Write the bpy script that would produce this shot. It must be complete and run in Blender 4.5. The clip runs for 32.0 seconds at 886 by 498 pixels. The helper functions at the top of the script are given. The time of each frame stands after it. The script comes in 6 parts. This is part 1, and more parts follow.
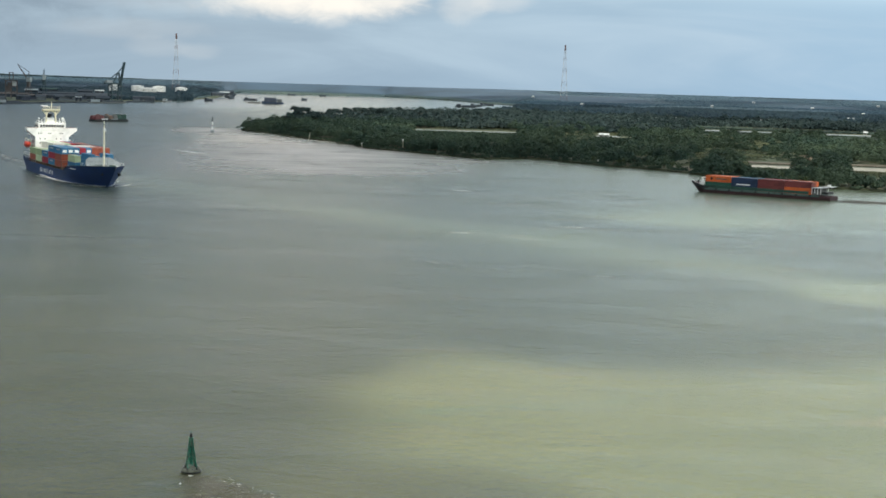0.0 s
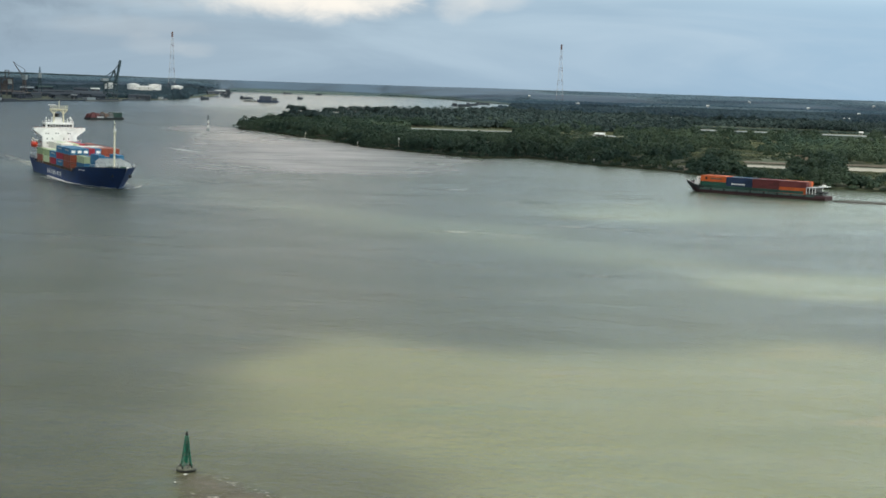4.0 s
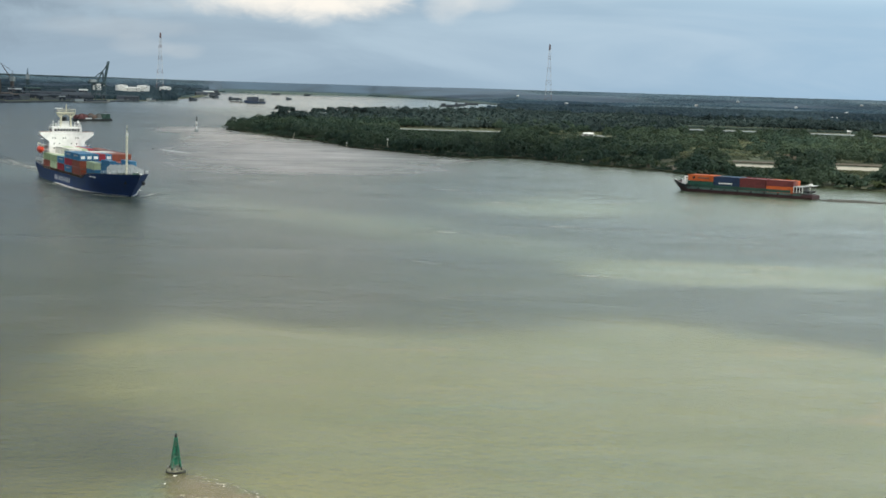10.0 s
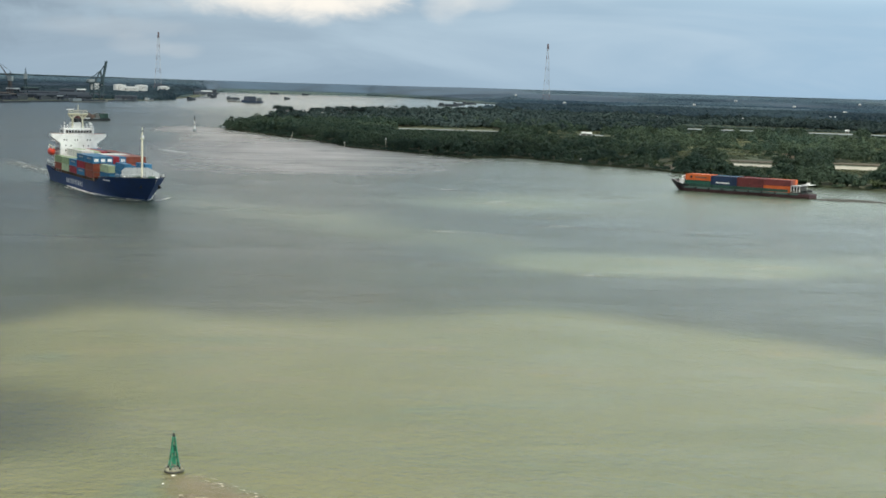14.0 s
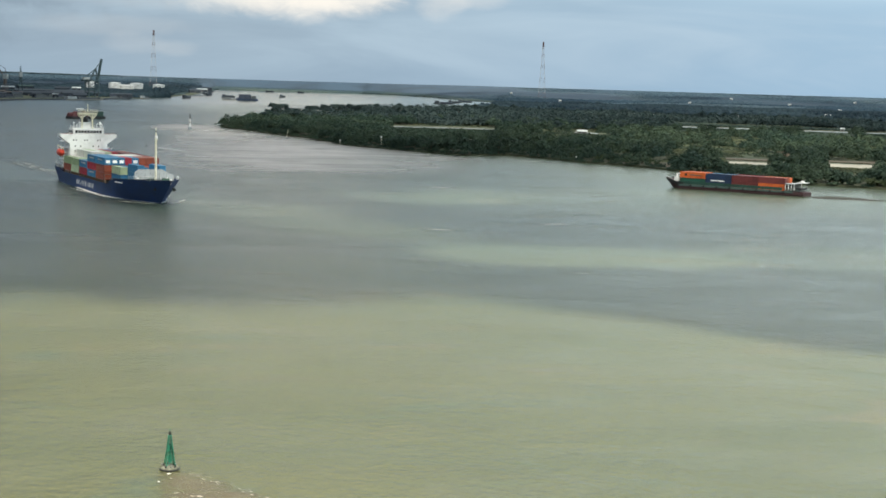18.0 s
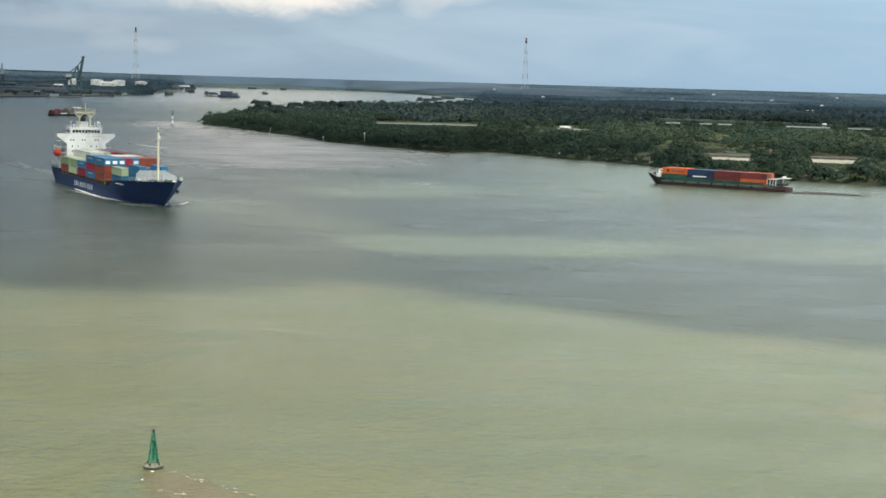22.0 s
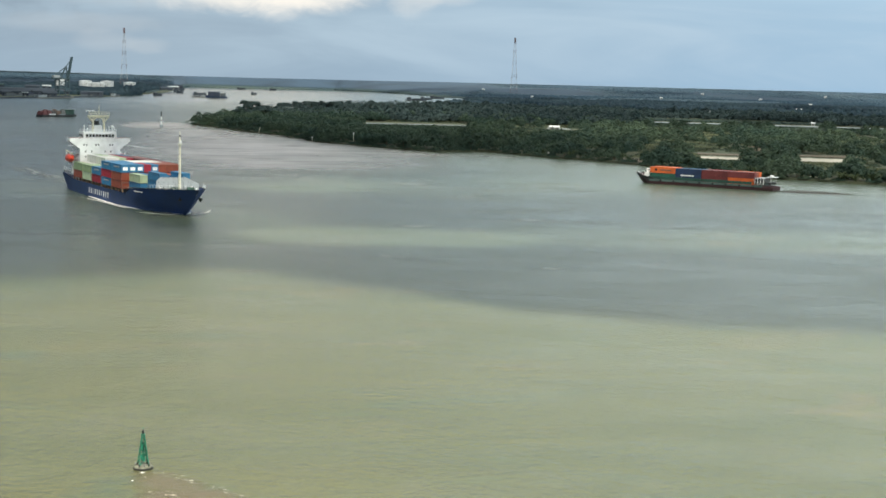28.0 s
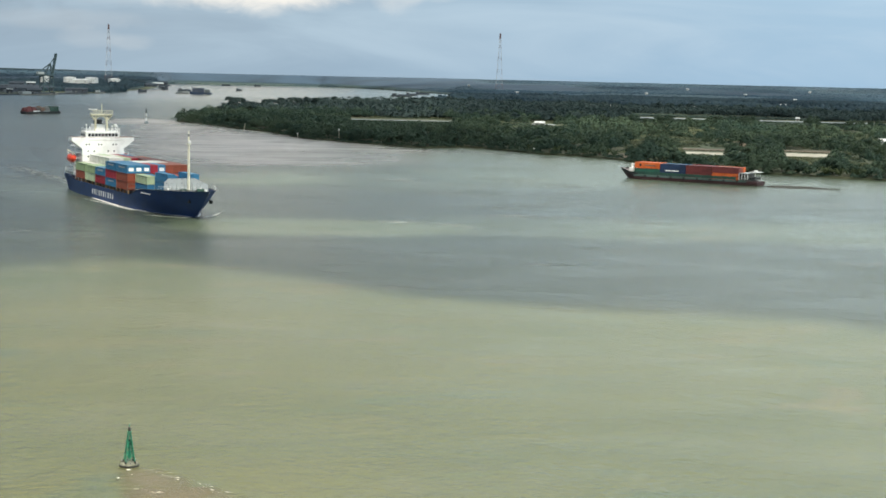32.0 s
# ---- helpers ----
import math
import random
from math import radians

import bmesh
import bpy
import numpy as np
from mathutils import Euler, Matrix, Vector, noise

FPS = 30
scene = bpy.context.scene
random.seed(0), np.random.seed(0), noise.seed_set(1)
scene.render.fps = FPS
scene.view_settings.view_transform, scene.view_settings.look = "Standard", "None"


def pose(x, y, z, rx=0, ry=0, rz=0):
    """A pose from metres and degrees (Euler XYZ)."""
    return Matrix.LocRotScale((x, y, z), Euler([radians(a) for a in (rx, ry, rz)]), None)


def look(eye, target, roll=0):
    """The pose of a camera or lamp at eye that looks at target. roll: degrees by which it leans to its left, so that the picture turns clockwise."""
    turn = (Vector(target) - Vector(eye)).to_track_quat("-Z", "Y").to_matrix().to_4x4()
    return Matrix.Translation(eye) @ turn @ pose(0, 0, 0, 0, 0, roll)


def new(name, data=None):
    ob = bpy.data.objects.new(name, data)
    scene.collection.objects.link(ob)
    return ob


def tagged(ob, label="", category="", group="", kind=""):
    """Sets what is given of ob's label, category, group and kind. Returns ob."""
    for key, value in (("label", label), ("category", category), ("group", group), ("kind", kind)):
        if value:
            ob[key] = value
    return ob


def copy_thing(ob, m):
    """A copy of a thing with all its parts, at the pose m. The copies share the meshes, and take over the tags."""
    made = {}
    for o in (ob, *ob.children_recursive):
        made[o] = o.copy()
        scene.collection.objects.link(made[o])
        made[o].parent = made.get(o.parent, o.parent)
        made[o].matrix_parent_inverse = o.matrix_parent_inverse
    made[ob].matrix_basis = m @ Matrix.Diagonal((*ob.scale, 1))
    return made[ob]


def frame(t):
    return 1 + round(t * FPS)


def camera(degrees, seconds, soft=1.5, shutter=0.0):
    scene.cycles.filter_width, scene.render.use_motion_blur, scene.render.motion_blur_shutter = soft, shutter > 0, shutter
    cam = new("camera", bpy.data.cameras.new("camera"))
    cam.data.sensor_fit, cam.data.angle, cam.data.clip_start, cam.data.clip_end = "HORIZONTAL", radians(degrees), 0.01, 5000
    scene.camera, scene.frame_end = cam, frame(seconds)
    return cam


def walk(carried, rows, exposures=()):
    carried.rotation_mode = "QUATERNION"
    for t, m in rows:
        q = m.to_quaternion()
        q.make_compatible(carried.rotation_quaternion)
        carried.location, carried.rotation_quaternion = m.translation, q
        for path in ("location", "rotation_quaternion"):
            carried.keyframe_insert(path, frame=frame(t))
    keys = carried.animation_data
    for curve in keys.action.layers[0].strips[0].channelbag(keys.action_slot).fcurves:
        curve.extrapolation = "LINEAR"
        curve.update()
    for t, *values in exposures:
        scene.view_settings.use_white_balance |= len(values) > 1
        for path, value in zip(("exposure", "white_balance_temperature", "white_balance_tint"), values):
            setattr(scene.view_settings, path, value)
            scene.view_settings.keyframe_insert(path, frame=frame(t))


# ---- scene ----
# The camera stands still on a high deck over the river and is turned by hand.
EYE = Vector((0, 0, 44.0))
cam = camera(32.4, 32.0, soft=1.65)


def aim(turn, tilt, roll):
    a, b = radians(turn), radians(tilt)
    return look(EYE, EYE + Vector((math.sin(a) * math.cos(b), math.cos(a) * math.cos(b), -math.sin(b))), roll)


# seconds, turn to the right, tilt down, roll
TURNS = [
    (0.0, 0.000, 6.149, 1.700), (0.5, 0.023, 6.147, 1.767), (1.0, 0.115, 6.185, 1.820), (1.5, 0.105, 6.257, 1.832), (2.0, 0.317, 6.325, 1.806),
    (2.5, 0.252, 6.375, 1.845), (3.0, 0.258, 6.380, 1.815), (3.5, 0.158, 6.260, 1.849), (5.5, 0.320, 6.121, 1.898), (6.0, 0.435, 6.212, 1.850),
    (6.5, 0.444, 6.184, 1.850), (7.0, 0.400, 6.102, 1.809), (7.5, 0.347, 6.059, 1.806), (8.0, 0.354, 6.029, 1.754), (8.5, 0.420, 6.083, 1.698),
    (9.0, 0.578, 6.194, 1.718), (9.5, 0.618, 6.215, 1.738), (10.0, 0.575, 6.158, 1.694), (10.5, 0.515, 6.094, 1.642), (11.0, 0.501, 6.064, 1.692),
    (11.5, 0.519, 6.058, 1.740), (12.0, 0.552, 6.139, 1.670), (12.5, 0.691, 6.274, 1.787), (13.0, 0.750, 6.342, 1.858), (13.5, 0.654, 6.240, 1.818),
    (14.0, 0.643, 6.175, 1.672), (14.5, 0.629, 6.153, 1.698), (16.5, 0.669, 6.256, 1.558), (17.0, 0.672, 6.203, 1.546), (17.5, 0.731, 6.200, 1.616),
    (18.0, 0.814, 6.246, 1.668), (18.5, 0.907, 6.328, 1.697), (19.0, 1.062, 6.415, 1.683), (19.5, 1.191, 6.455, 1.743), (20.0, 1.191, 6.417, 1.684),
    (20.5, 1.155, 6.351, 1.674), (21.0, 1.158, 6.327, 1.629), (21.5, 1.257, 6.298, 1.563), (22.0, 1.441, 6.361, 1.555), (22.5, 1.599, 6.479, 1.624),
    (23.0, 1.600, 6.464, 1.566), (23.5, 1.536, 6.379, 1.562), (24.0, 1.568, 6.310, 1.534), (24.5, 1.591, 6.336, 1.549), (25.0, 1.666, 6.367, 1.650),
    (25.5, 1.800, 6.403, 1.695), (27.5, 1.811, 6.361, 1.496), (28.0, 1.835, 6.354, 1.411), (28.5, 1.865, 6.356, 1.363), (29.0, 1.887, 6.381, 1.253),
    (29.5, 2.022, 6.462, 1.175), (30.0, 2.200, 6.509, 1.180), (30.5, 2.238, 6.512, 1.237), (31.0, 2.216, 6.471, 1.285), (31.5, 2.295, 6.473, 1.338),
    (32.0, 2.375, 6.495, 1.297),
]
walk(cam, [(t, aim(a, b, c)) for t, a, b, c in TURNS],
     exposures=[(0.0, 0.11), (1.0, 0.0), (2.0, 0.02), (3.0, 0.04), (7.0, 0.05), (14.0, 0.05), (22.0, 0.06), (28.0, 0.08), (32.0, 0.1)])

# ---------------------------------------------------------------- light
SUN_TURN, SUN_UP = 168.0, 54.0
sun_way = Vector((math.sin(radians(SUN_TURN)) * math.cos(radians(SUN_UP)), math.cos(radians(SUN_TURN)) * math.cos(radians(SUN_UP)), math.sin(radians(SUN_UP))))
sun = new("sun", bpy.data.lights.new("sun", "SUN"))
sun.data.energy, sun.data.angle, sun.data.color = 6.2, radians(0.7), (1.0, 0.94, 0.78)
sun.matrix_world = look(sun_way * 3000, (0, 0, 0))

world = bpy.data.worlds.new("world")
scene.world = world
world.use_nodes = True


class Nodes:
    """Short way to write node trees."""

    def __init__(self, tree):
        self.tree = tree
        tree.nodes.clear()

    def add(self, kind, **given):
        node = self.tree.nodes.new(kind)
        for key, value in given.items():
            if key in node.inputs:
                self.put(node.inputs[key], value)
            else:
                setattr(node, key, value)
        return node

    def put(self, socket, value):
        if isinstance(value, bpy.types.NodeSocket):
            self.tree.links.new(value, socket)
        else:
            socket.default_value = value

    def math(self, how, a, b=0.0, c=0.0):
        node = self.tree.nodes.new("ShaderNodeMath")
        node.operation = how
        for socket, value in zip(node.inputs, (a, b, c)):
            self.put(socket, value)
        return node.outputs[0]

    def mix(self, fac, a, b, how="MIX"):
        node = self.tree.nodes.new("ShaderNodeMix")
        node.data_type, node.blend_type = "RGBA", how
        self.put(node.inputs[0], fac)
        self.put(node.inputs[6], a)
        self.put(node.inputs[7], b)
        return node.outputs[2]

    def noise(self, vector, scale, detail=4.0, rough=0.55, warp=0.0):
        node = self.add("ShaderNodeTexNoise", Scale=scale, Detail=detail, Roughness=rough, Distortion=warp)
        self.put(node.inputs["Vector"], vector)
        return node.outputs[0]

    def ramp(self, value, low, high):
        node = self.tree.nodes.new("ShaderNodeMapRange")
        node.interpolation_type = "SMOOTHSTEP"
        self.put(node.inputs[0], value)
        node.inputs[1].default_value, node.inputs[2].default_value = low, high
        return node.outputs[0]

    def mapped(self, vector, scale=(1, 1, 1), place=(0, 0, 0)):
        node = self.tree.nodes.new("ShaderNodeMapping")
        self.put(node.inputs["Vector"], vector)
        node.inputs["Scale"].default_value, node.inputs["Location"].default_value = scale, place
        return node.outputs[0]


def rgb(r, g, b):
    return (r, g, b, 1.0)


def build_sky():
    n = Nodes(world.node_tree)
    sky = n.add("ShaderNodeTexSky", sky_type="NISHITA", sun_disc=False, sun_elevation=radians(SUN_UP), sun_rotation=radians(SUN_TURN), altitude=10.0, air_density=1.2, dust_density=2.0, ozone_density=1.5)
    way = n.add("ShaderNodeTexCoord").outputs["Generated"]
    xyz = n.add("ShaderNodeSeparateXYZ", Vector=way)
    x, y, z = xyz.outputs
    clear = n.mix(1.0, sky.outputs[0], rgb(0.085, 0.085, 0.085), "MULTIPLY")
    # thin high cloud all over, streaked along the horizon, greyer to the west and bluer to the east
    streak = n.noise(n.mapped(way, (5, 5, 26)), 1.0, 6.0, 0.55, 0.6)
    broad = n.noise(n.mapped(way, (2.2, 2.2, 9.0), (3.1, 0.4, 0.2)), 1.0, 3.0)
    side = n.ramp(x, -0.18, 0.34)
    veil = n.mix(side, rgb(0.375, 0.505, 0.635), rgb(0.425, 0.645, 0.86))
    veil = n.mix(n.ramp(streak, 0.35, 0.75), veil, n.mix(side, rgb(0.49, 0.645, 0.78), rgb(0.55, 0.74, 0.92)))
    dark = n.math("MULTIPLY", n.ramp(broad, 0.42, 0.66), n.math("SUBTRACT", 1.0, side))
    veil = n.mix(n.math("MULTIPLY", dark, 0.55), veil, rgb(0.30, 0.39, 0.47))
    # above the view the east is brightened, the west darkened, for the water's reflections
    look_up = n.ramp(z, 0.045, 0.13)
    veil = n.mix(look_up, veil, n.mix(n.ramp(x, -0.12, 0.30), rgb(0.20, 0.285, 0.35), rgb(1.60, 1.88, 1.88)))
    # cloud higher up, out of view, dim west and bright east to balance reflections
    veil = n.mix(n.ramp(z, 0.28, 0.6), veil, n.mix(n.ramp(x, -0.3, 0.3), rgb(0.36, 0.45, 0.52), rgb(0.98, 1.14, 1.18)))
    full = n.mix(0.82, clear, veil)
    # a grey bank in the west, mostly above the view, added to darken reflections
    ratio = n.math("DIVIDE", x, n.math("MAXIMUM", y, 0.05))
    ragged = n.noise(n.mapped(way, (34, 34, 60)), 1.0, 6.0, 0.6, 0.4)
    puff = n.math("MULTIPLY", n.math("SUBTRACT", ragged, 0.5), 2.2)
    ahead = n.ramp(y, 0.0, 0.2)
    a = n.math("POWER", n.math("ABSOLUTE", n.math("DIVIDE", n.math("SUBTRACT", ratio, -0.36), 0.23)), 2.0)
    b = n.math("POWER", n.math("ABSOLUTE", n.math("DIVIDE", n.math("SUBTRACT", z, 0.17), 0.14)), 2.0)
    bank = n.math("SUBTRACT", 1.0, n.ramp(n.math("ADD", n.math("ADD", a, b), n.math("MULTIPLY", puff, 0.5)), 0.0, 1.6))
    full = n.mix(n.math("MULTIPLY", bank, n.math("MULTIPLY", ahead, 0.9)), full, rgb(0.14, 0.19, 0.25))
    # sunlit heads of cumulus far off
    for cx, cz, wide, high, power in ((-0.090, 0.056, 0.062, 0.016, 1.0), (-0.056, 0.056, 0.030, 0.010, 0.7), (0.010, 0.056, 0.016, 0.015, 0.34), (0.034, 0.055, 0.018, 0.007, 0.25), (-0.19, 0.019, 0.018, 0.006, 0.10), (-0.163, 0.0165, 0.014, 0.005, 0.12), (-0.21, 0.030, 0.05, 0.006, 0.10), (-0.16, 0.05, 0.08, 0.008, 0.12), (-0.10, 0.100, 0.085, 0.040, 0.85)):
        a = n.math("POWER", n.math("ABSOLUTE", n.math("DIVIDE", n.math("SUBTRACT", ratio, cx), wide)), 2.0)
        b = n.math("POWER", n.math("ABSOLUTE", n.math("DIVIDE", n.math("SUBTRACT", z, cz), high)), 2.0)
        d = n.math("ADD", n.math("ADD", a, b), puff)
        there = n.math("MULTIPLY", n.math("SUBTRACT", 1.0, n.ramp(d, -0.1, 1.9)), n.math("MULTIPLY", ahead, power))
        full = n.mix(there, full, rgb(1.04, 0.99, 0.90))
    ground = n.ramp(z, -0.06, -0.01)
    full = n.mix(ground, rgb(0.16, 0.17, 0.13), full)
    back = n.add("ShaderNodeBackground", Color=full, Strength=0.93)
    n.add("ShaderNodeOutputWorld", Surface=back.outputs[0])


build_sky()


# ---------------------------------------------------------------- materials
def paint(name, colour, rough=0.6, metal=0.0, vary=0.25, scale=1.5, bump=0.03, dirt=None, random_tint=0.0):
    """A worn surface: broad stains, fine grain and relief over one base colour."""
    m = bpy.data.materials.new(name)
    m.use_nodes = True
    n = Nodes(m.node_tree)
    at = n.add("ShaderNodeTexCoord").outputs["Object"]
    fine = n.noise(at, scale * 6, 5.0, 0.65)
    broad = n.noise(at, scale * 0.5, 4.0, 0.55, 0.5)
    base = rgb(*colour)
    worn = rgb(*(dirt or [c * (1 - vary) * 0.8 for c in colour]))
    lit = rgb(*[min(1.0, c * (1 + vary * 0.6)) for c in colour])
    c = n.mix(n.ramp(broad, 0.35, 0.75), base, worn)
    c = n.mix(n.math("MULTIPLY", n.ramp(fine, 0.4, 0.8), 0.6), c, lit)
    if random_tint:
        info = n.add("ShaderNodeObjectInfo").outputs["Random"]
        value = n.math("MULTIPLY_ADD", info, random_tint * 2, 1 - random_tint)
        c = n.mix(1.0, c, n.add("ShaderNodeCombineColor", Red=value, Green=value, Blue=value).outputs[0], "MULTIPLY")
    bumped = n.add("ShaderNodeBump", Strength=0.5, Distance=bump, Height=fine)
    s = n.add("ShaderNodeBsdfPrincipled", Metallic=metal, Roughness=n.math("MULTIPLY_ADD", fine, 0.2, rough - 0.1))
    n.put(s.inputs["Base Color"], c)
    n.put(s.inputs["Normal"], bumped.outputs[0])
    n.add("ShaderNodeOutputMaterial", Surface=s.outputs[0])
    return m


def leafage(name, dark, light, scale=0.05, spread=0.8):
    """Foliage: each clump has its own green, and broad patches differ."""
    m = bpy.data.materials.new(name)
    m.use_nodes = True
    n = Nodes(m.node_tree)
    geo = n.add("ShaderNodeNewGeometry")
    at = geo.outputs["Position"]
    patch = n.noise(at, scale, 3.0)
    small = n.noise(at, scale * 14, 3.0)
    c = n.mix(n.ramp(patch, 0.38, 0.62), rgb(*dark), rgb(*light))
    c = n.mix(n.math("MULTIPLY", n.ramp(small, 0.45, 0.8), 0.5), c, rgb(light[0] * 1.5, light[1] * 1.35, light[2]))
    value = n.math("MULTIPLY_ADD", geo.outputs["Random Per Island"], spread, 1 - spread / 2)
    c = n.mix(1.0, c, n.add("ShaderNodeCombineColor", Red=value, Green=value, Blue=value).outputs[0], "MULTIPLY")
    s = n.add("ShaderNodeBsdfPrincipled", Roughness=0.7)
    s.inputs["Specular IOR Level"].default_value = 0.25
    n.put(s.inputs["Base Color"], c)
    through_leaf = n.add("ShaderNodeBsdfTranslucent", Color=c)
    both = n.add("ShaderNodeMixShader", Fac=0.4)
    n.put(both.inputs[1], s.outputs[0])
    n.put(both.inputs[2], through_leaf.outputs[0])
    n.add("ShaderNodeOutputMaterial", Surface=both.outputs[0])
    return m


def river_water():
    m = bpy.data.materials.new("river_water")
    m.use_nodes = True
    n = Nodes(m.node_tree)
    at = n.add("ShaderNodeNewGeometry").outputs["Position"]
    # silt in broad drifting swathes
    silt = n.noise(n.mapped(at, (0.006, 0.008, 0.01)), 1.0, 5.0, 0.6, 1.2)
    thin = n.noise(n.mapped(at, (0.04, 0.05, 0.03)), 1.0, 7.0, 0.7, 0.8)
    c = n.mix(n.ramp(silt, 0.25, 0.75), rgb(0.070, 0.098, 0.073), rgb(0.091, 0.112, 0.076))
    # the near reach is tinted yellower, standing in for its warm sunlit tone
    reach = n.math("ADD", n.add("ShaderNodeSeparateXYZ", Vector=at).outputs[1], n.math("MULTIPLY", silt, 260.0))
    c = n.mix(n.ramp(reach, 350.0, 640.0), n.mix(n.ramp(silt, 0.25, 0.75), rgb(0.085, 0.103, 0.055), rgb(0.137, 0.134, 0.058)), c)
    # port-side water tinted darker and bluer, painting in the grey sky it mirrors
    coords = n.add("ShaderNodeSeparateXYZ", Vector=at).outputs
    cool_side = n.math("ADD", n.math("MULTIPLY_ADD", coords[1], 0.12, coords[0]), n.math("MULTIPLY", silt, 60.0))
    c = n.mix(n.math("MULTIPLY", n.math("SUBTRACT", 1.0, n.ramp(cool_side, -70.0, 70.0)), n.math("MULTIPLY", n.ramp(reach, 450.0, 720.0), 0.8)), c, rgb(0.048, 0.073, 0.078))
    c = n.mix(n.math("MULTIPLY", n.ramp(thin, 0.48, 0.78), 0.5), c, rgb(0.14, 0.136, 0.082))
    # green and tan streaks where clearer and muddier threads of the current run side by side
    thread = n.noise(n.mapped(at, (0.024, 0.075, 0.02), (7, 1, 0)), 1.0, 5.0, 0.6, 0.9)
    c = n.mix(n.math("MULTIPLY", n.ramp(thread, 0.56, 0.72), 0.55), c, rgb(0.078, 0.115, 0.080))
    c = n.mix(n.math("MULTIPLY", n.ramp(thread, 0.44, 0.30), 0.55), c, rgb(0.160, 0.137, 0.077))
    # wind ripples, chop and the slicks between them
    ripple = n.noise(n.mapped(at, (1.1, 0.8, 1.0)), 1.0, 6.0, 0.72, 0.3)
    chop = n.noise(n.mapped(at, (0.20, 0.15, 0.2)), 1.0, 5.0, 0.6, 0.5)
    wave = n.noise(n.mapped(at, (0.36, 0.42, 0.3), (3, 8, 0)), 1.0, 4.0, 0.65, 0.4)
    slick = n.ramp(n.noise(n.mapped(at, (0.010, 0.018, 0.02), (5, 2, 0)), 1.0, 6.0, 0.65, 1.2), 0.35, 0.7)
    gust = n.ramp(n.noise(n.mapped(at, (0.030, 0.055, 0.02), (1, 9, 0)), 1.0, 5.0, 0.6, 0.6), 0.34, 0.66)
    fresh = n.math("MULTIPLY_ADD", gust, 0.55, n.math("MULTIPLY_ADD", slick, 0.35, 0.45))
    height = n.math("ADD", n.math("MULTIPLY", n.math("ADD", n.math("MULTIPLY", ripple, 0.26), n.math("MULTIPLY", wave, 0.62)), fresh), n.math("MULTIPLY", chop, 0.50))
    # ripples far off are flattened to fit the bright far reach in view
    far_flat = n.ramp(n.add("ShaderNodeSeparateXYZ", Vector=at).outputs[1], 1500.0, 2700.0)
    height = n.math("MULTIPLY", height, n.math("MULTIPLY_ADD", far_flat, -0.85, 1.0))
    bumped = n.add("ShaderNodeBump", Strength=0.75, Distance=1.0, Height=height)
    rough = n.math("SUBTRACT", n.math("MULTIPLY_ADD", slick, 0.06, 0.21), n.math("MULTIPLY", far_flat, 0.09))
    s = n.add("ShaderNodeBsdfPrincipled", IOR=1.33, Roughness=rough)
    n.put(s.inputs["Base Color"], c)
    n.put(s.inputs["Normal"], bumped.outputs[0])
    n.add("ShaderNodeOutputMaterial", Surface=s.outputs[0])
    return m


def soft_patch(name, colour, rough, low, high, stretch=(0.2, 0.5, 0.3), strength=1.0):
    """A film on the water, foam, silt or painted glint, torn by noise and fading to its rim (UV: 0 at the rim)."""
    m = bpy.data.materials.new(name)
    m.use_nodes = True
    n = Nodes(m.node_tree)
    co = n.add("ShaderNodeTexCoord")
    edge = n.add("ShaderNodeSeparateXYZ", Vector=co.outputs["UV"]).outputs[0]
    torn = n.noise(n.mapped(co.outputs["Object"], stretch), 1.0, 6.0, 0.65, 0.5)
    cover = n.ramp(n.math("ADD", torn, n.math("MULTIPLY_ADD", edge, 0.5, -0.25)), low, high)
    cover = n.math("MULTIPLY", cover, n.math("MULTIPLY", n.ramp(edge, 0.0, 0.35), strength))
    s = n.add("ShaderNodeBsdfPrincipled", Roughness=rough)
    s.inputs["Base Color"].default_value = rgb(*colour)
    n.put(s.inputs["Alpha"], cover)
    n.add("ShaderNodeOutputMaterial", Surface=s.outputs[0])
    return m


WATER = river_water()
SOIL = paint("bank_soil", (0.060, 0.078, 0.044), 0.95, vary=0.4, scale=0.03, bump=0.2, dirt=(0.098, 0.092, 0.055))
LEAF = leafage("mangrove_leaf", (0.034, 0.065, 0.050), (0.063, 0.097, 0.064), 0.012, 0.5)
SCRUB = leafage("scrub_leaf", (0.038, 0.066, 0.048), (0.116, 0.130, 0.076), 0.018, 0.5)
# woods and far land here lean blue: air haze put into the colour
HAZEWOOD = leafage("wood_leaf", (0.017, 0.040, 0.060), (0.033, 0.063, 0.084), 0.004, 0.35)
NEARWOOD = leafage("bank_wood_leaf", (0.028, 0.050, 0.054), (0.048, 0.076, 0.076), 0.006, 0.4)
HAZE_MIDWOOD = leafage("hazed_mid_wood_leaf", (0.026, 0.060, 0.100), (0.044, 0.090, 0.130), 0.004, 0.25)
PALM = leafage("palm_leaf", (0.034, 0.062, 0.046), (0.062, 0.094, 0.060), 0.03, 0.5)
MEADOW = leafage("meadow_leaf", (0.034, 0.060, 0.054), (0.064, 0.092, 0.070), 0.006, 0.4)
HAZE_FARFIELD = leafage("far_field", (0.066, 0.114, 0.160), (0.104, 0.160, 0.200), 0.003, 0.15)
HAZE_FARWOOD = leafage("hazed_far_wood_leaf", (0.052, 0.094, 0.138), (0.068, 0.118, 0.164), 0.003, 0.2)
HAZE_FARBANK = leafage("hazed_far_bank_leaf", (0.042, 0.072, 0.094), (0.058, 0.090, 0.104), 0.0016, 0.15)
HAZE_REEDS = leafage("reed_leaf", (0.060, 0.098, 0.118), (0.092, 0.130, 0.128), 0.004, 0.15)
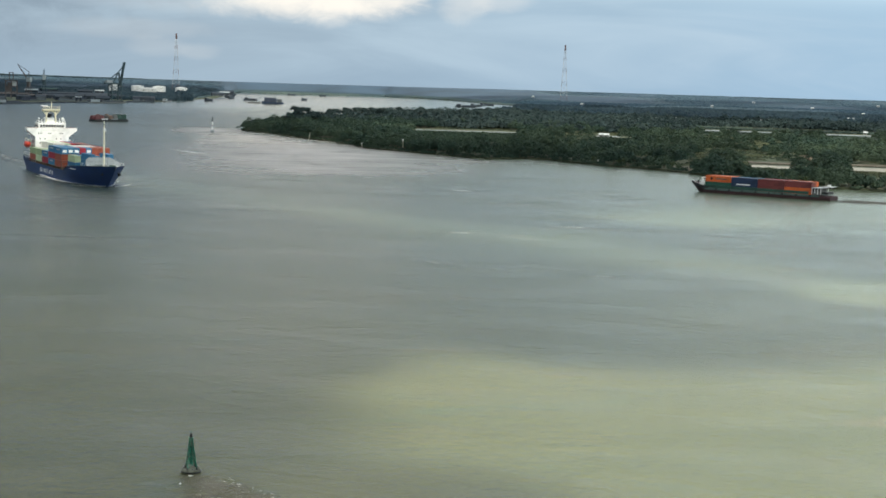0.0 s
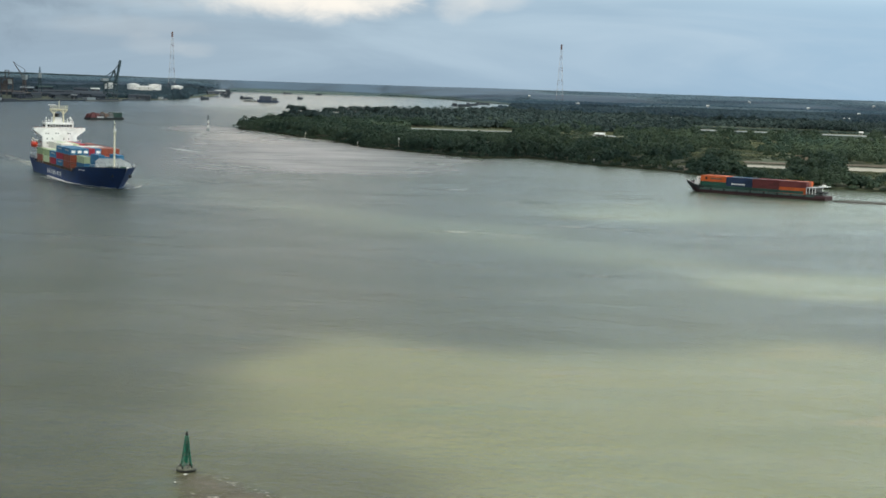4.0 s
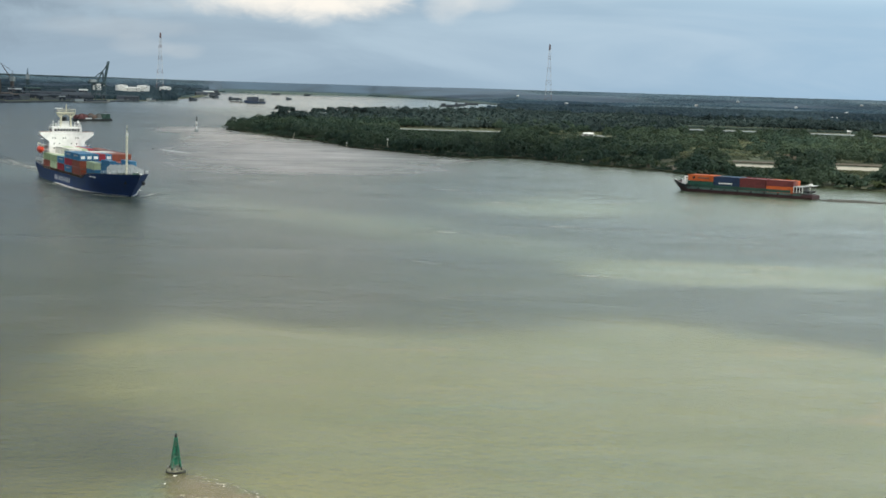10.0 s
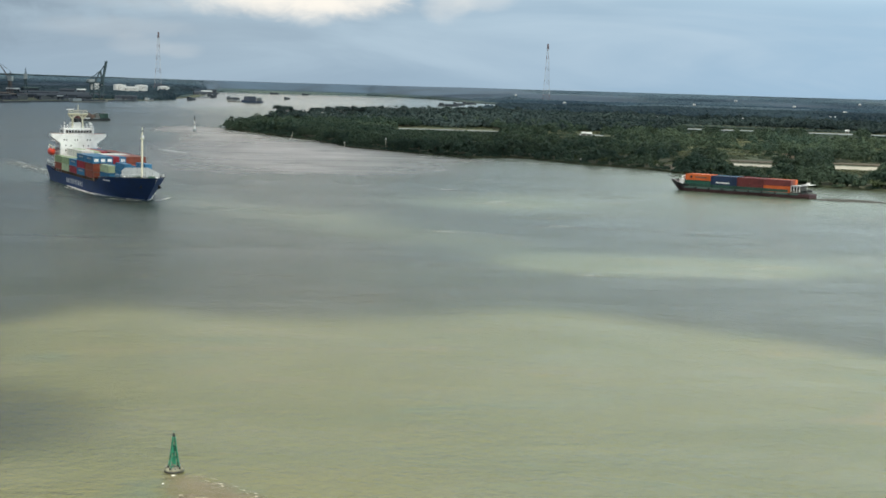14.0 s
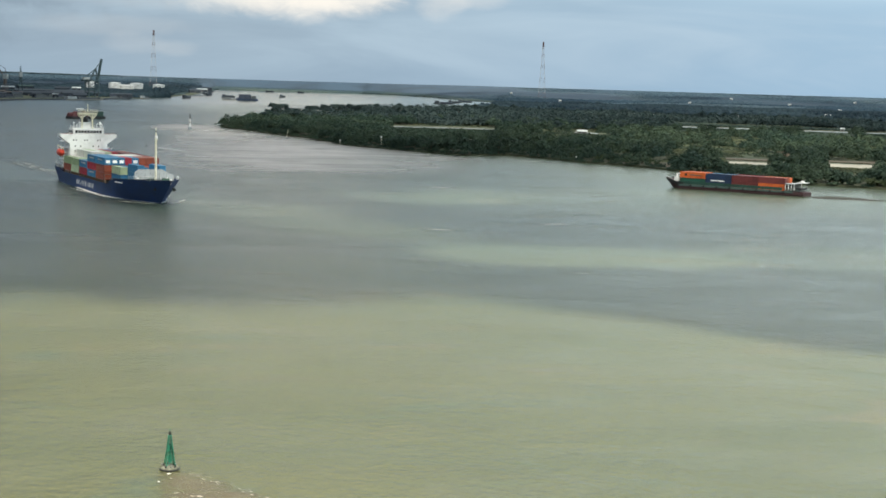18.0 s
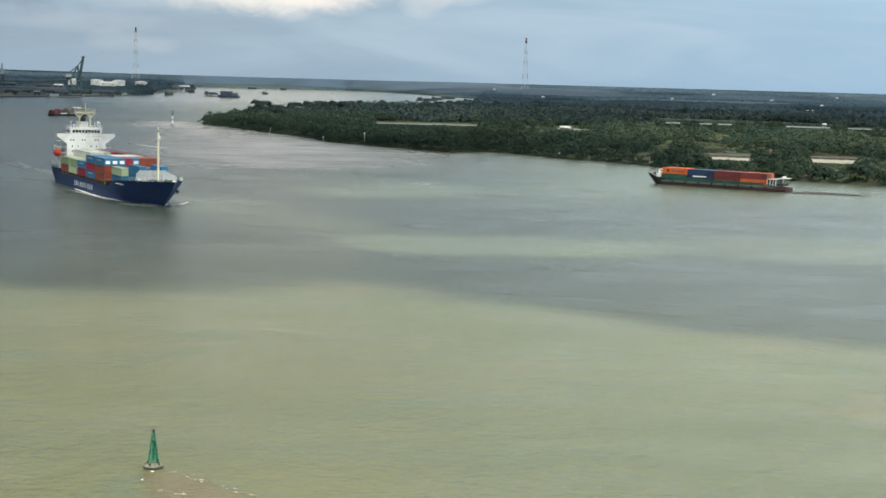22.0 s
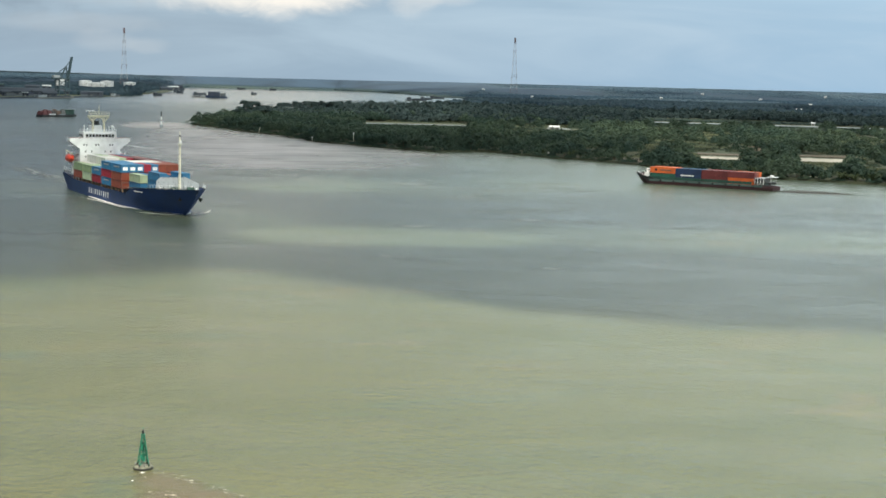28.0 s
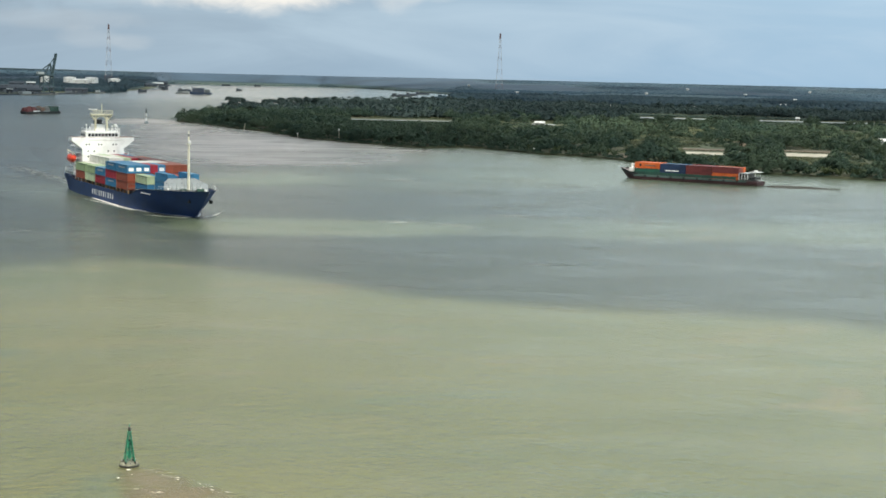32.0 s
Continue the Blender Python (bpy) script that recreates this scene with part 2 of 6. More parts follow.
HAZE_FARLAND = paint("hazed_far_land", (0.032, 0.059, 0.094), 0.95, vary=0.35, scale=0.012, bump=0.0)
BARK = paint("bark", (0.12, 0.09, 0.06), 0.95, scale=3)
HULL_BLUE = paint("hull_blue_paint", (0.011, 0.042, 0.150), 0.7, vary=0.3, scale=0.25, dirt=(0.014, 0.034, 0.085))
WHITE = paint("ship_white_paint", (0.88, 0.88, 0.87), 0.4, vary=0.08, scale=0.5)
MAST_CREAM = paint("mast_cream_paint", (0.70, 0.66, 0.50), 0.5, vary=0.12, scale=0.6)
CREAM = paint("cream_paint", (0.88, 0.85, 0.68), 0.5, vary=0.12, scale=0.6)
GREY = paint("grey_steel_paint", (0.36, 0.40, 0.42), 0.55, vary=0.2, scale=0.5)
PALE_GREY = paint("pale_grey_paint", (0.40, 0.43, 0.45), 0.5, vary=0.12, scale=0.5)
DECK_RED = paint("red_oxide_deck", (0.22, 0.07, 0.05), 0.8, vary=0.3, scale=0.3)
BLACK = paint("black_paint", (0.015, 0.016, 0.018), 0.5, vary=0.2)
DARK_GLASS = paint("dark_bridge_glass", (0.01, 0.014, 0.018), 0.12, vary=0.1)
STEEL = paint("weathered_steel", (0.20, 0.20, 0.19), 0.6, metal=0.3, vary=0.4, scale=1.0)
MAROON = paint("maroon_hull_paint", (0.048, 0.018, 0.022), 0.6, vary=0.35, scale=0.3)
RAIL_GREEN = paint("green_rail_paint", (0.022, 0.070, 0.052), 0.55, vary=0.3, scale=0.6)
# port paints, crane and boxes too: haze put into the colour as dull blue
PORT_WALL = paint("hazed_port_wall", (0.038, 0.050, 0.068), 0.85, vary=0.3, scale=0.1)
PORT_ROOF = paint("hazed_sheet_roof", (0.034, 0.048, 0.068), 0.7, vary=0.3, scale=0.08)
BUOY_GREEN = paint("buoy_green_paint", (0.014, 0.18, 0.11), 0.45, vary=0.5, scale=2.2, dirt=(0.012, 0.06, 0.04))
# darker green for half of the buoy's braces and panels
BUOY_DARK = paint("dark_green_buoy_paint", (0.008, 0.055, 0.036), 0.6, vary=0.4, scale=2.2)
BUOY_FLOAT = paint("fouled_float", (0.20, 0.20, 0.15), 0.8, vary=0.5, scale=2.0, dirt=(0.03, 0.034, 0.02))
ORANGE = paint("lifeboat_orange", (0.70, 0.065, 0.03), 0.4, vary=0.1)
ROOF_WHITE = paint("pale_sheet_roof", (0.62, 0.64, 0.64), 0.5, vary=0.15, scale=0.3)
THATCH = paint("thatch", (0.15, 0.125, 0.09), 0.95, vary=0.4, scale=1.0)
WALL_PALE = paint("pale_plaster", (0.56, 0.58, 0.58), 0.85, vary=0.2, scale=0.4)
# flat pale grey that stands in for sky mirrored in the ponds
POND_SHEEN = paint("painted_pond_sheen", (0.29, 0.32, 0.34), 0.7, vary=0.3, scale=0.05)
SAND = paint("dry_sand", (0.52, 0.48, 0.40), 0.95, vary=0.2, scale=0.05)
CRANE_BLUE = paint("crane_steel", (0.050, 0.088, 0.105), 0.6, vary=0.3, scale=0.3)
STRAKE = paint("grey_green_strake", (0.075, 0.12, 0.11), 0.6, vary=0.3, scale=0.6)
BRACKET = paint("ochre_bracket", (0.26, 0.17, 0.09), 0.7, vary=0.3)
# rust tone dulled by painted haze
PORT_RUST = paint("hazed_rust_steel", (0.115, 0.098, 0.095), 0.85, vary=0.3, scale=0.2)
RUST = paint("rusty_steel", (0.20, 0.13, 0.10), 0.85, vary=0.4, scale=0.3)
TANK_WHITE = paint("tank_white_paint", (0.72, 0.74, 0.74), 0.5, vary=0.15, scale=0.15)
TOWER_RED = paint("tower_red_paint", (0.17, 0.12, 0.13), 0.6, vary=0.2)
TOWER_GREY = paint("tower_galvanised", (0.42, 0.46, 0.50), 0.5, vary=0.2)
BOX = {}
# port_grey and port_blue carry painted haze as well
for key, colour in dict(blue=(0.032, 0.17, 0.33), navy=(0.016, 0.034, 0.085), red=(0.34, 0.020, 0.038), brown=(0.27, 0.065, 0.035), orange=(0.62, 0.13, 0.03),
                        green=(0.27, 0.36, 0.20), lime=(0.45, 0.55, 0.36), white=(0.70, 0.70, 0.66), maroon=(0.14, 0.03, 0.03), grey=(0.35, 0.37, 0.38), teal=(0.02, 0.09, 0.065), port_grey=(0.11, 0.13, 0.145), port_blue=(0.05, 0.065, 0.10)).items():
    BOX[key] = paint(key + "_container_paint", colour, 0.5, vary=0.3, scale=0.35, random_tint=0.12)
FOAM = soft_patch("foam", (0.93, 0.93, 0.90), 0.6, 0.32, 0.6, (0.5, 0.9, 0.5))
CREST = soft_patch("wave_crest_foam", (0.93, 0.93, 0.90), 0.6, 0.50, 0.72, (0.17, 0.5, 0.5))
BROKEN = soft_patch("broken_foam", (0.84, 0.84, 0.80), 0.5, 0.46, 0.74, (0.16, 0.4, 0.3), 0.9)
FLECK = soft_patch("fleck_foam", (0.66, 0.63, 0.54), 0.5, 0.30, 0.7, (2.2, 2.2, 1.0), 0.6)
SPUME = soft_patch("spume", (0.92, 0.92, 0.89), 0.6, 0.47, 0.66, (0.17, 0.7, 0.3), 0.9)
FAINT = soft_patch("faint_foam", (0.55, 0.55, 0.51), 0.4, 0.45, 0.85, (0.06, 0.3, 0.2), 0.42)
WASH = soft_patch("stern_wash", (0.42, 0.42, 0.38), 0.4, 0.45, 0.92, (0.05, 0.22, 0.2), 0.5)
SILT = soft_patch("stirred_silt", (0.230, 0.190, 0.122), 0.4, 0.15, 0.72, (0.16, 0.3, 0.1), 0.46)
# pale film colour that paints bright sky mirrored in the water
GLINT_PAINT = soft_patch("painted_water_glint", (0.78, 0.71, 0.68), 0.3, -0.10, 1.25, (0.012, 0.028, 0.03), 0.9)
# matte dark brown film laid over the barge's wake
DARKWAKE = soft_patch("dark_wake_film", (0.050, 0.046, 0.036), 0.75, 0.3, 0.75, (0.05, 0.2, 0.1), 0.9)


# ---------------------------------------------------------------- mesh helpers
def part(name, bm, material, parent=None, label=""):
    """Links a bmesh as one mesh object under a thing or a part."""
    me = bpy.data.meshes.new(name)
    bm.to_mesh(me)
    bm.free()
    me.materials.append(material)
    ob = new(name, me)
    if parent:
        ob.parent = parent
    return tagged(ob, label)


def thing(name, label, category, m=None, group="", kind=""):
    ob = new(name)
    ob.empty_display_size = 0.5
    if m is not None:
        ob.matrix_world = m
    return tagged(ob, label, category, group, kind)


def box(bm, x0, x1, y0, y1, z0, z1, bevel=0.0):
    m = Matrix.LocRotScale(((x0 + x1) / 2, (y0 + y1) / 2, (z0 + z1) / 2), None, (abs(x1 - x0), abs(y1 - y0), abs(z1 - z0)))
    made = bmesh.ops.create_cube(bm, size=1, matrix=m)["verts"]
    if bevel:
        edges = {e for v in made for e in v.link_edges}
        bmesh.ops.bevel(bm, geom=list(edges), offset=bevel, segments=1, affect="EDGES")
    return bm


def boxed(*a, **k):
    return box(bmesh.new(), *a, **k)


def rod(bm, p, q, r, r2=None, n=6):
    """A tapered round bar from p to q."""
    p, q = Vector(p), Vector(q)
    d = q - p
    m = Matrix.Translation((p + q) / 2) @ d.to_track_quat("Z", "Y").to_matrix().to_4x4()
    bmesh.ops.create_cone(bm, cap_ends=True, segments=n, radius1=r, radius2=r if r2 is None else r2, depth=d.length, matrix=m)
    return bm


def rods(bars, r, n=5):
    bm = bmesh.new()
    for p, q in bars:
        rod(bm, p, q, r, n=n)
    return bm


def skin(bm, rings, close=True, caps=True):
    """Joins rings of points, each with the same count, into one surface."""
    vs = [[bm.verts.new(p) for p in ring] for ring in rings]
    k = len(vs[0])
    for a, b in zip(vs, vs[1:]):
        for i in range(k if close else k - 1):
            j = (i + 1) % k
            bm.faces.new((a[i], a[j], b[j], b[i]))
    if caps:
        bm.faces.new(list(reversed(vs[0])))
        bm.faces.new(vs[-1])
    bmesh.ops.recalc_face_normals(bm, faces=bm.faces)
    return bm


def prism(bm, outline, y0, y1):
    """An outline in x and z, thick from y0 to y1."""
    return skin(bm, [[(x, y0, z) for x, z in outline], [(x, y1, z) for x, z in outline]])


def patch(name, points, material, parent=None, label="", z=0.05, rings=3):
    """A flat film with a soft rim: UV x runs from 0 at the rim to 1 inside."""
    bm = bmesh.new()
    uv = bm.loops.layers.uv.new("UVMap")
    mid = Vector((sum(p[0] for p in points) / len(points), sum(p[1] for p in points) / len(points), z))
    loops = []
    for k in range(rings):
        f = 1 - k / rings
        loops.append([bm.verts.new(mid + (Vector((p[0], p[1], z)) - mid) * f) for p in points])
    centre = bm.verts.new(mid)
    depth = {v: k / rings for k, ring in enumerate(loops) for v in ring}
    depth[centre] = 1.0
    n = len(points)
    for a, b in zip(loops, loops[1:]):
        for i in range(n):
            bm.faces.new((a[i], a[(i + 1) % n], b[(i + 1) % n], b[i]))
    for i in range(n):
        bm.faces.new((loops[-1][i], loops[-1][(i + 1) % n], centre))
    for face in bm.faces:
        for loop in face.loops:
            loop[uv].uv = (depth[loop.vert], 0)
    bmesh.ops.recalc_face_normals(bm, faces=bm.faces)
    return part(name, bm, material, parent, label)


def oval(x, y, a, b, turn=0.0, n=20, rough=0.15, seed=0):
    rnd = random.Random(seed)
    c, s = math.cos(radians(turn)), math.sin(radians(turn))
    out = []
    for i in range(n):
        u, f = 2 * math.pi * i / n, 1 + rnd.uniform(-rough, rough)
        p, q = a * f * math.cos(u), b * f * math.sin(u)
        out.append((x + p * c - q * s, y + p * s + q * c))
    return out


# ---------------------------------------------------------------- water and ground
SHORE = [(-174, 1309), (-137, 1238), (-105, 1161), (-77, 1104), (-53, 1023), (-28, 988), (0, 951), (24, 922), (49, 944), (72, 916), (89, 881), (106, 866), (125, 842), (134, 820),
         (160, 766), (187, 729), (208, 712), (243, 690), (300, 640), (420, 500), (560, 250), (680, -200), (760, -900)]
NORTH = [(-176, 1330), (-162, 1622), (-130, 1866), (-69, 2076), (10, 2090), (80, 2418), (130, 2900), (164, 3526)]
FAR_BANK = [(83, 3868), (-3, 4317), (-110, 4700), (-200, 4868), (-400, 4860), (-640, 4836), (-665, 4560), (-610, 4100), (-540, 3700), (-506, 3336)]
PORT = [(-493, 2894), (-512, 2650), (-531, 2432), (-585, 2294), (-612, 2095), (-690, 1900), (-900, 1500), (-1300, 1000), (-1900, 300)]
RISE_FROM, RISE_TO, RISE = 3000.0, 4950.0, 33.5


def wavy(points, amount, step=14.0, seed=1):
    """A bank line broken into short uneven steps."""
    rnd = random.Random(seed)
    out = []
    for (ax, ay), (bx, by) in zip(points, points[1:]):
        d = math.hypot(bx - ax, by - ay)
        k = max(1, int(d / step))
        for i in range(k):
            f, a = i / k, rnd.uniform(-amount, amount) * (1 if i else 0.4)
            out.append((ax + (bx - ax) * f - (by - ay) / d * a, ay + (by - ay) * f + (bx - ax) / d * a))
    return out + [points[-1]]


def outer(r, a0, a1, n):
    return [(r * math.sin(radians(a0 + (a1 - a0) * i / n)), r * math.cos(radians(a0 + (a1 - a0) * i / n))) for i in range(n + 1)]


NEAR_LINE = wavy(SHORE, 2.6, 11.0)
RIVER = NEAR_LINE[::-1] + wavy(NORTH, 5, 30.0, 2) + wavy(FAR_BANK, 6, 60.0, 3) + wavy(PORT, 3, 30.0, 4)
LAND = RIVER + outer(4990, -82, 142, 60)


def inside(px, py, poly):
    """Which of many points lie within an outline."""
    hit = np.zeros(len(px), bool)
    for (ax, ay), (bx, by) in zip(poly, poly[1:] + poly[:1]):
        if ay == by:
            continue
        cross = (ay > py) != (by > py)
        hit ^= cross & (px < (bx - ax) * (py - ay) / (by - ay) + ax)
    return hit


def rise(r):
    return RISE * np.clip((r - RISE_FROM) / (RISE_TO - RISE_FROM), 0, 1) ** 1.6


BANK_EDGE = ((-9.5, 3000), (-8.45, 4150), (-7.8, 4838), (-7.0, 4842), (-2.3, 4874), (-1.3, 4702), (0.0, 4325), (1.3, 3875), (2.67, 3545), (3.2, 3010))


def bank_profile(a, r):
    """Height of the far country, raised from the water's edge to fit the horizon in the camera's view."""
    r0 = np.interp(a, [e[0] for e in BANK_EDGE], [e[1] for e in BANK_EDGE])
    power = np.interp(r0, [3000, 4300], [1.6, 1.0])
    return 0.9 + (RISE - 0.9) * np.clip((r - r0) / (np.maximum(4950, r0 + 110) - r0), 0, 1) ** power


def ground_at(a, r):
    """Height of the far country at a turn and distance."""
    return np.where((a > -9.5) & (a < 3.2), bank_profile(a, r), np.maximum(0.9, rise(r)))


def build_ground():
    bm = bmesh.new()
    top = [bm.verts.new((x, y, 0.9)) for x, y in LAND]
    low = [bm.verts.new((x, y, -2.0)) for x, y in LAND]
    for i in range(len(top)):
        j = (i + 1) % len(top)
        bm.faces.new((top[i], top[j], low[j], low[i]))
    face = bm.faces.new(top)
    bmesh.ops.triangulate(bm, faces=[face])
    # the far country is raised towards its edge to fit the camera's horizon
    turns = [-60 + i * 1.5 for i in range(28)] + [-18 + i * 0.5 for i in range(16)] + [-10 + i * 0.1 for i in range(140)] + [4 + i * 0.5 for i in range(36)] + [22 + i * 2.0 for i in range(40)]
    rows = []
    for a in turns:
        r0 = RISE_FROM
        for (a0, ra), (a1, rb) in zip(BANK_EDGE, BANK_EDGE[1:]):
            if a0 <= a <= a1:
                r0 = ra + (rb - ra) * (a - a0) / (a1 - a0)
        row = []
        for k in range(15):
            r = r0 + (4988 - r0) * k / 14
            bump = noise.noise((a * 0.25, r * 0.0015, 3)) * 1.8 if k > 1 else 0
            row.append(bm.verts.new((r * math.sin(radians(a)), r * math.cos(radians(a)), max(0.95, float(ground_at(np.array([a]), np.array([r]))[0]) + bump) if k else 0.91)))
        rows.append(row)
    for p, q in zip(rows, rows[1:]):
        for k in range(14):
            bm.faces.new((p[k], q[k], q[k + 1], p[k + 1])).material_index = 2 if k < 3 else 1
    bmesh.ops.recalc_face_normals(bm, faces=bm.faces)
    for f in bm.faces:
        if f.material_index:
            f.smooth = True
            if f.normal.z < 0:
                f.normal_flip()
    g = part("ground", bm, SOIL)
    for material in (HAZE_FARLAND, HAZE_FARBANK):
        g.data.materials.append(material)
    tagged(g, "flat green delta land along the river", "ground", kind="structure")


def build_water():
    bm = bmesh.new()
    ring = [bm.verts.new((4995 * math.sin(2 * math.pi * i / 96), 4995 * math.cos(2 * math.pi * i / 96), 0)) for i in range(96)]
    bm.faces.new(list(reversed(ring)))
    tagged(part("water", bm, WATER), "muddy grey-green river with small ripples", "river", kind="structure")


build_ground()
build_water()


# ---------------------------------------------------------------- plants
def clumps(name, centres, sizes, count, material, label, leaf=0.3, seed=5, category="woods", tilt=0.45, lift=0.9):
    """Many bushes or tree crowns as loose leafy facets, in one object."""
    rng = np.random.default_rng(seed)
    n = len(centres)
    if not n:
        return None
    m = n * count
    c = np.repeat(centres, count, 0)
    s = np.repeat(sizes, count, 0)
    d = rng.normal(size=(m, 3))
    d /= np.linalg.norm(d, axis=1)[:, None]
    d[:, 2] = np.abs(d[:, 2]) * 1.15 - 0.28
    mid = c + d * s * (0.70 + 0.45 * rng.random(m))[:, None]
    mid[:, 2] = np.maximum(mid[:, 2], c[:, 2] - s[:, 2] * 0.9)
    out = d + rng.normal(size=d.shape) * tilt
    out[:, 2] += lift
    out /= np.linalg.norm(out, axis=1)[:, None]
    u = np.cross(out, rng.normal(size=d.shape))
    u /= np.linalg.norm(u, axis=1)[:, None]
    v = np.cross(out, u)
    w = (s[:, :2].mean(1) * leaf * (0.6 + 0.8 * rng.random(m)))[:, None]
    skew = (rng.random((m, 1)) - 0.5) * 0.9
    tris = np.stack([mid - u * w - v * w * 0.6, mid + u * w - v * w * 0.6, mid + v * w * 1.2 + u * w * skew], 1).reshape(-1, 3)
    me = bpy.data.meshes.new(name)
    me.vertices.add(m * 3)
    me.vertices.foreach_set("co", tris.astype(np.float32).ravel())
    me.loops.add(m * 3)
    me.loops.foreach_set("vertex_index", np.arange(m * 3, dtype=np.int32))
    me.polygons.add(m)
    me.polygons.foreach_set("loop_start", np.arange(0, m * 3, 3, dtype=np.int32))
    me.update(calc_edges=True)
    me.materials.append(material)
    return tagged(new(name, me), label, category, kind="stuff")


def domes(name, centres, sizes, material, label, seed=5, category="woods"):
    """Far crowns: uneven rounded heads, each a small closed mesh, in one object."""
    rng = np.random.default_rng(seed)
    n = len(centres)
    k = 6
    turn = np.arange(k) * 2 * math.pi / k
    spin = rng.random((n, 1)) * 6.28
    verts = []
    for reach, high in ((0.92, -0.9), (1.05, 0.05), (0.62, 0.72)):
        q = reach * (0.75 + 0.5 * rng.random((n, k)))
        z = high + (rng.random((n, k)) - 0.5) * 0.4
        verts.append(np.stack([q * np.cos(turn + spin), q * np.sin(turn + spin), z], 2))
    tip = np.stack([(rng.random((n, 1)) - 0.5) * 0.5, (rng.random((n, 1)) - 0.5) * 0.5, 0.95 + 0.3 * rng.random((n, 1))], 2)
    co = np.concatenate(verts + [tip], 1) * sizes[:, None, :] + centres[:, None, :]
    faces = []
    for a, b in ((0, k), (k, 2 * k)):
        for i in range(k):
            j = (i + 1) % k
            faces += [(a + i, a + j, b + j), (a + i, b + j, b + i)]
    faces += [(2 * k + i, 2 * k + (i + 1) % k, 3 * k) for i in range(k)]
    faces = np.array(faces)
    loops = (faces[None] + (np.arange(n) * (3 * k + 1))[:, None, None]).reshape(-1)
    me = bpy.data.meshes.new(name)
    me.vertices.add(n * (3 * k + 1))
    me.vertices.foreach_set("co", co.astype(np.float32).ravel())
    me.loops.add(len(loops))
    me.loops.foreach_set("vertex_index", loops.astype(np.int32))
    me.polygons.add(len(loops) // 3)
    me.polygons.foreach_set("loop_start", np.arange(0, len(loops), 3, dtype=np.int32))
    me.polygons.foreach_set("use_smooth", np.ones(len(loops) // 3, bool))
    me.update(calc_edges=True)
    me.materials.append(material)
    return tagged(new(name, me), label, category, kind="stuff")


def scatter(a0, a1, r0, r1, spacing, seed):
    """Points spread evenly over a fan of land."""
    rng = np.random.default_rng(seed)
    area = radians(a1 - a0) * (r1 * r1 - r0 * r0) / 2
    n = int(area / spacing ** 2)
    r = np.sqrt(r0 * r0 + (r1 * r1 - r0 * r0) * rng.random(n))
    a = np.radians(a0 + (a1 - a0) * rng.random(n))
    return np.stack([r * np.sin(a), r * np.cos(a)], 1)


def field(x, y, size, seed):
    """Smooth random values between 0 and 1 over the plan."""
    rng = np.random.default_rng(seed)
    v = np.zeros(len(x))
    for k in range(7):
        a, p = rng.random() * 6.28, rng.random() * 6.28
        f = 2 * math.pi / size * (0.6 + 0.9 * rng.random())
        v += np.sin((x * math.cos(a) + y * math.sin(a)) * f + p)
    return np.clip(v / 5.0 + 0.5, 0, 1)


def shore_gap(p):
    """Distance of points from the near bank."""
    line = np.array(SHORE, float)
    best = np.full(len(p), 1e9)
    for a, b in zip(line, line[1:]):
        f = np.clip(((p - a) @ (b - a)) / ((b - a) @ (b - a)), 0, 1)
        best = np.minimum(best, np.linalg.norm(p - (a + f[:, None] * (b - a)), axis=1))
    return best


# open strips, by turn and distance from the deck: ponds, ditches and bare ground keep only low growth before them
OPEN = [(-1.3, 2.7, 1400, 1500), (5.5, 6.9, 1385, 1460), (9.4, 20.5, 1735, 1830), (11.2, 12.85, 905, 1010), (14.8, 16.7, 915, 1010), (8.4, 9.3, 842, 905), (13.0, 13.9, 905, 975)]


def is_open(p):
    a = np.degrees(np.arctan2(p[:, 0], p[:, 1]))
    r = np.hypot(p[:, 0], p[:, 1])
    hit = np.zeros(len(p), bool)
    for a0, a1, r0, r1 in OPEN:
        hit |= (a > a0) & (a < a1) & (r > r0) & (r < r1)
    return hit


def height_cap(a, r):
    """The tallest growth that leaves the ponds and ditches behind it in sight."""
    cap = np.full(len(a), 30.0)
    for a0, a1, edge in ((-1.3, 2.75, 1425), (5.5, 6.9, 1400), (9.4, 20.5, 1752), (11.3, 12.75, 918), (13.7, 14.0, 935), (14.9, 16.5, 928), (17.0, 17.6, 940), (8.4, 9.3, 850)):
        before = (a > a0) & (a < a1) & (r < edge) & (r > edge * 0.55)
        cap = np.where(before, np.minimum(cap, np.maximum(0.6, EYE.z * (1 - r / edge) * 0.95)), cap)
    return cap


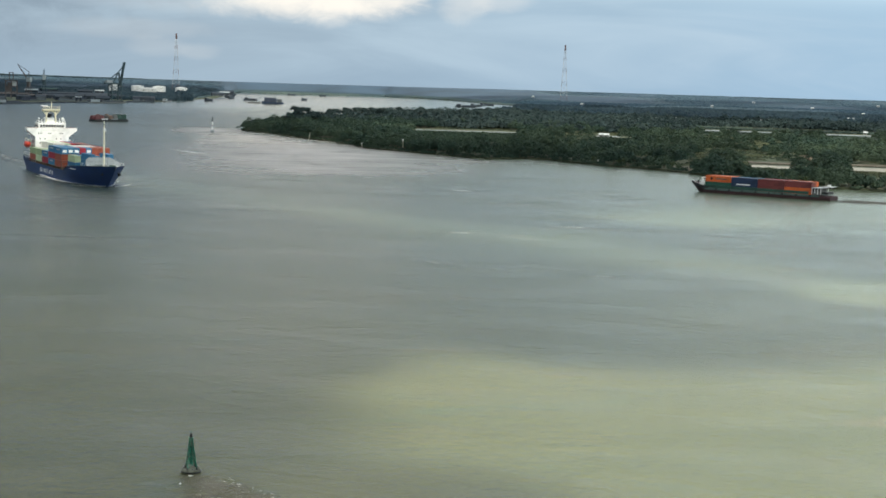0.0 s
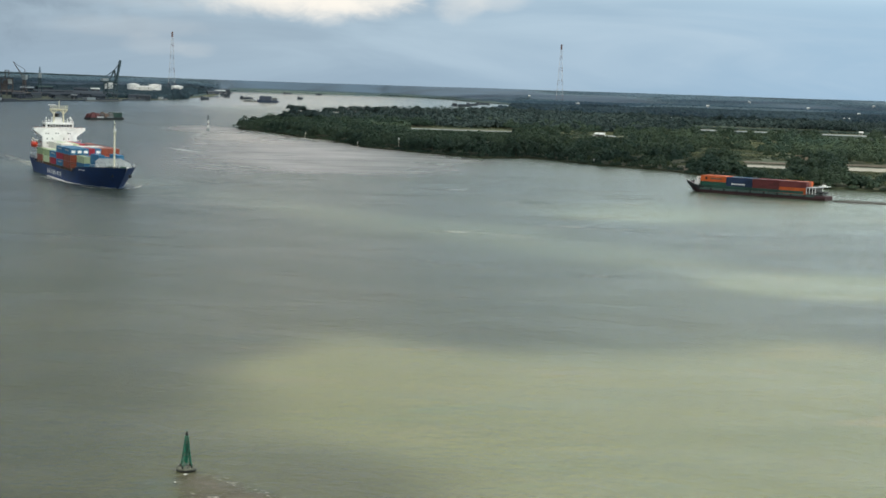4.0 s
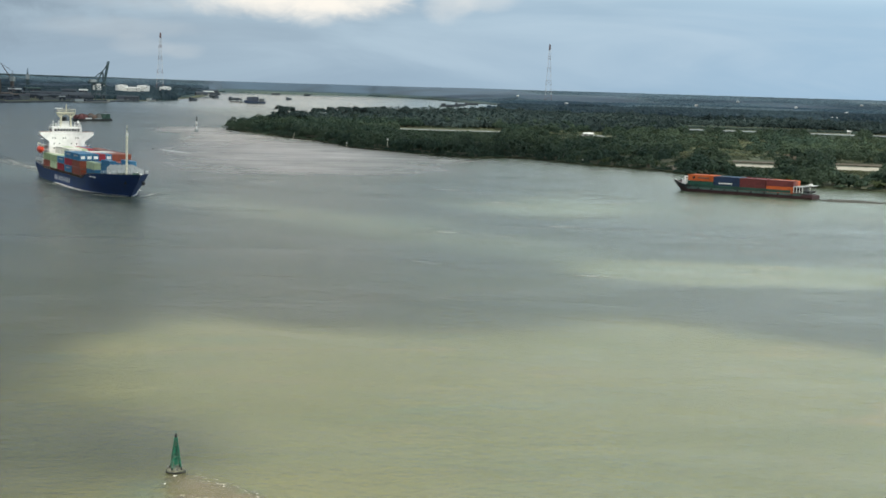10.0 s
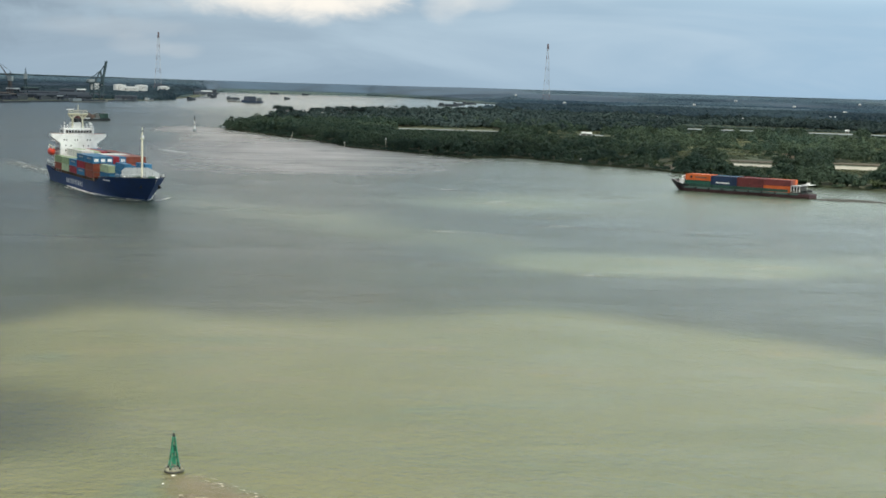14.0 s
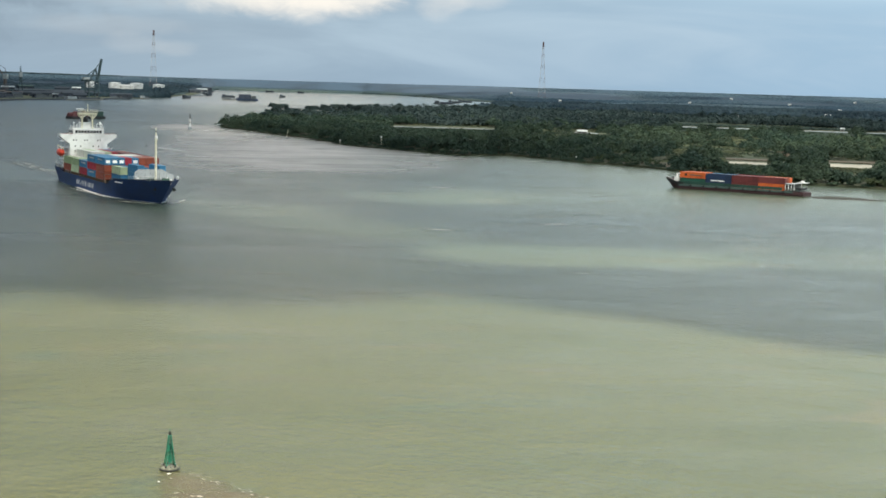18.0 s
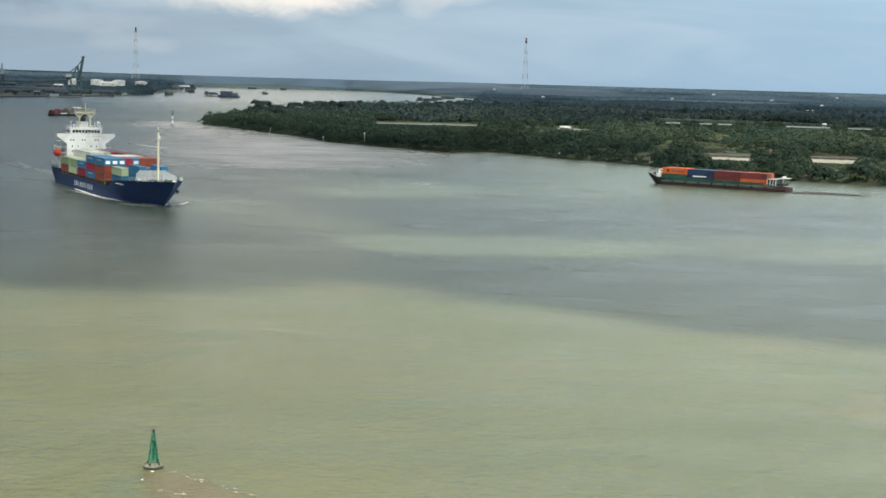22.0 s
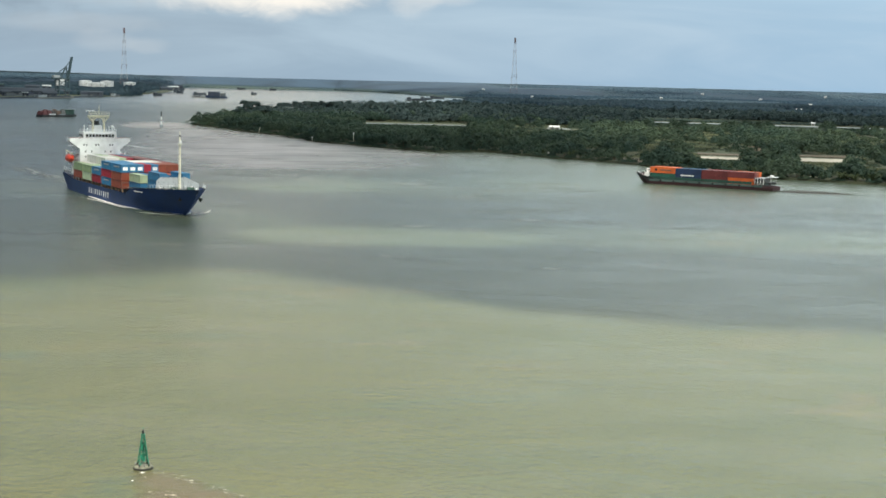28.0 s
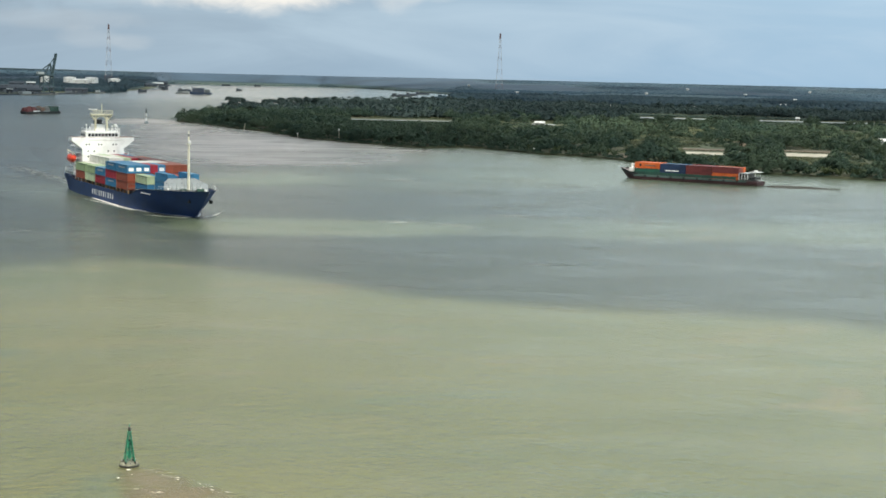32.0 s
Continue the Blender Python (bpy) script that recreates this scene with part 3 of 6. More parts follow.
def grow():
    rng = np.random.default_rng(11)
    # near land: mangrove belt on the bank and the point, open meadow with copses and hedges behind it
    p = scatter(-8.6, 21.5, 560, 1640, 4.3, 21)
    p = p[inside(p[:, 0], p[:, 1], LAND)]
    gap = shore_gap(p)
    p, gap = p[gap > 0.3], gap[gap > 0.3]
    n = len(p)
    a = np.degrees(np.arctan2(p[:, 0], p[:, 1]))
    r = np.hypot(p[:, 0], p[:, 1])
    f = field(p[:, 0], p[:, 1] * 0.45, 150, 3)
    g = field(p[:, 0], p[:, 1] * 0.5, 42, 4)
    k = field(p[:, 0], p[:, 1] * 0.35, 80, 9)
    point = a < -1.2 + 2.5 * f
    belt = (gap < 16 + (42 - 2.2 * np.clip(a, 0, 10)) * g) | point
    hedge = np.abs(((p[:, 1] + 0.35 * p[:, 0] + 40 * f) % 118) - 59) < 5 + 9 * g
    copse = (~belt) & ((f * 0.5 + g * 0.6 > 0.74) | (hedge & (k > 0.42)))
    tall = belt | copse
    big = rng.random(n) ** 2
    h = np.where(tall, 3.2 + 2.4 * g + 5.2 * big, 0.6 + 1.3 * k * rng.random(n))
    h = np.where((gap < 9) & ~point, h * (0.7 + 0.033 * gap), h)
    stray = field(p[:, 0] * 1.3, p[:, 1] * 0.5, 60, 14) > 0.74
    stray &= (r > 1000) & (a > 4)
    h = np.where(stray, h, np.minimum(h, height_cap(a, r) * (0.75 + 0.35 * rng.random(n))))
    keep = ~is_open(p) & np.where(tall, rng.random(n) < 0.66, rng.random(n) < 0.45 + 0.4 * k)
    w = np.where(h > 3.0, 1.7 + 0.7 * rng.random(n) + 1.9 * big, 1.5 + 1.6 * rng.random(n))
    palm = tall & (k > 0.60) & (gap > 8) & ~point
    sets = (("mangrove_belt", keep & tall & ~palm & (h > 2.2), LEAF, "dense dark green mangrove thicket on the bank", 110, 0.19, 0.55),
            ("nipa_palms", keep & palm & (h > 2.2), PALM, "fresh green nipa palm groves", 90, 0.21, 0.55),
            ("scrub", keep & ~(tall & (h > 2.2)), SCRUB, "low yellow-green scrub and reeds", 34, 0.27, 1.2))
    for name, pick, mat, label, count, leaf, lift in sets:
        q, hh, ww = p[pick], h[pick], w[pick]
        clumps(name, np.column_stack([q, 0.9 + hh * 0.52]), np.column_stack([ww, ww, hh * 0.52]), count, mat, label, leaf=leaf, seed=31, lift=lift)
    # a fringe of bushes that hangs over the water's edge
    q = np.array(NEAR_LINE[:170])
    q = np.repeat(q, 5, 0) + rng.normal(size=(len(q) * 5, 2)) * (2.6, 2.6) + (1.0, 1.6)
    hh, ww = 1.2 + 2.6 * rng.random(len(q)) ** 1.5, 1.1 + 1.5 * rng.random(len(q))
    clumps("bank_fringe", np.column_stack([q, 0.5 + hh * 0.5]), np.column_stack([ww, ww, hh * 0.55]), 70, LEAF, "dark bushes hanging over the water's edge", leaf=0.22, seed=35, lift=0.5)
    # wooded country behind, in bands with clearings
    p = scatter(-6.0, 22.0, 1520, 3350, 6.6, 22)
    p = p[inside(p[:, 0], p[:, 1], LAND)]
    p = p[~is_open(p)]
    n = len(p)
    a = np.degrees(np.arctan2(p[:, 0], p[:, 1]))
    r = np.hypot(p[:, 0], p[:, 1])
    f = field(p[:, 0] * 0.5, p[:, 1], 300, 7)
    g = field(p[:, 0] * 0.6, p[:, 1], 110, 8)
    wood = f + 0.25 * (g - 0.5) > 0.36
    h = np.where(wood, 4.0 + 4.0 * g + 2.6 * rng.random(n) ** 1.4, 1.2 + 1.4 * rng.random(n))
    h = np.where(wood & (r < 2300), h + 5.0 * rng.random(n) ** 4, h)
    h = np.minimum(h, height_cap(a, r) * 1.1)
    keep = np.where(wood, rng.random(n) < 0.9, rng.random(n) < 0.55)
    w = np.where(h > 3, 3.2 + 3.6 * rng.random(n) ** 1.5, 3.6 + 3.0 * rng.random(n))
    pick = keep & (h > 3.6) & (r < 2250)
    clumps("bank_woods", np.column_stack([p[pick], 0.9 + h[pick] * 0.5]), np.column_stack([w[pick], w[pick], h[pick] * 0.52]), 44, NEARWOOD, "dark green woods behind the bank", leaf=0.26, seed=32, lift=0.6)
    for name, pick, mat, label in (("woods", keep & (h > 3.6) & (r >= 2250), HAZEWOOD, "dark woods over flat land, tinted with painted haze"), ("clearing_scrub", keep & (h <= 3.6), MEADOW, "dull green clearings between the woods")):
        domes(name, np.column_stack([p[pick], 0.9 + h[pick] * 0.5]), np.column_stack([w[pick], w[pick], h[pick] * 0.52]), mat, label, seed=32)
    # port side and the far country
    p = scatter(-24.0, -8.0, 2350, 4900, 9.5, 23)
    q = scatter(-9.0, 23.0, 3250, 4960, 9.5, 24)
    p = np.concatenate([p, q])
    p = p[inside(p[:, 0], p[:, 1], LAND)]
    r = np.hypot(p[:, 0], p[:, 1])
    a = np.degrees(np.arctan2(p[:, 0], p[:, 1]))
    yard = ((a < -10.6) & (r < 2760)) | ((a < -12.6) & (r < 3150)) | ((a > -8.2) & (a < -7.6) & (r < 3900))
    r0 = np.interp(a, [e[0] for e in BANK_EDGE], [e[1] for e in BANK_EDGE])
    yard |= (a > -9.5) & (a < 3.2) & (r < r0 + (4988 - r0) / 14 + 12)
    yard |= (a > -9.2 + 1.2 * rng.random(len(a))) & (a < 1.5) & (r > 4100)
    p, r, a = p[~yard], r[~yard], a[~yard]
    n = len(p)
    f = field(p[:, 0] * 0.4, p[:, 1], 420, 17)
    h = np.where(f > 0.3, 1.2 + 1.4 * rng.random(n), 0.6 + 0.5 * rng.random(n)) * np.where(r >= 3950, 0.45, 1.0)
    w = 4.0 + 3.5 * rng.random(n)
    h = np.where((r < 3200) & (a < -8), h + 4.0, h)
    h = np.where((a > -12.4) & (a < -9.1) & (r > 2760) & (r < 3150), h + 1.5 + 4.5 * rng.random(n), h)
    h = np.where((a > -10.0) & (a < -8.0) & (r > 2760) & (r < 3800), h + 2.0 + 5.0 * rng.random(n), h)
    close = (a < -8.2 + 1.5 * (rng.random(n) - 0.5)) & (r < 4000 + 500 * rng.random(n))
    for name, pick, mat, label in (("port_trees", close, HAZEWOOD, "dark trees behind the quays"), ("distant_woods", ~close & (f > 0.3) & (r < 3950), HAZE_MIDWOOD, "woods in the distance, haze blue put into the leaf colour"), ("far_woods", ~close & (f > 0.3) & (r >= 3950), HAZE_FARWOOD, "far woods, haze blue put into the leaf colour"), ("far_fields", ~close & (f <= 0.3), HAZE_FARFIELD, "flat fields far off, paled by painted haze")):
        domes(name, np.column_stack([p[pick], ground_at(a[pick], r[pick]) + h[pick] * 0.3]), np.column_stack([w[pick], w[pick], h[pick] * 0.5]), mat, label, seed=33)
    # low reeds at the foot of the far bank
    m = 1500
    turn = -9.3 + 12.4 * rng.random(m)
    r0 = np.interp(turn, [e[0] for e in BANK_EDGE], [e[1] for e in BANK_EDGE])
    r, w, a = r0 + (4988 - r0) / 10 * rng.random(m), 5.0 + 4.0 * rng.random(m), np.radians(turn)
    domes("far_bank_reeds", np.column_stack([r * np.sin(a), r * np.cos(a), ground_at(turn, r) - 0.2]), np.column_stack([w * 1.6, w, 0.7 + 0.1 * w]), HAZE_REEDS, "pale green reeds along the far bank", seed=37, category="reeds")
    # last line of trees on the skyline
    turn = np.arange(-24.0, 24.0, 0.1) + rng.random(480) * 0.08
    turn = np.radians(np.where((turn > -9.0) & (turn < 3.0), turn + 13.0, turn))
    r = 4952 + 26 * rng.random(480)
    h = 0.6 + 1.8 * rng.random(480) ** 2
    w = 10.0 + 12.0 * rng.random(480)
    domes("skyline_trees", np.column_stack([r * np.sin(turn), r * np.cos(turn), ground_at(np.degrees(turn), r) - 0.9 + 4.4 * np.clip((-turn - 0.14) / 0.2, 0, 1)]), np.column_stack([w * 1.4, w, h * 0.45 + 2.4 * np.clip((-turn - 0.14) / 0.2, 0, 1)]), HAZE_FARBANK, "far tree line on the horizon", seed=34)


grow()


def make_tree(seed, height, wide, leaf=LEAF):
    """A bank tree: a tapered forked trunk and an uneven crown of many leafy clumps."""
    rnd = random.Random(seed)
    rng = np.random.default_rng(seed)
    tree = thing("tree", "leafy dark green tree on the river bank", "tree", group="trees along the bank")
    bm = bmesh.new()
    fork = Vector((rnd.uniform(-0.3, 0.3), rnd.uniform(-0.3, 0.3), height * 0.42))
    rod(bm, (0, 0, -0.3), fork, 0.24, 0.16, 7)
    heads = []
    for i in range(6):
        turn = i * 1.05 + rnd.uniform(-0.3, 0.3)
        tip = fork + Vector((math.cos(turn) * wide * rnd.uniform(0.3, 0.75), math.sin(turn) * wide * rnd.uniform(0.3, 0.75), height * rnd.uniform(0.12, 0.42)))
        rod(bm, fork, tip, 0.11, 0.05, 5)
        heads.append(tip)
    part("trunk", bm, BARK, tree)
    heads.append(fork + Vector((0, 0, height * 0.36)))
    size = np.array([[wide * rnd.uniform(0.38, 0.6), wide * rnd.uniform(0.38, 0.6), height * rnd.uniform(0.13, 0.2)] for _ in heads])
    crown = clumps("crown", np.array([list(v) for v in heads]), size, 150, leaf, "", leaf=0.2, seed=seed + 90)
    for key in ("label", "category", "kind"):
        if key in crown:
            del crown[key]
    crown.parent = tree
    return tree


def plant_bank():
    rnd = random.Random(8)
    kinds = [make_tree(200 + i, 7.0 + 0.9 * i, 2.7 + 0.35 * i) for i in range(5)] + [make_tree(210 + i, 10.5, 4.6 + i, NEARWOOD) for i in range(2)]
    spots = []
    for (ax, ay), (bx, by) in zip(SHORE[:20], SHORE[1:20]):
        d = math.hypot(bx - ax, by - ay)
        k = int(d / 4.6)
        for i in range(k):
            f, back = (i + rnd.random()) / k, rnd.uniform(4, 34)
            spots.append((ax + (bx - ax) * f + (ay - by) / d * back, ay + (by - ay) * f + (bx - ax) / d * back, rnd.randrange(5), rnd.uniform(0, 360), rnd.uniform(0.55, 0.95)))
    spots = [s for s in spots if inside(np.array([s[0]]), np.array([s[1]]), LAND)[0] and not is_open(np.array([[s[0], s[1]]]))[0]]
    def fits(s):
        r, a = math.hypot(s[0], s[1]), math.degrees(math.atan2(s[0], s[1]))
        return height_cap(np.array([a]), np.array([r]))[0] > 10 * s[4]
    spots = [s for s in spots if fits(s)]
    for i in range(22):
        turn, r = rnd.uniform(12.85, 14.8), rnd.uniform(845, 925)
        spots.append((r * math.sin(radians(turn)), r * math.cos(radians(turn)), rnd.randrange(5), rnd.uniform(0, 360), rnd.uniform(0.7, 0.95)))
    # taller crowns that stand out on the point
    line = [e for e in NORTH[:6]]
    for x, y, k, s in ((-156, 1596, 5, 1.6), (-151, 1600, 6, 1.55), (-121, 1640, 6, 1.4), (-110, 1675, 5, 1.5), (-97, 1690, 6, 1.55), (-76, 1715, 5, 1.5), (-48, 1745, 5, 1.3), (-31, 1750, 6, 1.55), (-10, 1770, 6, 1.4), (14, 1770, 5, 1.55), (20, 1790, 6, 1.5), (40, 1780, 6, 1.5)):
        spots.append((x, y, k, 37 * x, s))
    for i in range(34):
        j = rnd.randrange(5)
        f, back = rnd.random(), rnd.uniform(12, 60)
        x, y = line[j][0] + (line[j + 1][0] - line[j][0]) * f + back, line[j][1] + (line[j + 1][1] - line[j][1]) * f - back * 0.3
        spots.append((x, y, 5 + i % 2, 40 * i, rnd.uniform(0.75, 1.35)))
    placed = set()
    for i, (x, y, k, turn, s) in enumerate(spots):
        if k not in placed:
            placed.add(k)
            t = kinds[k]
            t.matrix_world = pose(x, y, 0.9, 0, 0, turn)
            t.scale = (s, s, s)
        else:
            t = copy_thing(kinds[k], pose(x, y, 0.9, 0, 0, turn))
            t.scale = (s, s, s)


plant_bank()


# ---------------------------------------------------------------- nipa palms on the bank
def frond_mesh(seed, long):
    """One arching feather leaf: a midrib with ragged leaflets on both sides, folded like a roof."""
    rnd = random.Random(seed)
    bm = bmesh.new()
    n = 11
    spine = []
    for i in range(n + 1):
        u = i / n
        spine.append(Vector((long * 0.62 * u ** 1.5, 0.12 * math.sin(3 * u + seed), long * (0.95 * u - 0.42 * u ** 3))))
    for a, b in zip(spine, spine[1:]):
        u = (a.z + b.z) / (2 * long)
        for side in (-1, 1):
            reach = 0.85 * math.sin(math.pi * min(1, 0.12 + 0.85 * u)) * rnd.uniform(0.7, 1.15)
            tip = b + Vector((0.35, side * reach, -0.28 * reach + rnd.uniform(-0.1, 0.1)))
            bm.faces.new([bm.verts.new(p) for p in (a, b, tip)])
        rod(bm, a, b, 0.05, n=3)
    me = bpy.data.meshes.new("frond")
    bm.to_mesh(me)
    bm.free()
    me.materials.append(FROND)
    return me


FROND = leafage("frond_leaf", (0.044, 0.072, 0.044), (0.090, 0.118, 0.060), 0.03, 0.6)


def plant_palms():
    rnd = random.Random(19)
    leaves = [frond_mesh(i, 5.2 + 0.5 * i) for i in range(4)]
    kinds = []
    for k in range(3):
        palm = thing("nipa_palm", "clump of arching green nipa palm fronds on the bank", "palm", group="nipa palms on the bank")
        for i in range(11):
            leaf = tagged(new("frond", leaves[rnd.randrange(4)]))
            leaf.parent = palm
            leaf.matrix_local = pose(0, 0, 0, 0, rnd.uniform(-16, 18), 33 * i + rnd.uniform(-12, 12))
        kinds.append(palm)
    placed = 0
    for (ax, ay), (bx, by), share in zip(SHORE[8:20], SHORE[9:20], (3, 3, 4, 4, 3, 8, 9, 5, 12, 14, 16)):
        d = math.hypot(bx - ax, by - ay)
        for i in range(share):
            f, back = rnd.random(), rnd.uniform(1.5, 22) if by < 700 else rnd.uniform(3, 40)
            m = pose(ax + (bx - ax) * f + (ay - by) / d * back, ay + (by - ay) * f + (bx - ax) / d * back, 0.9, 0, 0, rnd.uniform(0, 360))
            if placed < 3:
                kinds[placed].matrix_world = m
            else:
                copy_thing(kinds[placed % 3], m)
            placed += 1


plant_palms()


# ---------------------------------------------------------------- container ship
def container_mesh(key, length=12.19, high=2.9):
    """A ribbed steel box with corner posts and door bars, centred over its base."""
    bm = bmesh.new()
    h, w = length / 2, 1.22
    n = int(length / 0.61)
    for side in (-1, 1):
        ring = []
        for i in range(n * 2 + 1):
            x = -h + 0.12 + (length - 0.24) * i / (n * 2)
            y = side * (w - (0.0 if i % 2 else 0.07))
            ring.append((x, y))
        lo = [bm.verts.new((x, y, 0.16)) for x, y in ring]
        hi = [bm.verts.new((x, y, high - 0.1)) for x, y in ring]
        for i in range(len(ring) - 1):
            bm.faces.new((lo[i], lo[i + 1], hi[i + 1], hi[i]))
        box(bm, -h, h, side * w - 0.05, side * w + 0.01, 0, 0.17)
        box(bm, -h, h, side * w - 0.05, side * w + 0.01, high - 0.12, high)
        for x in (-h + 0.07, h - 0.07):
            box(bm, x - 0.075, x + 0.075, side * w - 0.09, side * w + 0.012, 0, high)
    box(bm, -h + 0.02, h - 0.02, -w + 0.08, w - 0.08, 0.08, high - 0.03)
    for y in (-0.8, -0.35, 0.35, 0.8):
        rod(bm, (h + 0.02, y, 0.15), (h + 0.02, y, high - 0.15), 0.03, n=4)
    bmesh.ops.recalc_face_normals(bm, faces=bm.faces)
    me = bpy.data.meshes.new("container")
    bm.to_mesh(me)
    bm.free()
    me.materials.append(BOX[key])
    return me


MESH_OF = {}


def container(key, x, y, z, parent, length=12.19, high=2.9, sign=False):
    size = (key, length, high)
    if size not in MESH_OF:
        MESH_OF[size] = container_mesh(*size)
    ob = new("container", MESH_OF[size])
    ob.parent = parent
    ob.location = (x, y, z)
    tagged(ob, key.replace("port_", "dull ") + " ribbed steel shipping container")
    return ob


def hull_grid(stations, levels, aft, top, bow, half):
    """Rings of a hull from the keel up on one side, mirrored."""
    rows = []
    for i in range(stations + 1):
        u = i / stations
        row = []
        for k in range(levels + 1):
            v = k / levels
            x = aft + u * (64 - aft)
            z = -4 + v * (top(x) + 4)
            x = aft + u * (bow(z) - aft)
            row.append((x, half(x, z), z))
        rows.append(row)
    return rows


def ship_top(x):
    if x < -44:
        return 4.0 + min(1.0, (-44 - x) / 12) * 1.3
    if x < 24:
        return 4.0
    if x < 29:
        return 4.0 + (x - 24) / 5 * 2.2
    return 6.2 + (x - 29) / 38 * 2.2


def ship_bow(z):
    return 55.4 + (13.0 * max(0, z / 8.2) ** 0.85 if z > 0 else 0.6 * z)


def ship_half(x, z):
    b = 10.3
    if x > 14:
        s = (x - 14) / (ship_bow(z) - 14)
        p = 2.1 + 0.22 * max(0, z)
        return max(0.03, b * (1 - s ** p))
    if x < -38:
        s = (-38 - x) / 24
        return b - (2.2 - 0.32 * max(0, z)) * s * s
    return b


def build_ship():
    ship = thing("container_ship", "dark blue container ship with white aft superstructure, loaded", "cargo ship")
    rows = hull_grid(46, 8, -62, ship_top, ship_bow, ship_half)
    bm = bmesh.new()
    skin(bm, [[(x, -y, z) for x, y, z in r[::-1]] + r for r in rows], close=False, caps=False)
    first = rows[0]
    bm.faces.new([bm.verts.new(p) for p in [(x, -y, z) for x, y, z in first[::-1]] + first])
    bmesh.ops.remove_doubles(bm, verts=bm.verts, dist=0.01)
    bmesh.ops.recalc_face_normals(bm, faces=bm.faces)
    hull = part("hull", bm, HULL_BLUE, ship, "dark blue painted steel hull")
    for p in hull.data.polygons:
        p.use_smooth = True
    # decks
    def deck(name, x0, x1, z, material, inset=0.25):
        bm = bmesh.new()
        n = 24
        left = []
        for i in range(n + 1):
            x = x0 + (x1 - x0) * i / n
            left.append((x, max(0.02, ship_half(x, z) - inset), z))
        skin(bm, [[(x, y, zz), (x, -y, zz), (x, -y, zz - 0.12), (x, y, zz - 0.12)] for x, y, zz in left])
        return part(name, bm, material, ship)
    deck("main_deck", -61.8, 26, 3.0, DECK_RED)
    deck("forecastle_deck", 26, 62.5, 6.0, GREY)
    bm = bmesh.new()
    box(bm, 25.7, 26, -9, 9, 3.0, 6.0)
    part("forecastle_bulkhead", bm, GREY, ship)
    # pale sheer line on the fore bulwark
    for side in (1, -1):
        bm = bmesh.new()
        pts = [(x, side * (ship_half(x, ship_top(x)) + 0.03), ship_top(x)) for x in [24 + i * 1.7 for i in range(25)]]
        for p, q in zip(pts, pts[1:]):
            rod(bm, p, q, 0.11, n=5)
        part("bulwark_rail", bm, BLACK, ship)
    # hatch coamings and the stanchions that carry the outer stacks
    bays = [-38.2, -25.5, -12.8, -0.1, 12.6, 25.3, 38.0]
    for x in bays[:6]:
        part("hatch_cover", boxed(x - 6.1, x + 6.1, -7.4, 7.4, 3.0, 4.93, 0.08), STEEL, ship)
    for x in [b + d for b in bays[:5] for d in (-6.0, -2.0, 2.0, 6.0)]:
        for y in (9.7, -9.7):
            part("stanchion", boxed(x - 0.22, x + 0.22, y - 0.25, y + 0.25, 3.0, 4.94, 0.04), BRACKET, ship)
    # boxes: per bay the columns from starboard (y < 0) to port, bottom up; g green, l lime, b blue, r red, n brown, o orange, w white, m maroon, v navy, y grey
    code = dict(g="green", l="lime", b="blue", r="red", n="brown", o="orange", w="white", m="maroon", v="navy", y="grey")
    stacks = [
        ["ng", "gw", "bww", "nwl", "rbw", "bnr", "nrb", "rn"],
        ["lg", "bl", "rbw", "wnw", "brl", "nbr", "rnm", "nrn"],
        ["rb", "nb", "br", "rn", "nb", "br", "rnm", "nrm"],
        # white tops in this bay stand in for sun glare on the roofs
        ["brb", "rnb", "nbb", "brw", "rnw", "bnw", "nrw", "rnm"],
        ["nnb", "nrb", "bnb", "rnr", "nbb", "rnn", "brn", "nrn"],
        ["", "bl", "yb", "b", "nb", "bn", "rv", ""],
        ["", "", "bb", "yb", "by", "yb", "", ""],
    ]
    for x, columns in zip(bays, stacks):
        base = 4.95
        for j, column in enumerate(columns):
            for k, letter in enumerate(column):
                if x > 30 and k == 1 and j in (3, 4):
                    continue
                container(code[letter], x, -8.75 + 2.5 * j, base + k * 2.66 + (1.4 if x > 30 else 0), ship, 12.19, 2.62)
    # white door panels on the blue boxes that face forward
    for y, z in ((-8.75, 10.27), (-6.25, 10.27), (-3.75, 10.27), (1.25, 10.27)):
        part("door_panel", boxed(12.6 + 6.13, 12.6 + 6.18, y - 0.8, y + 0.8, z + 0.7, z + 1.8, 0.02), WHITE, ship)
    for i, z in ((1, 7.61), (2, 7.61), (3, 10.27), (3, 4.95), (4, 10.27)):
        if stacks[i][0][int((z - 4.9) / 2.66)] == "b":
            part("letter_bar", boxed(bays[i] - 3.4, bays[i] + 3.0, -9.99, -9.96, z + 1.45, z + 1.95), PALE_GREY, ship, "pale lettering bar")
    # lashing bridges between the bays
    for x in [b + 6.35 for b in bays[:5]]:
        bars = []
        for j in range(9):
            y = -10 + 2.5 * j
            bars.append(((x, y, 3.0), (x, y, 7.0)))
        bars += [((x, -10, 7.0), (x, 10, 7.0)), ((x, -10, 5.6), (x, 10, 5.6))]
        part("lashing_bridge", rods(bars, 0.07, 4), STEEL, ship)
    # superstructure
    x0, x1 = -54.5, -45.0
    house = part("superstructure", boxed(x0, x1, -7.5, 7.5, 3.0, 17.7, 0.15), WHITE, ship, "white painted accommodation block")
    for z in (6.0, 8.6, 11.2, 13.1, 15.5):
        part("deck_edge", boxed(x0 - 1.0, x1 - 2.5, -9.2, 9.2, z, z + 0.16), WHITE, house)
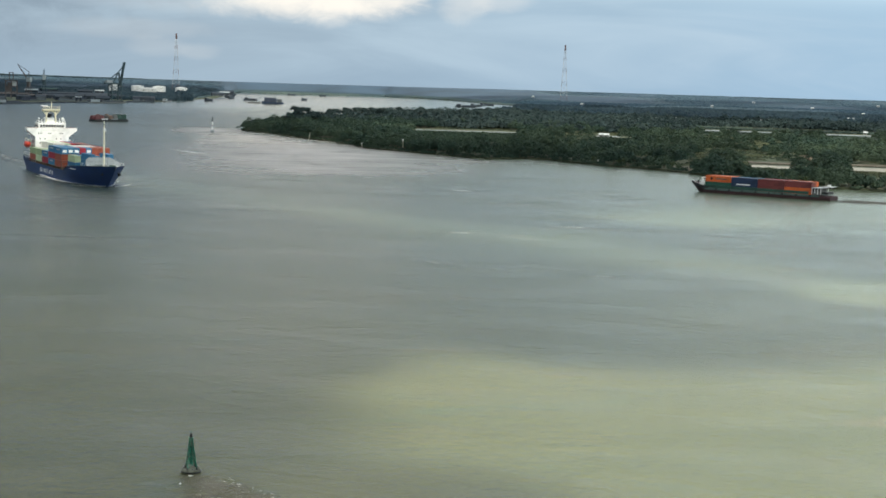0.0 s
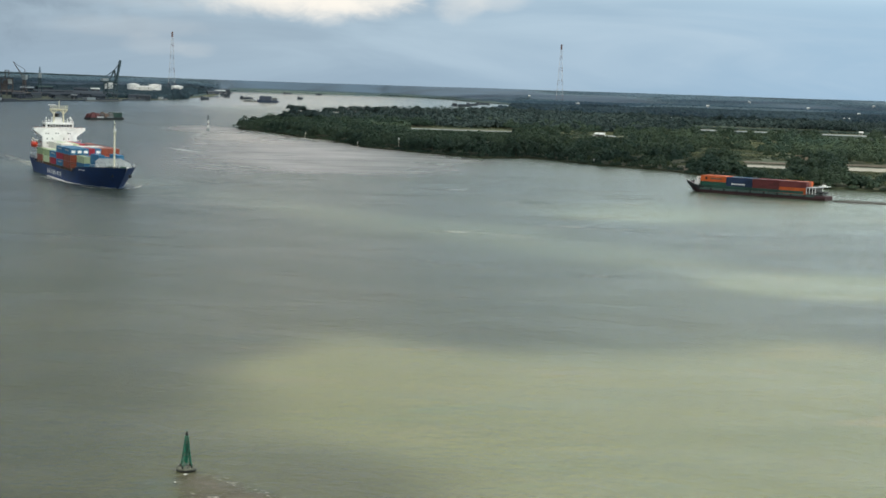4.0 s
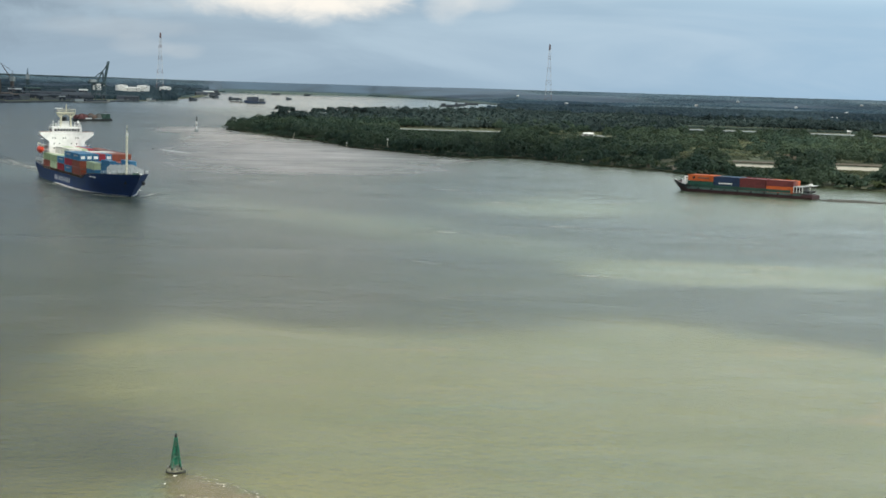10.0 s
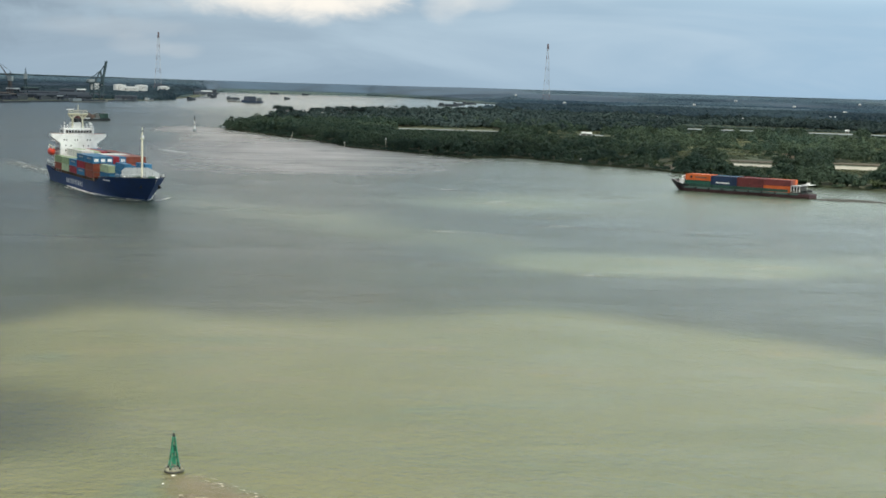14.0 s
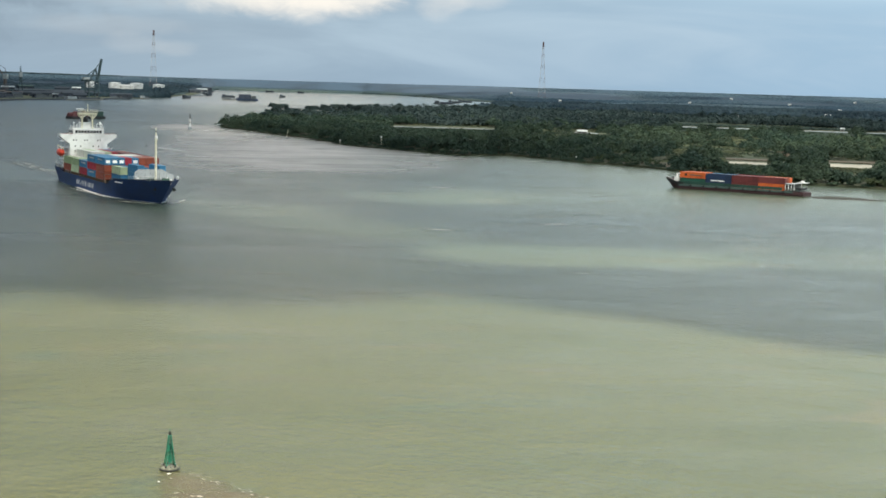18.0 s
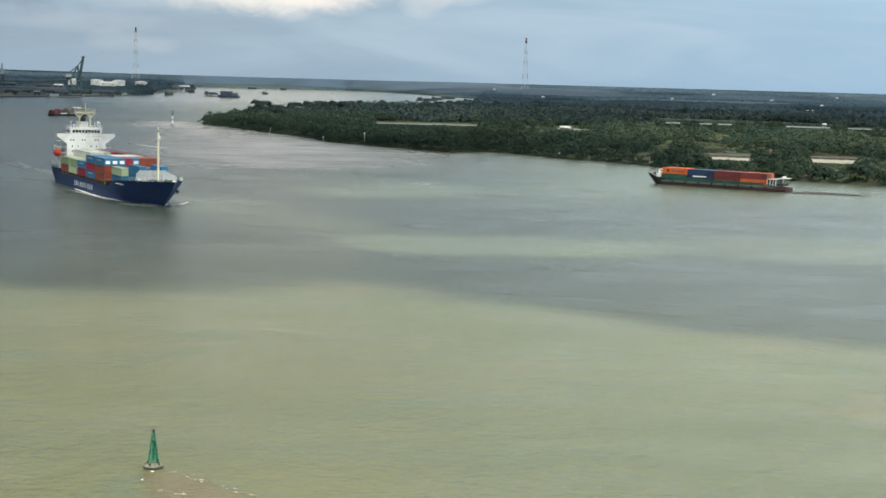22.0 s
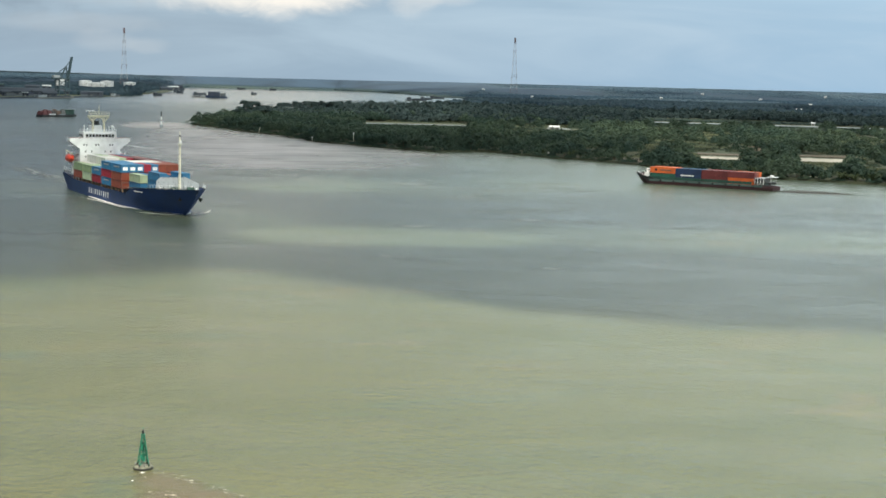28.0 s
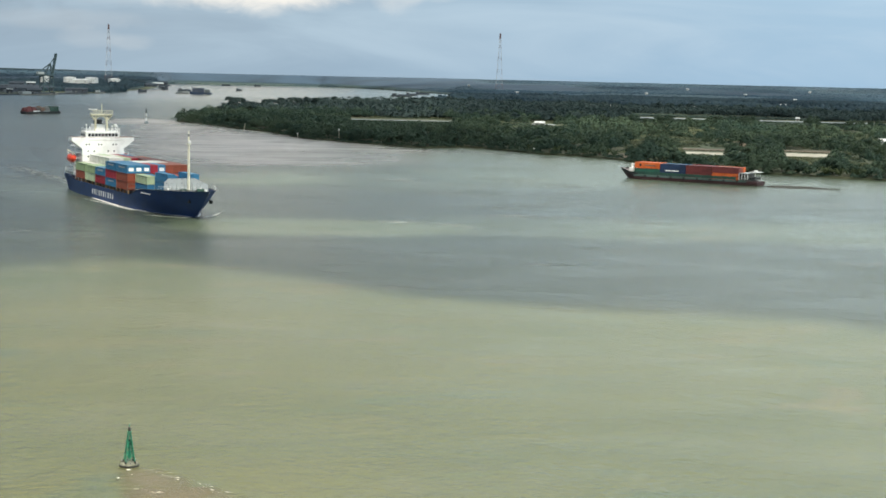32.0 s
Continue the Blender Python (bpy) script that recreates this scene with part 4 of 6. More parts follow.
    for side in (1, -1):
        bm = bmesh.new()
        skin(bm, [[(x1 - 4.2, side * 11.2, 17.6), (x1 - 4.2, side * 11.2, 18.8), (x1 - 4.2, side * 7.3, 18.8), (x1 - 4.2, side * 7.3, 14.7)],
                  [(x1 + 0.06, side * 11.2, 17.6), (x1 + 0.06, side * 11.2, 18.8), (x1 + 0.06, side * 7.3, 18.8), (x1 + 0.06, side * 7.3, 14.7)]])
        part("bridge_wing", bm, WHITE, house)
    part("bridge_front", boxed(x1 - 7.0, x1 + 0.05, -7.3, 7.3, 17.7, 18.8, 0.05), WHITE, house)
    part("wing_deck", boxed(x1 - 4.0, x1 - 0.2, -11.0, 11.0, 18.8, 18.86), DECK_RED, house)
    wheel = part("wheelhouse", boxed(x1 - 7.0, x1 - 0.3, -6.2, 6.2, 18.8, 20.9, 0.12), WHITE, house)
    for i in range(9):
        y = -4.8 + 1.2 * i
        part("window", boxed(x1 - 0.34, x1 - 0.24, y - 0.48, y + 0.48, 19.1, 20.2, 0.03), DARK_GLASS, wheel)
    for i in range(4):
        for side in (1, -1):
            part("window", boxed(x1 - 2.0 - 1.5 * i, x1 - 1.0 - 1.5 * i, side * 6.2 - 0.05, side * 6.2 + 0.05, 19.15, 20.05, 0.02), DARK_GLASS, wheel)
    for z, ys in ((16.3, (-6.0, -5.0, -1.6, -0.6, 3.6, 4.6)), (13.9, (-5.4, -3.2, 1.8, 3.9)), (12.0, (-5.4, -3.2, 1.8, 3.9))):
        for y in ys:
            part("porthole", boxed(x1 - 0.03, x1 + 0.03, y - 0.22, y + 0.22, z - 0.3, z + 0.3, 0.05), DARK_GLASS, house)
    for z in (7.0, 9.6, 12.2, 14.1):
        for i in range(4):
            part("porthole", boxed(x0 + 1.4 + i * 2.2, x0 + 1.8 + i * 2.2, -7.56, -7.5, z, z + 0.5), DARK_GLASS, house)
    bars = []
    for z in (21.2, 21.55, 21.9):
        bars += [((x1 - 0.5, -6.1, z), (x1 - 0.5, 6.1, z)), ((x1 - 0.5, -6.1, z), (x1 - 6.8, -6.1, z)), ((x1 - 0.5, 6.1, z), (x1 - 6.8, 6.1, z))]
    bars += [((x1 - 0.5, -6.1 + 1.22 * i, 20.9), (x1 - 0.5, -6.1 + 1.22 * i, 21.9)) for i in range(11)]
    part("compass_deck_rail", rods(bars, 0.045, 4), WHITE, house)
    # signal mast: two legs and a cross platform
    mast = part("signal_mast", boxed(x1 - 3.4, x1 - 1.8, -3.6, 3.6, 26.3, 26.65, 0.05), MAST_CREAM, house, "cream two-legged signal mast")
    for y in (-1.95, 1.95):
        part("mast_leg", rods([((x1 - 2.6, y * 1.12, 20.8), (x1 - 2.6, y, 26.4)), ((x1 - 2.6, y, 24.6), (x1 - 2.6, y * 1.9, 26.5))], 0.36, 8), MAST_CREAM, mast)
        arch = [(x1 - 2.6, y * math.cos(u), 24.3 + 2.0 * math.sin(u)) for u in [i * math.pi / 16 for i in range(9)]]
        part("arch_haunch", rods(list(zip(arch, arch[1:])), 0.24, 6), MAST_CREAM, mast)
        part("lamp_bracket", rods([((x1 - 1.9, y, 22.2), (x1 - 1.9, y, 23.4)), ((x1 - 2.6, y, 23.4), (x1 - 1.5, y, 23.4))], 0.14, 5), MAST_CREAM, mast)
    part("platform", boxed(x1 - 3.6, x1 - 1.6, -3.9, 3.9, 26.6, 27.1, 0.05), MAST_CREAM, mast)
    part("platform_rail", rods([((x1 - 1.65, -3.8 + 0.95 * i, 27.1), (x1 - 1.65, -3.8 + 0.95 * i, 28.3)) for i in range(9)] + [((x1 - 1.65, -3.8, z), (x1 - 1.65, 3.8, z)) for z in (27.7, 28.3)], 0.07, 4), MAST_CREAM, mast)
    part("topmast", rods([((x1 - 2.6, 0.2, 27.1), (x1 - 2.6, 0.2, 30.5))], 0.16, 6), MAST_CREAM, mast)
    part("radar_scanner", boxed(x1 - 2.75, x1 - 2.45, -4.6, -1.4, 28.5, 28.8, 0.04), WHITE, mast)
    part("satellite_dome", skin(bmesh.new(), [[(x1 - 2.0 + 0.6 * math.sin(u) * math.cos(w), 5.0 + 0.6 * math.sin(u) * math.sin(w), 22.9 - 0.62 * math.cos(u)) for w in [i * math.pi / 5 for i in range(10)]] for u in [0.1 + j * 0.42 for j in range(8)]]), WHITE, house)
    part("dome_post", rods([((x1 - 2.0, 5.0, 20.9), (x1 - 2.0, 5.0, 22.4))], 0.12, 6), WHITE, house)
    for y, high in ((-5.6, 2.6), (-4.4, 1.7), (3.6, 2.2), (5.6, 2.0)):
        part("whip_post", rods([((x1 - 1.4, y, 20.9), (x1 - 1.4, y, 20.9 + high)), ((x1 - 1.4, y - 0.3, 20.5 + high), (x1 - 1.4, y + 0.3, 20.5 + high))], 0.13, 5), WHITE, house)
    part("funnel_casing", boxed(-54.3, -49.7, -2.0, 2.0, 17.7, 23.3, 0.3), WHITE, ship, "white funnel casing")
    part("funnel", skin(bmesh.new(), [[(-52.0 + (2.3 - 0.1 * k) * math.cos(a), (1.7 - 0.1 * k) * math.sin(a), 17.7 + 2.4 * k) for a in [i * math.pi / 6 for i in range(12)]] for k in range(4)]), BLACK, ship, "black exhaust funnel behind the bridge")
    for side in (-1, 1):
        boat = part("lifeboat", skin(bmesh.new(), [[(-51.2 + u * 3.9, side * 9.7 + (1 - u * u) ** 0.5 * 1.5 * math.cos(a), 11.2 + (1 - u * u) ** 0.5 * 1.6 * math.sin(a)) for a in [i * math.pi / 5 for i in range(10)]] for u in (-0.98, -0.7, -0.3, 0.3, 0.7, 0.98)]), ORANGE, ship, "bright orange enclosed lifeboat")
        for x in (-54.2, -48.4):
            part("davit", rods([((x, side * 8.6, 8.7), (x - 0.2, side * 10.3, 13.3))], 0.18, 5), WHITE, boat)
    bars = [((-61.6, -8.6 + 1.43 * i, 4.0), (-61.6, -8.6 + 1.43 * i, 5.2)) for i in range(13)] + [((-61.6, -8.6, 5.2), (-61.6, 8.6, 5.2)), ((-61.6, -8.6, 4.6), (-61.6, 8.6, 4.6))]
    for side in (1, -1):
        bars += [((-61.6 + 1.5 * i, side * 9.0, 4.0), (-61.6 + 1.5 * i, side * 9.0, 5.2)) for i in range(11)] + [((-61.6, side * 9.0, 5.2), (-46, side * 9.0, 5.2))]
    part("stern_rail", rods(bars, 0.06, 4), WHITE, ship)
    part("poop_bulwark", boxed(-61.6, -46.0, -9.35, -9.1, 5.3, 6.5, 0.05), WHITE, ship, "white bulwark along the poop")
    part("poop_bulwark", boxed(-61.6, -46.0, 9.1, 9.35, 5.3, 6.5, 0.05), WHITE, ship, "white bulwark along the poop")
    for x in (-60.2, -57.4, -54.6, -51.8):
        for side in (-1, 1):
            part("mooring_opening", boxed(x - 0.75, x + 0.75, side * 9.36 - 0.03, side * 9.36 + 0.03, 5.5, 6.25, 0.02), BLACK, ship)
    for side in (-1, 1):
        part("poop_rail", rods([((-61.5, side * 9.2, z), (-46.2, side * 9.2, z)) for z in (6.95, 7.4)] + [((x, side * 9.2, 6.4), (x, side * 9.2, 7.4)) for x in (-61.5, -58.5, -55.5, -52.5, -49.5, -46.2)], 0.06, 5), WHITE, ship)
    part("poop_house", boxed(-59.0, -54.5, -6.5, 6.5, 3.0, 6.4, 0.1), WHITE, ship)
    for y in (-5.0, 5.0):
        part("mooring_winch", rod(bmesh.new(), (-60.3, y - 1.0, 3.9), (-60.3, y + 1.0, 3.9), 0.6, n=8), RAIL_GREEN, ship)
    part("provision_crane", rods([((-58.0, -7.0, 6.2), (-58.0, -7.0, 12.5)), ((-58.0, -7.0, 12.3), (-61.5, -8.5, 13.5))], 0.22, 6), CREAM, ship)
    # foremast, breakwater and gear on the forecastle
    mast = part("foremast", rod(rod(bmesh.new(), (49, 0, 6.0), (49, 0, 22.4), 0.42, 0.32, 10), (49, 0, 22.4), (49, 0, 25.0), 0.2, 0.12, 8), CREAM, ship, "cream foremast")
    part("lamp_platform", boxed(48.4, 49.7, -0.65, 0.65, 21.0, 21.25, 0.05), CREAM, mast)
    part("lamp", boxed(49.4, 50.0, -0.4, 0.4, 21.3, 22.2, 0.08), WHITE, mast)
    part("ladder", rods([((49.6, -0.25, 6.2), (49.52, -0.25, 21.0)), ((49.6, 0.25, 6.2), (49.52, 0.25, 21.0))], 0.04, 4), STEEL, mast)
    part("top_lamp", boxed(48.8, 49.2, -0.2, 0.2, 23.4, 24.1, 0.05), BLACK, mast)
    bm = bmesh.new()
    skin(bm, [[(x, y, z) for y, z in ((-6.3, 5.9), (-6.3, 9.4), (-5.0, 10.5), (3.4, 10.5), (7.6, 8.4), (7.6, 5.9))] for x in (44.8, 45.1)])
    wall = part("breakwater", bm, PALE_GREY, ship, "grey steel breakwater plate")
    for z in (7.4, 9.0, 10.3):
        for y in (-5.6, -4.0, -2.4, -0.8, 0.8, 2.4, 4.0, 5.6):
            if z < 10 or -4.2 < y < 3:
                part("vent_hole", boxed(45.08, 45.14, y - 0.12, y + 0.12, z - 0.09, z + 0.09), BLACK, wall)
    for y in (-5, -2.5, 0, 2.5, 5):
        part("stay", prism(bmesh.new(), [(45.1, 6.0), (45.1, 9.5), (46.6, 6.0)], y - 0.06, y + 0.06), GREY, wall)
    for y in (-2.6, 2.6):
        w = part("windlass", rod(bmesh.new(), (52, y - 1.1, 7.1), (52, y + 1.1, 7.1), 0.75, n=10), RAIL_GREEN, ship)
        part("windlass_base", boxed(51.2, 52.8, y - 1.3, y + 1.3, 6.0, 6.7, 0.05), STEEL, w)
    for x, y, high in ((46.4, -5.6, 1.3), (47.6, 4.4, 1.5), (54.2, -3.4, 1.2), (56.5, 3.0, 1.1), (59.4, -1.6, 1.0), (50.6, -5.0, 1.1), (50.6, 5.0, 1.1)):
        vent = part("vent_post", rod(bmesh.new(), (x, y, 6.0), (x, y, 6.0 + high), 0.2, n=8), WHITE, ship, "white mushroom vent")
        part("vent_cap", rod(bmesh.new(), (x, y, 6.0 + high), (x, y, 6.3 + high), 0.42, 0.3, 8), WHITE, vent)
    for x in (49.5, 55.0, 58.0):
        for y in (-2.0, 2.0):
            if abs(y) < ship_half(x, 6.2) - 0.5:
                part("bollard", rod(rod(bmesh.new(), (x - 0.4, y, 6.0), (x - 0.4, y, 6.8), 0.22, n=8), (x + 0.4, y, 6.0), (x + 0.4, y, 6.8), 0.22, n=8), BLACK, ship)
    for side in (-1, 1):
        bars, pts = [], [(x, side * (ship_half(x, ship_top(x)) - 0.15), ship_top(x)) for x in [46 + 1.8 * i for i in range(11)]]
        bars += [(p, (p[0], p[1], p[2] + 1.0)) for p in pts]
        bars += [((p[0], p[1], p[2] + 1.0), (q[0], q[1], q[2] + 1.0)) for p, q in zip(pts, pts[1:])]
        part("bow_rail", rods(bars, 0.05, 4), WHITE, ship)
        x = 59.0
        anchor = part("anchor", rod(rod(boxed(-0.3, 0.3, -0.25, 0.25, -0.9, 0.9, 0.05), (-0.9, 0.2, -0.8), (0.9, 0.2, -0.8), 0.42, n=6), (0, 0.1, -0.9), (0, 0.5, -0.2), 0.55, n=6), BLACK, ship)
        anchor.matrix_local = pose(x, side * (ship_half(x, 4.9) + 0.3), 4.9, 20 * side, 0, -30 * side) @ Matrix.Scale(1.0 if side > 0 else 0.6, 4)
        # name panel as plain white bars
        for i in range(9):
            bx = 33 + i * 0.8
            part("name_bar", boxed(bx, bx + 0.5, side * ship_half(bx, 5.4) - 0.07, side * ship_half(bx, 5.4) + 0.07, 5.25, 5.6), WHITE, ship)
        # the line's lettering on the side as plain white bars
        for i, wide in enumerate((1.1, 1.2, 0.5, 1.2, 1.1, 1.1, 0.5, 1.2, 1.1, 1.1)):
            bx = -21.5 + i * 2.7
            part("letter_bar", boxed(bx, bx + wide * 0.72, side * 10.3 - 0.06, side * 10.3 + 0.06, 0.8, 2.6, 0.02), WHITE, ship)
    # water thrown up along the hull
    for side in (-1, 1):
        pts = [(x, side * (ship_half(x, -0.5) + 0.02)) for x in [55.0, 53, 50, 46, 40, 32, 22, 10, -4, -20]]
        outer_pts = [(x, y + side * w) for (x, y), w in zip(pts, (0.7, 1.3, 1.2, 0.8, 0.6, 0.8, 1.2, 1.6, 1.7, 0.8))]
        strip_film("bow_wave", pts, outer_pts, CREST, ship, -0.45)
        strip_film("bow_wave", pts[:4], outer_pts[:4], FOAM, ship, -0.36)
        a = [(56.2, side * 0.3), (55.0, side * 2.6), (52, side * 5.6), (47, side * 9.4), (38, side * 14.5)]
        b = [(57.2, side * 0.8), (56.2, side * 3.6), (53.2, side * 6.8), (48, side * 10.4), (38, side * 15.2)]
        strip_film("bow_curl", a, b, BROKEN, ship, -0.42)
        a = [(34, side * 10.6), (24, side * 11.2), (10, side * 11.8), (-6, side * 12.8), (-24, side * 14.6)]
        strip_film("side_wash", a, [(x, y + side * 0.9) for x, y in a], SPUME, ship, -0.43)
    strip_film("stern_wash", [(-58, -5), (-80, -6), (-120, -7), (-170, -7), (-220, -7)], [(-58, 5), (-80, 6), (-120, 7), (-170, 7), (-220, 7)], WASH, ship, -0.5)
    for k, (near, far) in enumerate(((34, 84), (46, 112), (62, 140))):
        a = [(-10 - 30 * k, -near), (-80 - 30 * k, -near - (far - near) * 0.45), (-170 - 30 * k, -far), (-260 - 30 * k, -far - 40)]
        b = [(x - 4, y - 4 - 2 * i) for i, (x, y) in enumerate(a)]
        strip_film("wake_crest", a, b, FAINT, ship, -0.5)
    return ship


def strip_film(name, a, b, material, parent, z):
    """A band of foam or dark wake film between two lines; UV x is 0 on the rims and 1 along the middle."""
    bm = bmesh.new()
    uv = bm.loops.layers.uv.new("UVMap")
    rows = []
    n = len(a)
    for i, (p, q) in enumerate(zip(a, b)):
        f = 0.0 if i in (0, n - 1) and n > 3 and name != "bow_wave" else 1.0
        p, q = Vector((p[0], p[1], z)), Vector((q[0], q[1], z))
        rows.append([(bm.verts.new(p.lerp(q, t)), e * f) for t, e in ((0, 0.6 if name == "bow_wave" else 0), (0.3, 1), (0.7, 1), (1, 0))])
    for r, s in zip(rows, rows[1:]):
        for k in range(3):
            face = bm.faces.new((r[k][0], r[k + 1][0], s[k + 1][0], s[k][0]))
            for loop, e in zip(face.loops, (r[k][1], r[k + 1][1], s[k + 1][1], s[k][1])):
                loop[uv].uv = (e, 0)
    bmesh.ops.recalc_face_normals(bm, faces=bm.faces)
    return part(name, bm, material, parent)


SHIP = build_ship()


# ---------------------------------------------------------------- river barge
def build_barge():
    barge = thing("container_barge", "long maroon river barge loaded with orange, navy and red containers", "barge")

    def half(x):
        if x > 24:
            return 5.6 * (1 - ((x - 24) / 9.0) ** 2.2 * 0.75)
        return 5.6 if x > -28 else 5.6 - (-28 - x) * 0.22

    rows = []
    for i in range(33):
        x = -33.4 + i * 2.075
        top = 2.1 + (max(0, x - 20) / 12) ** 2 * 2.2 - (max(0, -25 - x) / 7) * 0.35
        h = half(x)
        rake = max(0, x - 22) * 0.55
        lift = max(0, -25 - x) / 7
        rows.append([(x - rake, -h * 0.9, -1.2 + lift), (x - rake * 0.6, -h, 0.4 + 0.3 * lift), (x, -h, top), (x, h, top), (x - rake * 0.6, h, 0.4 + 0.3 * lift), (x - rake, h * 0.9, -1.2 + lift)])
    part("hull", skin(bmesh.new(), rows), MAROON, barge, "maroon painted steel hull, low in the water")
    for side in (-1, 1):
        for x0, x1 in ((-24, -8), (-8, 8), (8, 25)):
            part("coaming", boxed(x0 + 0.05, x1 - 0.05, side * 4.9 - 0.08, side * 4.9 + 0.08, 2.28, 3.5, 0.03), RAIL_GREEN, barge, "green painted hold coaming")
        for i in range(9):
            x = -25 + i * 6.2
            part("tyre_fender", rod(bmesh.new(), (x, side * (half(x) + 0.02), 1.7), (x, side * (half(x) + 0.36), 1.7), 0.5, n=10), BLACK, barge)
        part("rubbing_strake", boxed(-29, 24, side * 5.62 - 0.08, side * 5.62 + 0.08, 1.35, 2.2, 0.03), STRAKE, barge, "grey-green rubbing strake")
    layout = [(18.6, ["teal", "teal"], ["orange", "orange", "orange"]), (6.2, ["navy", "navy"], ["navy", "navy", "blue"]), (-6.2, ["maroon", "maroon"], ["maroon", "maroon", "red"]), (-18.6, ["orange", "orange"], ["maroon", "brown", "orange"])]
    for x, low, high in layout:
        for j, y in enumerate((3.4, 0.85, -1.7)):
            container(low[min(j, 1)], x, y * 1.02 - 0.9, 1.9, barge)
            container(high[j], x, y * 1.02 - 0.9, 4.95 if x > 12 else 4.75, barge, 12.19, 2.6)
    part("white_bar", boxed(3.4, 9.8, 3.86, 3.9, 4.2, 4.7), WHITE, barge)
    part("white_bar", boxed(4.2, 10.6, -3.9, -3.86, 4.2, 4.7), WHITE, barge)
    # plain lettering bars on the orange boxes
    for y in (-3.9, 3.84):
        part("emblem_disc", rod(bmesh.new(), (21.8, y, 6.35), (21.8, y + 0.05, 6.35), 0.6, n=12), BLACK, barge)
        part("letter_bar", boxed(14.6, 19.8, y, y + 0.05, 6.05, 6.55), RUST, barge)
    cabin = part("deckhouse", boxed(-28.6, -25.2, -3.8, 3.8, 2.5, 4.9, 0.1), STEEL, barge, "dark deckhouse aft with white posts")
    for x in (-29.0, -27.7, -26.4, -25.1):
        for side in (-1, 1):
            part("post", boxed(x - 0.11, x + 0.11, side * 4.2 - 0.11, side * 4.2 + 0.11, 2.4, 5.0, 0.03), WHITE, cabin, "white post")
    part("roof", boxed(-29.2, -24.9, -4.5, 4.5, 5.0, 5.2, 0.04), PALE_GREY, cabin)
    for i in range(4):
        for side in (-1, 1):
            part("window", boxed(-28.2 + i * 0.8, -27.7 + i * 0.8, side * 3.8 - 0.05, side * 3.8 + 0.05, 3.4, 4.6), DARK_GLASS, cabin)
    for y in (-3.2, -1.6, 0, 1.6, 3.2):
        part("window", boxed(-25.24, -25.16, y - 0.4, y + 0.4, 3.6, 4.6), DARK_GLASS, cabin)
    canopy = part("canopy", boxed(-33.2, -29.4, -3.0, 3.0, 5.6, 5.8, 0.05), TANK_WHITE, barge, "off-white awning over the stern")
    part("canopy_posts", rods([((-29.7, -2.8, 2.6), (-29.7, -2.8, 5.6)), ((-29.7, 2.8, 2.6), (-29.7, 2.8, 5.6)), ((-32.0, -2.8, 2.6), (-32.0, -2.8, 5.6)), ((-32.0, 2.8, 2.6), (-32.0, 2.8, 5.6))], 0.07), STEEL, canopy)
    part("roof_tank", boxed(-31.6, -30.4, -0.8, 0.8, 5.8, 6.5, 0.1), WHITE, canopy)
    part("stern_house", boxed(-31.8, -29.0, -3.2, 3.2, 2.5, 3.4, 0.05), BLACK, barge)
    part("winch", rod(boxed(27.0, 28.8, -1.4, 1.4, 3.0, 4.2, 0.05), (27.9, -1.2, 4.5), (27.9, 1.2, 4.5), 0.5, n=8), WHITE, barge)
    for y in (-3.0, 3.0):
        part("bow_locker", boxed(25.3, 27.0, y - 1.1, y + 1.1, 2.4, 5.0, 0.08), WHITE, barge, "white locker at the bow")
    for y in (-3.3, 3.3):
        part("bow_gantry_post", boxed(26.0, 26.6, y - 0.3, y + 0.3, 2.4, 6.8, 0.05), WHITE, barge, "white gantry post at the bow")
    part("bow_gantry_beam", boxed(26.05, 26.55, -3.0, 3.0, 6.2, 6.7, 0.05), WHITE, barge)
    part("bow_frame", rods([((26.4, -2.4, 3.2), (26.4, -2.4, 5.4)), ((26.4, 2.4, 3.2), (26.4, 2.4, 5.4)), ((26.4, -2.4, 5.4), (26.4, 2.4, 5.4)), ((26.4, 0, 5.4), (26.4, 0, 7.0))], 0.22), WHITE, barge)
    for side in (-1, 1):
        for i in range(5):
            x = 25.6 + i * 1.3
            top = 2.1 + ((x - 20) / 12) ** 2 * 2.2
            part("bow_post", rods([((x, side * half(x) * 0.95, top), (x, side * half(x) * 0.95, top + 1.1))], 0.17), WHITE, barge)
    for side in (-1, 1):
        xs = [22 + 1.2 * i for i in range(9)]
        rows = []
        for x in xs:
            top = 2.1 + (max(0, x - 20) / 12) ** 2 * 2.2
            y = side * half(x)
            rows.append([(x, y + side * 0.05, top - 0.5), (x, y + side * 0.05, top + 0.75), (x, y - side * 0.12, top + 0.75), (x, y - side * 0.12, top - 0.5)])
        part("bow_bulwark", skin(bmesh.new(), rows), BLACK, barge, "black bow bulwark")
        part("stern_rail", rods([((-31.4 + 1.2 * i, side * half(-31), 1.7), (-31.4 + 1.2 * i, side * half(-31), 3.0)) for i in range(6)] + [((-31.4, side * half(-31), z), (-25.4, side * half(-31), z)) for z in (2.4, 3.0)], 0.06, 4), STRAKE, barge, "grey stern rail")
    strip_film("wash", [(-31, -7), (-40, -15), (-50, -14), (-60, -11), (-70, -9)], [(-31, 7), (-40, 12), (-50, 10), (-60, 4), (-70, -2)], DARKWAKE, barge, 0.08)
    return barge


BARGE = build_barge()


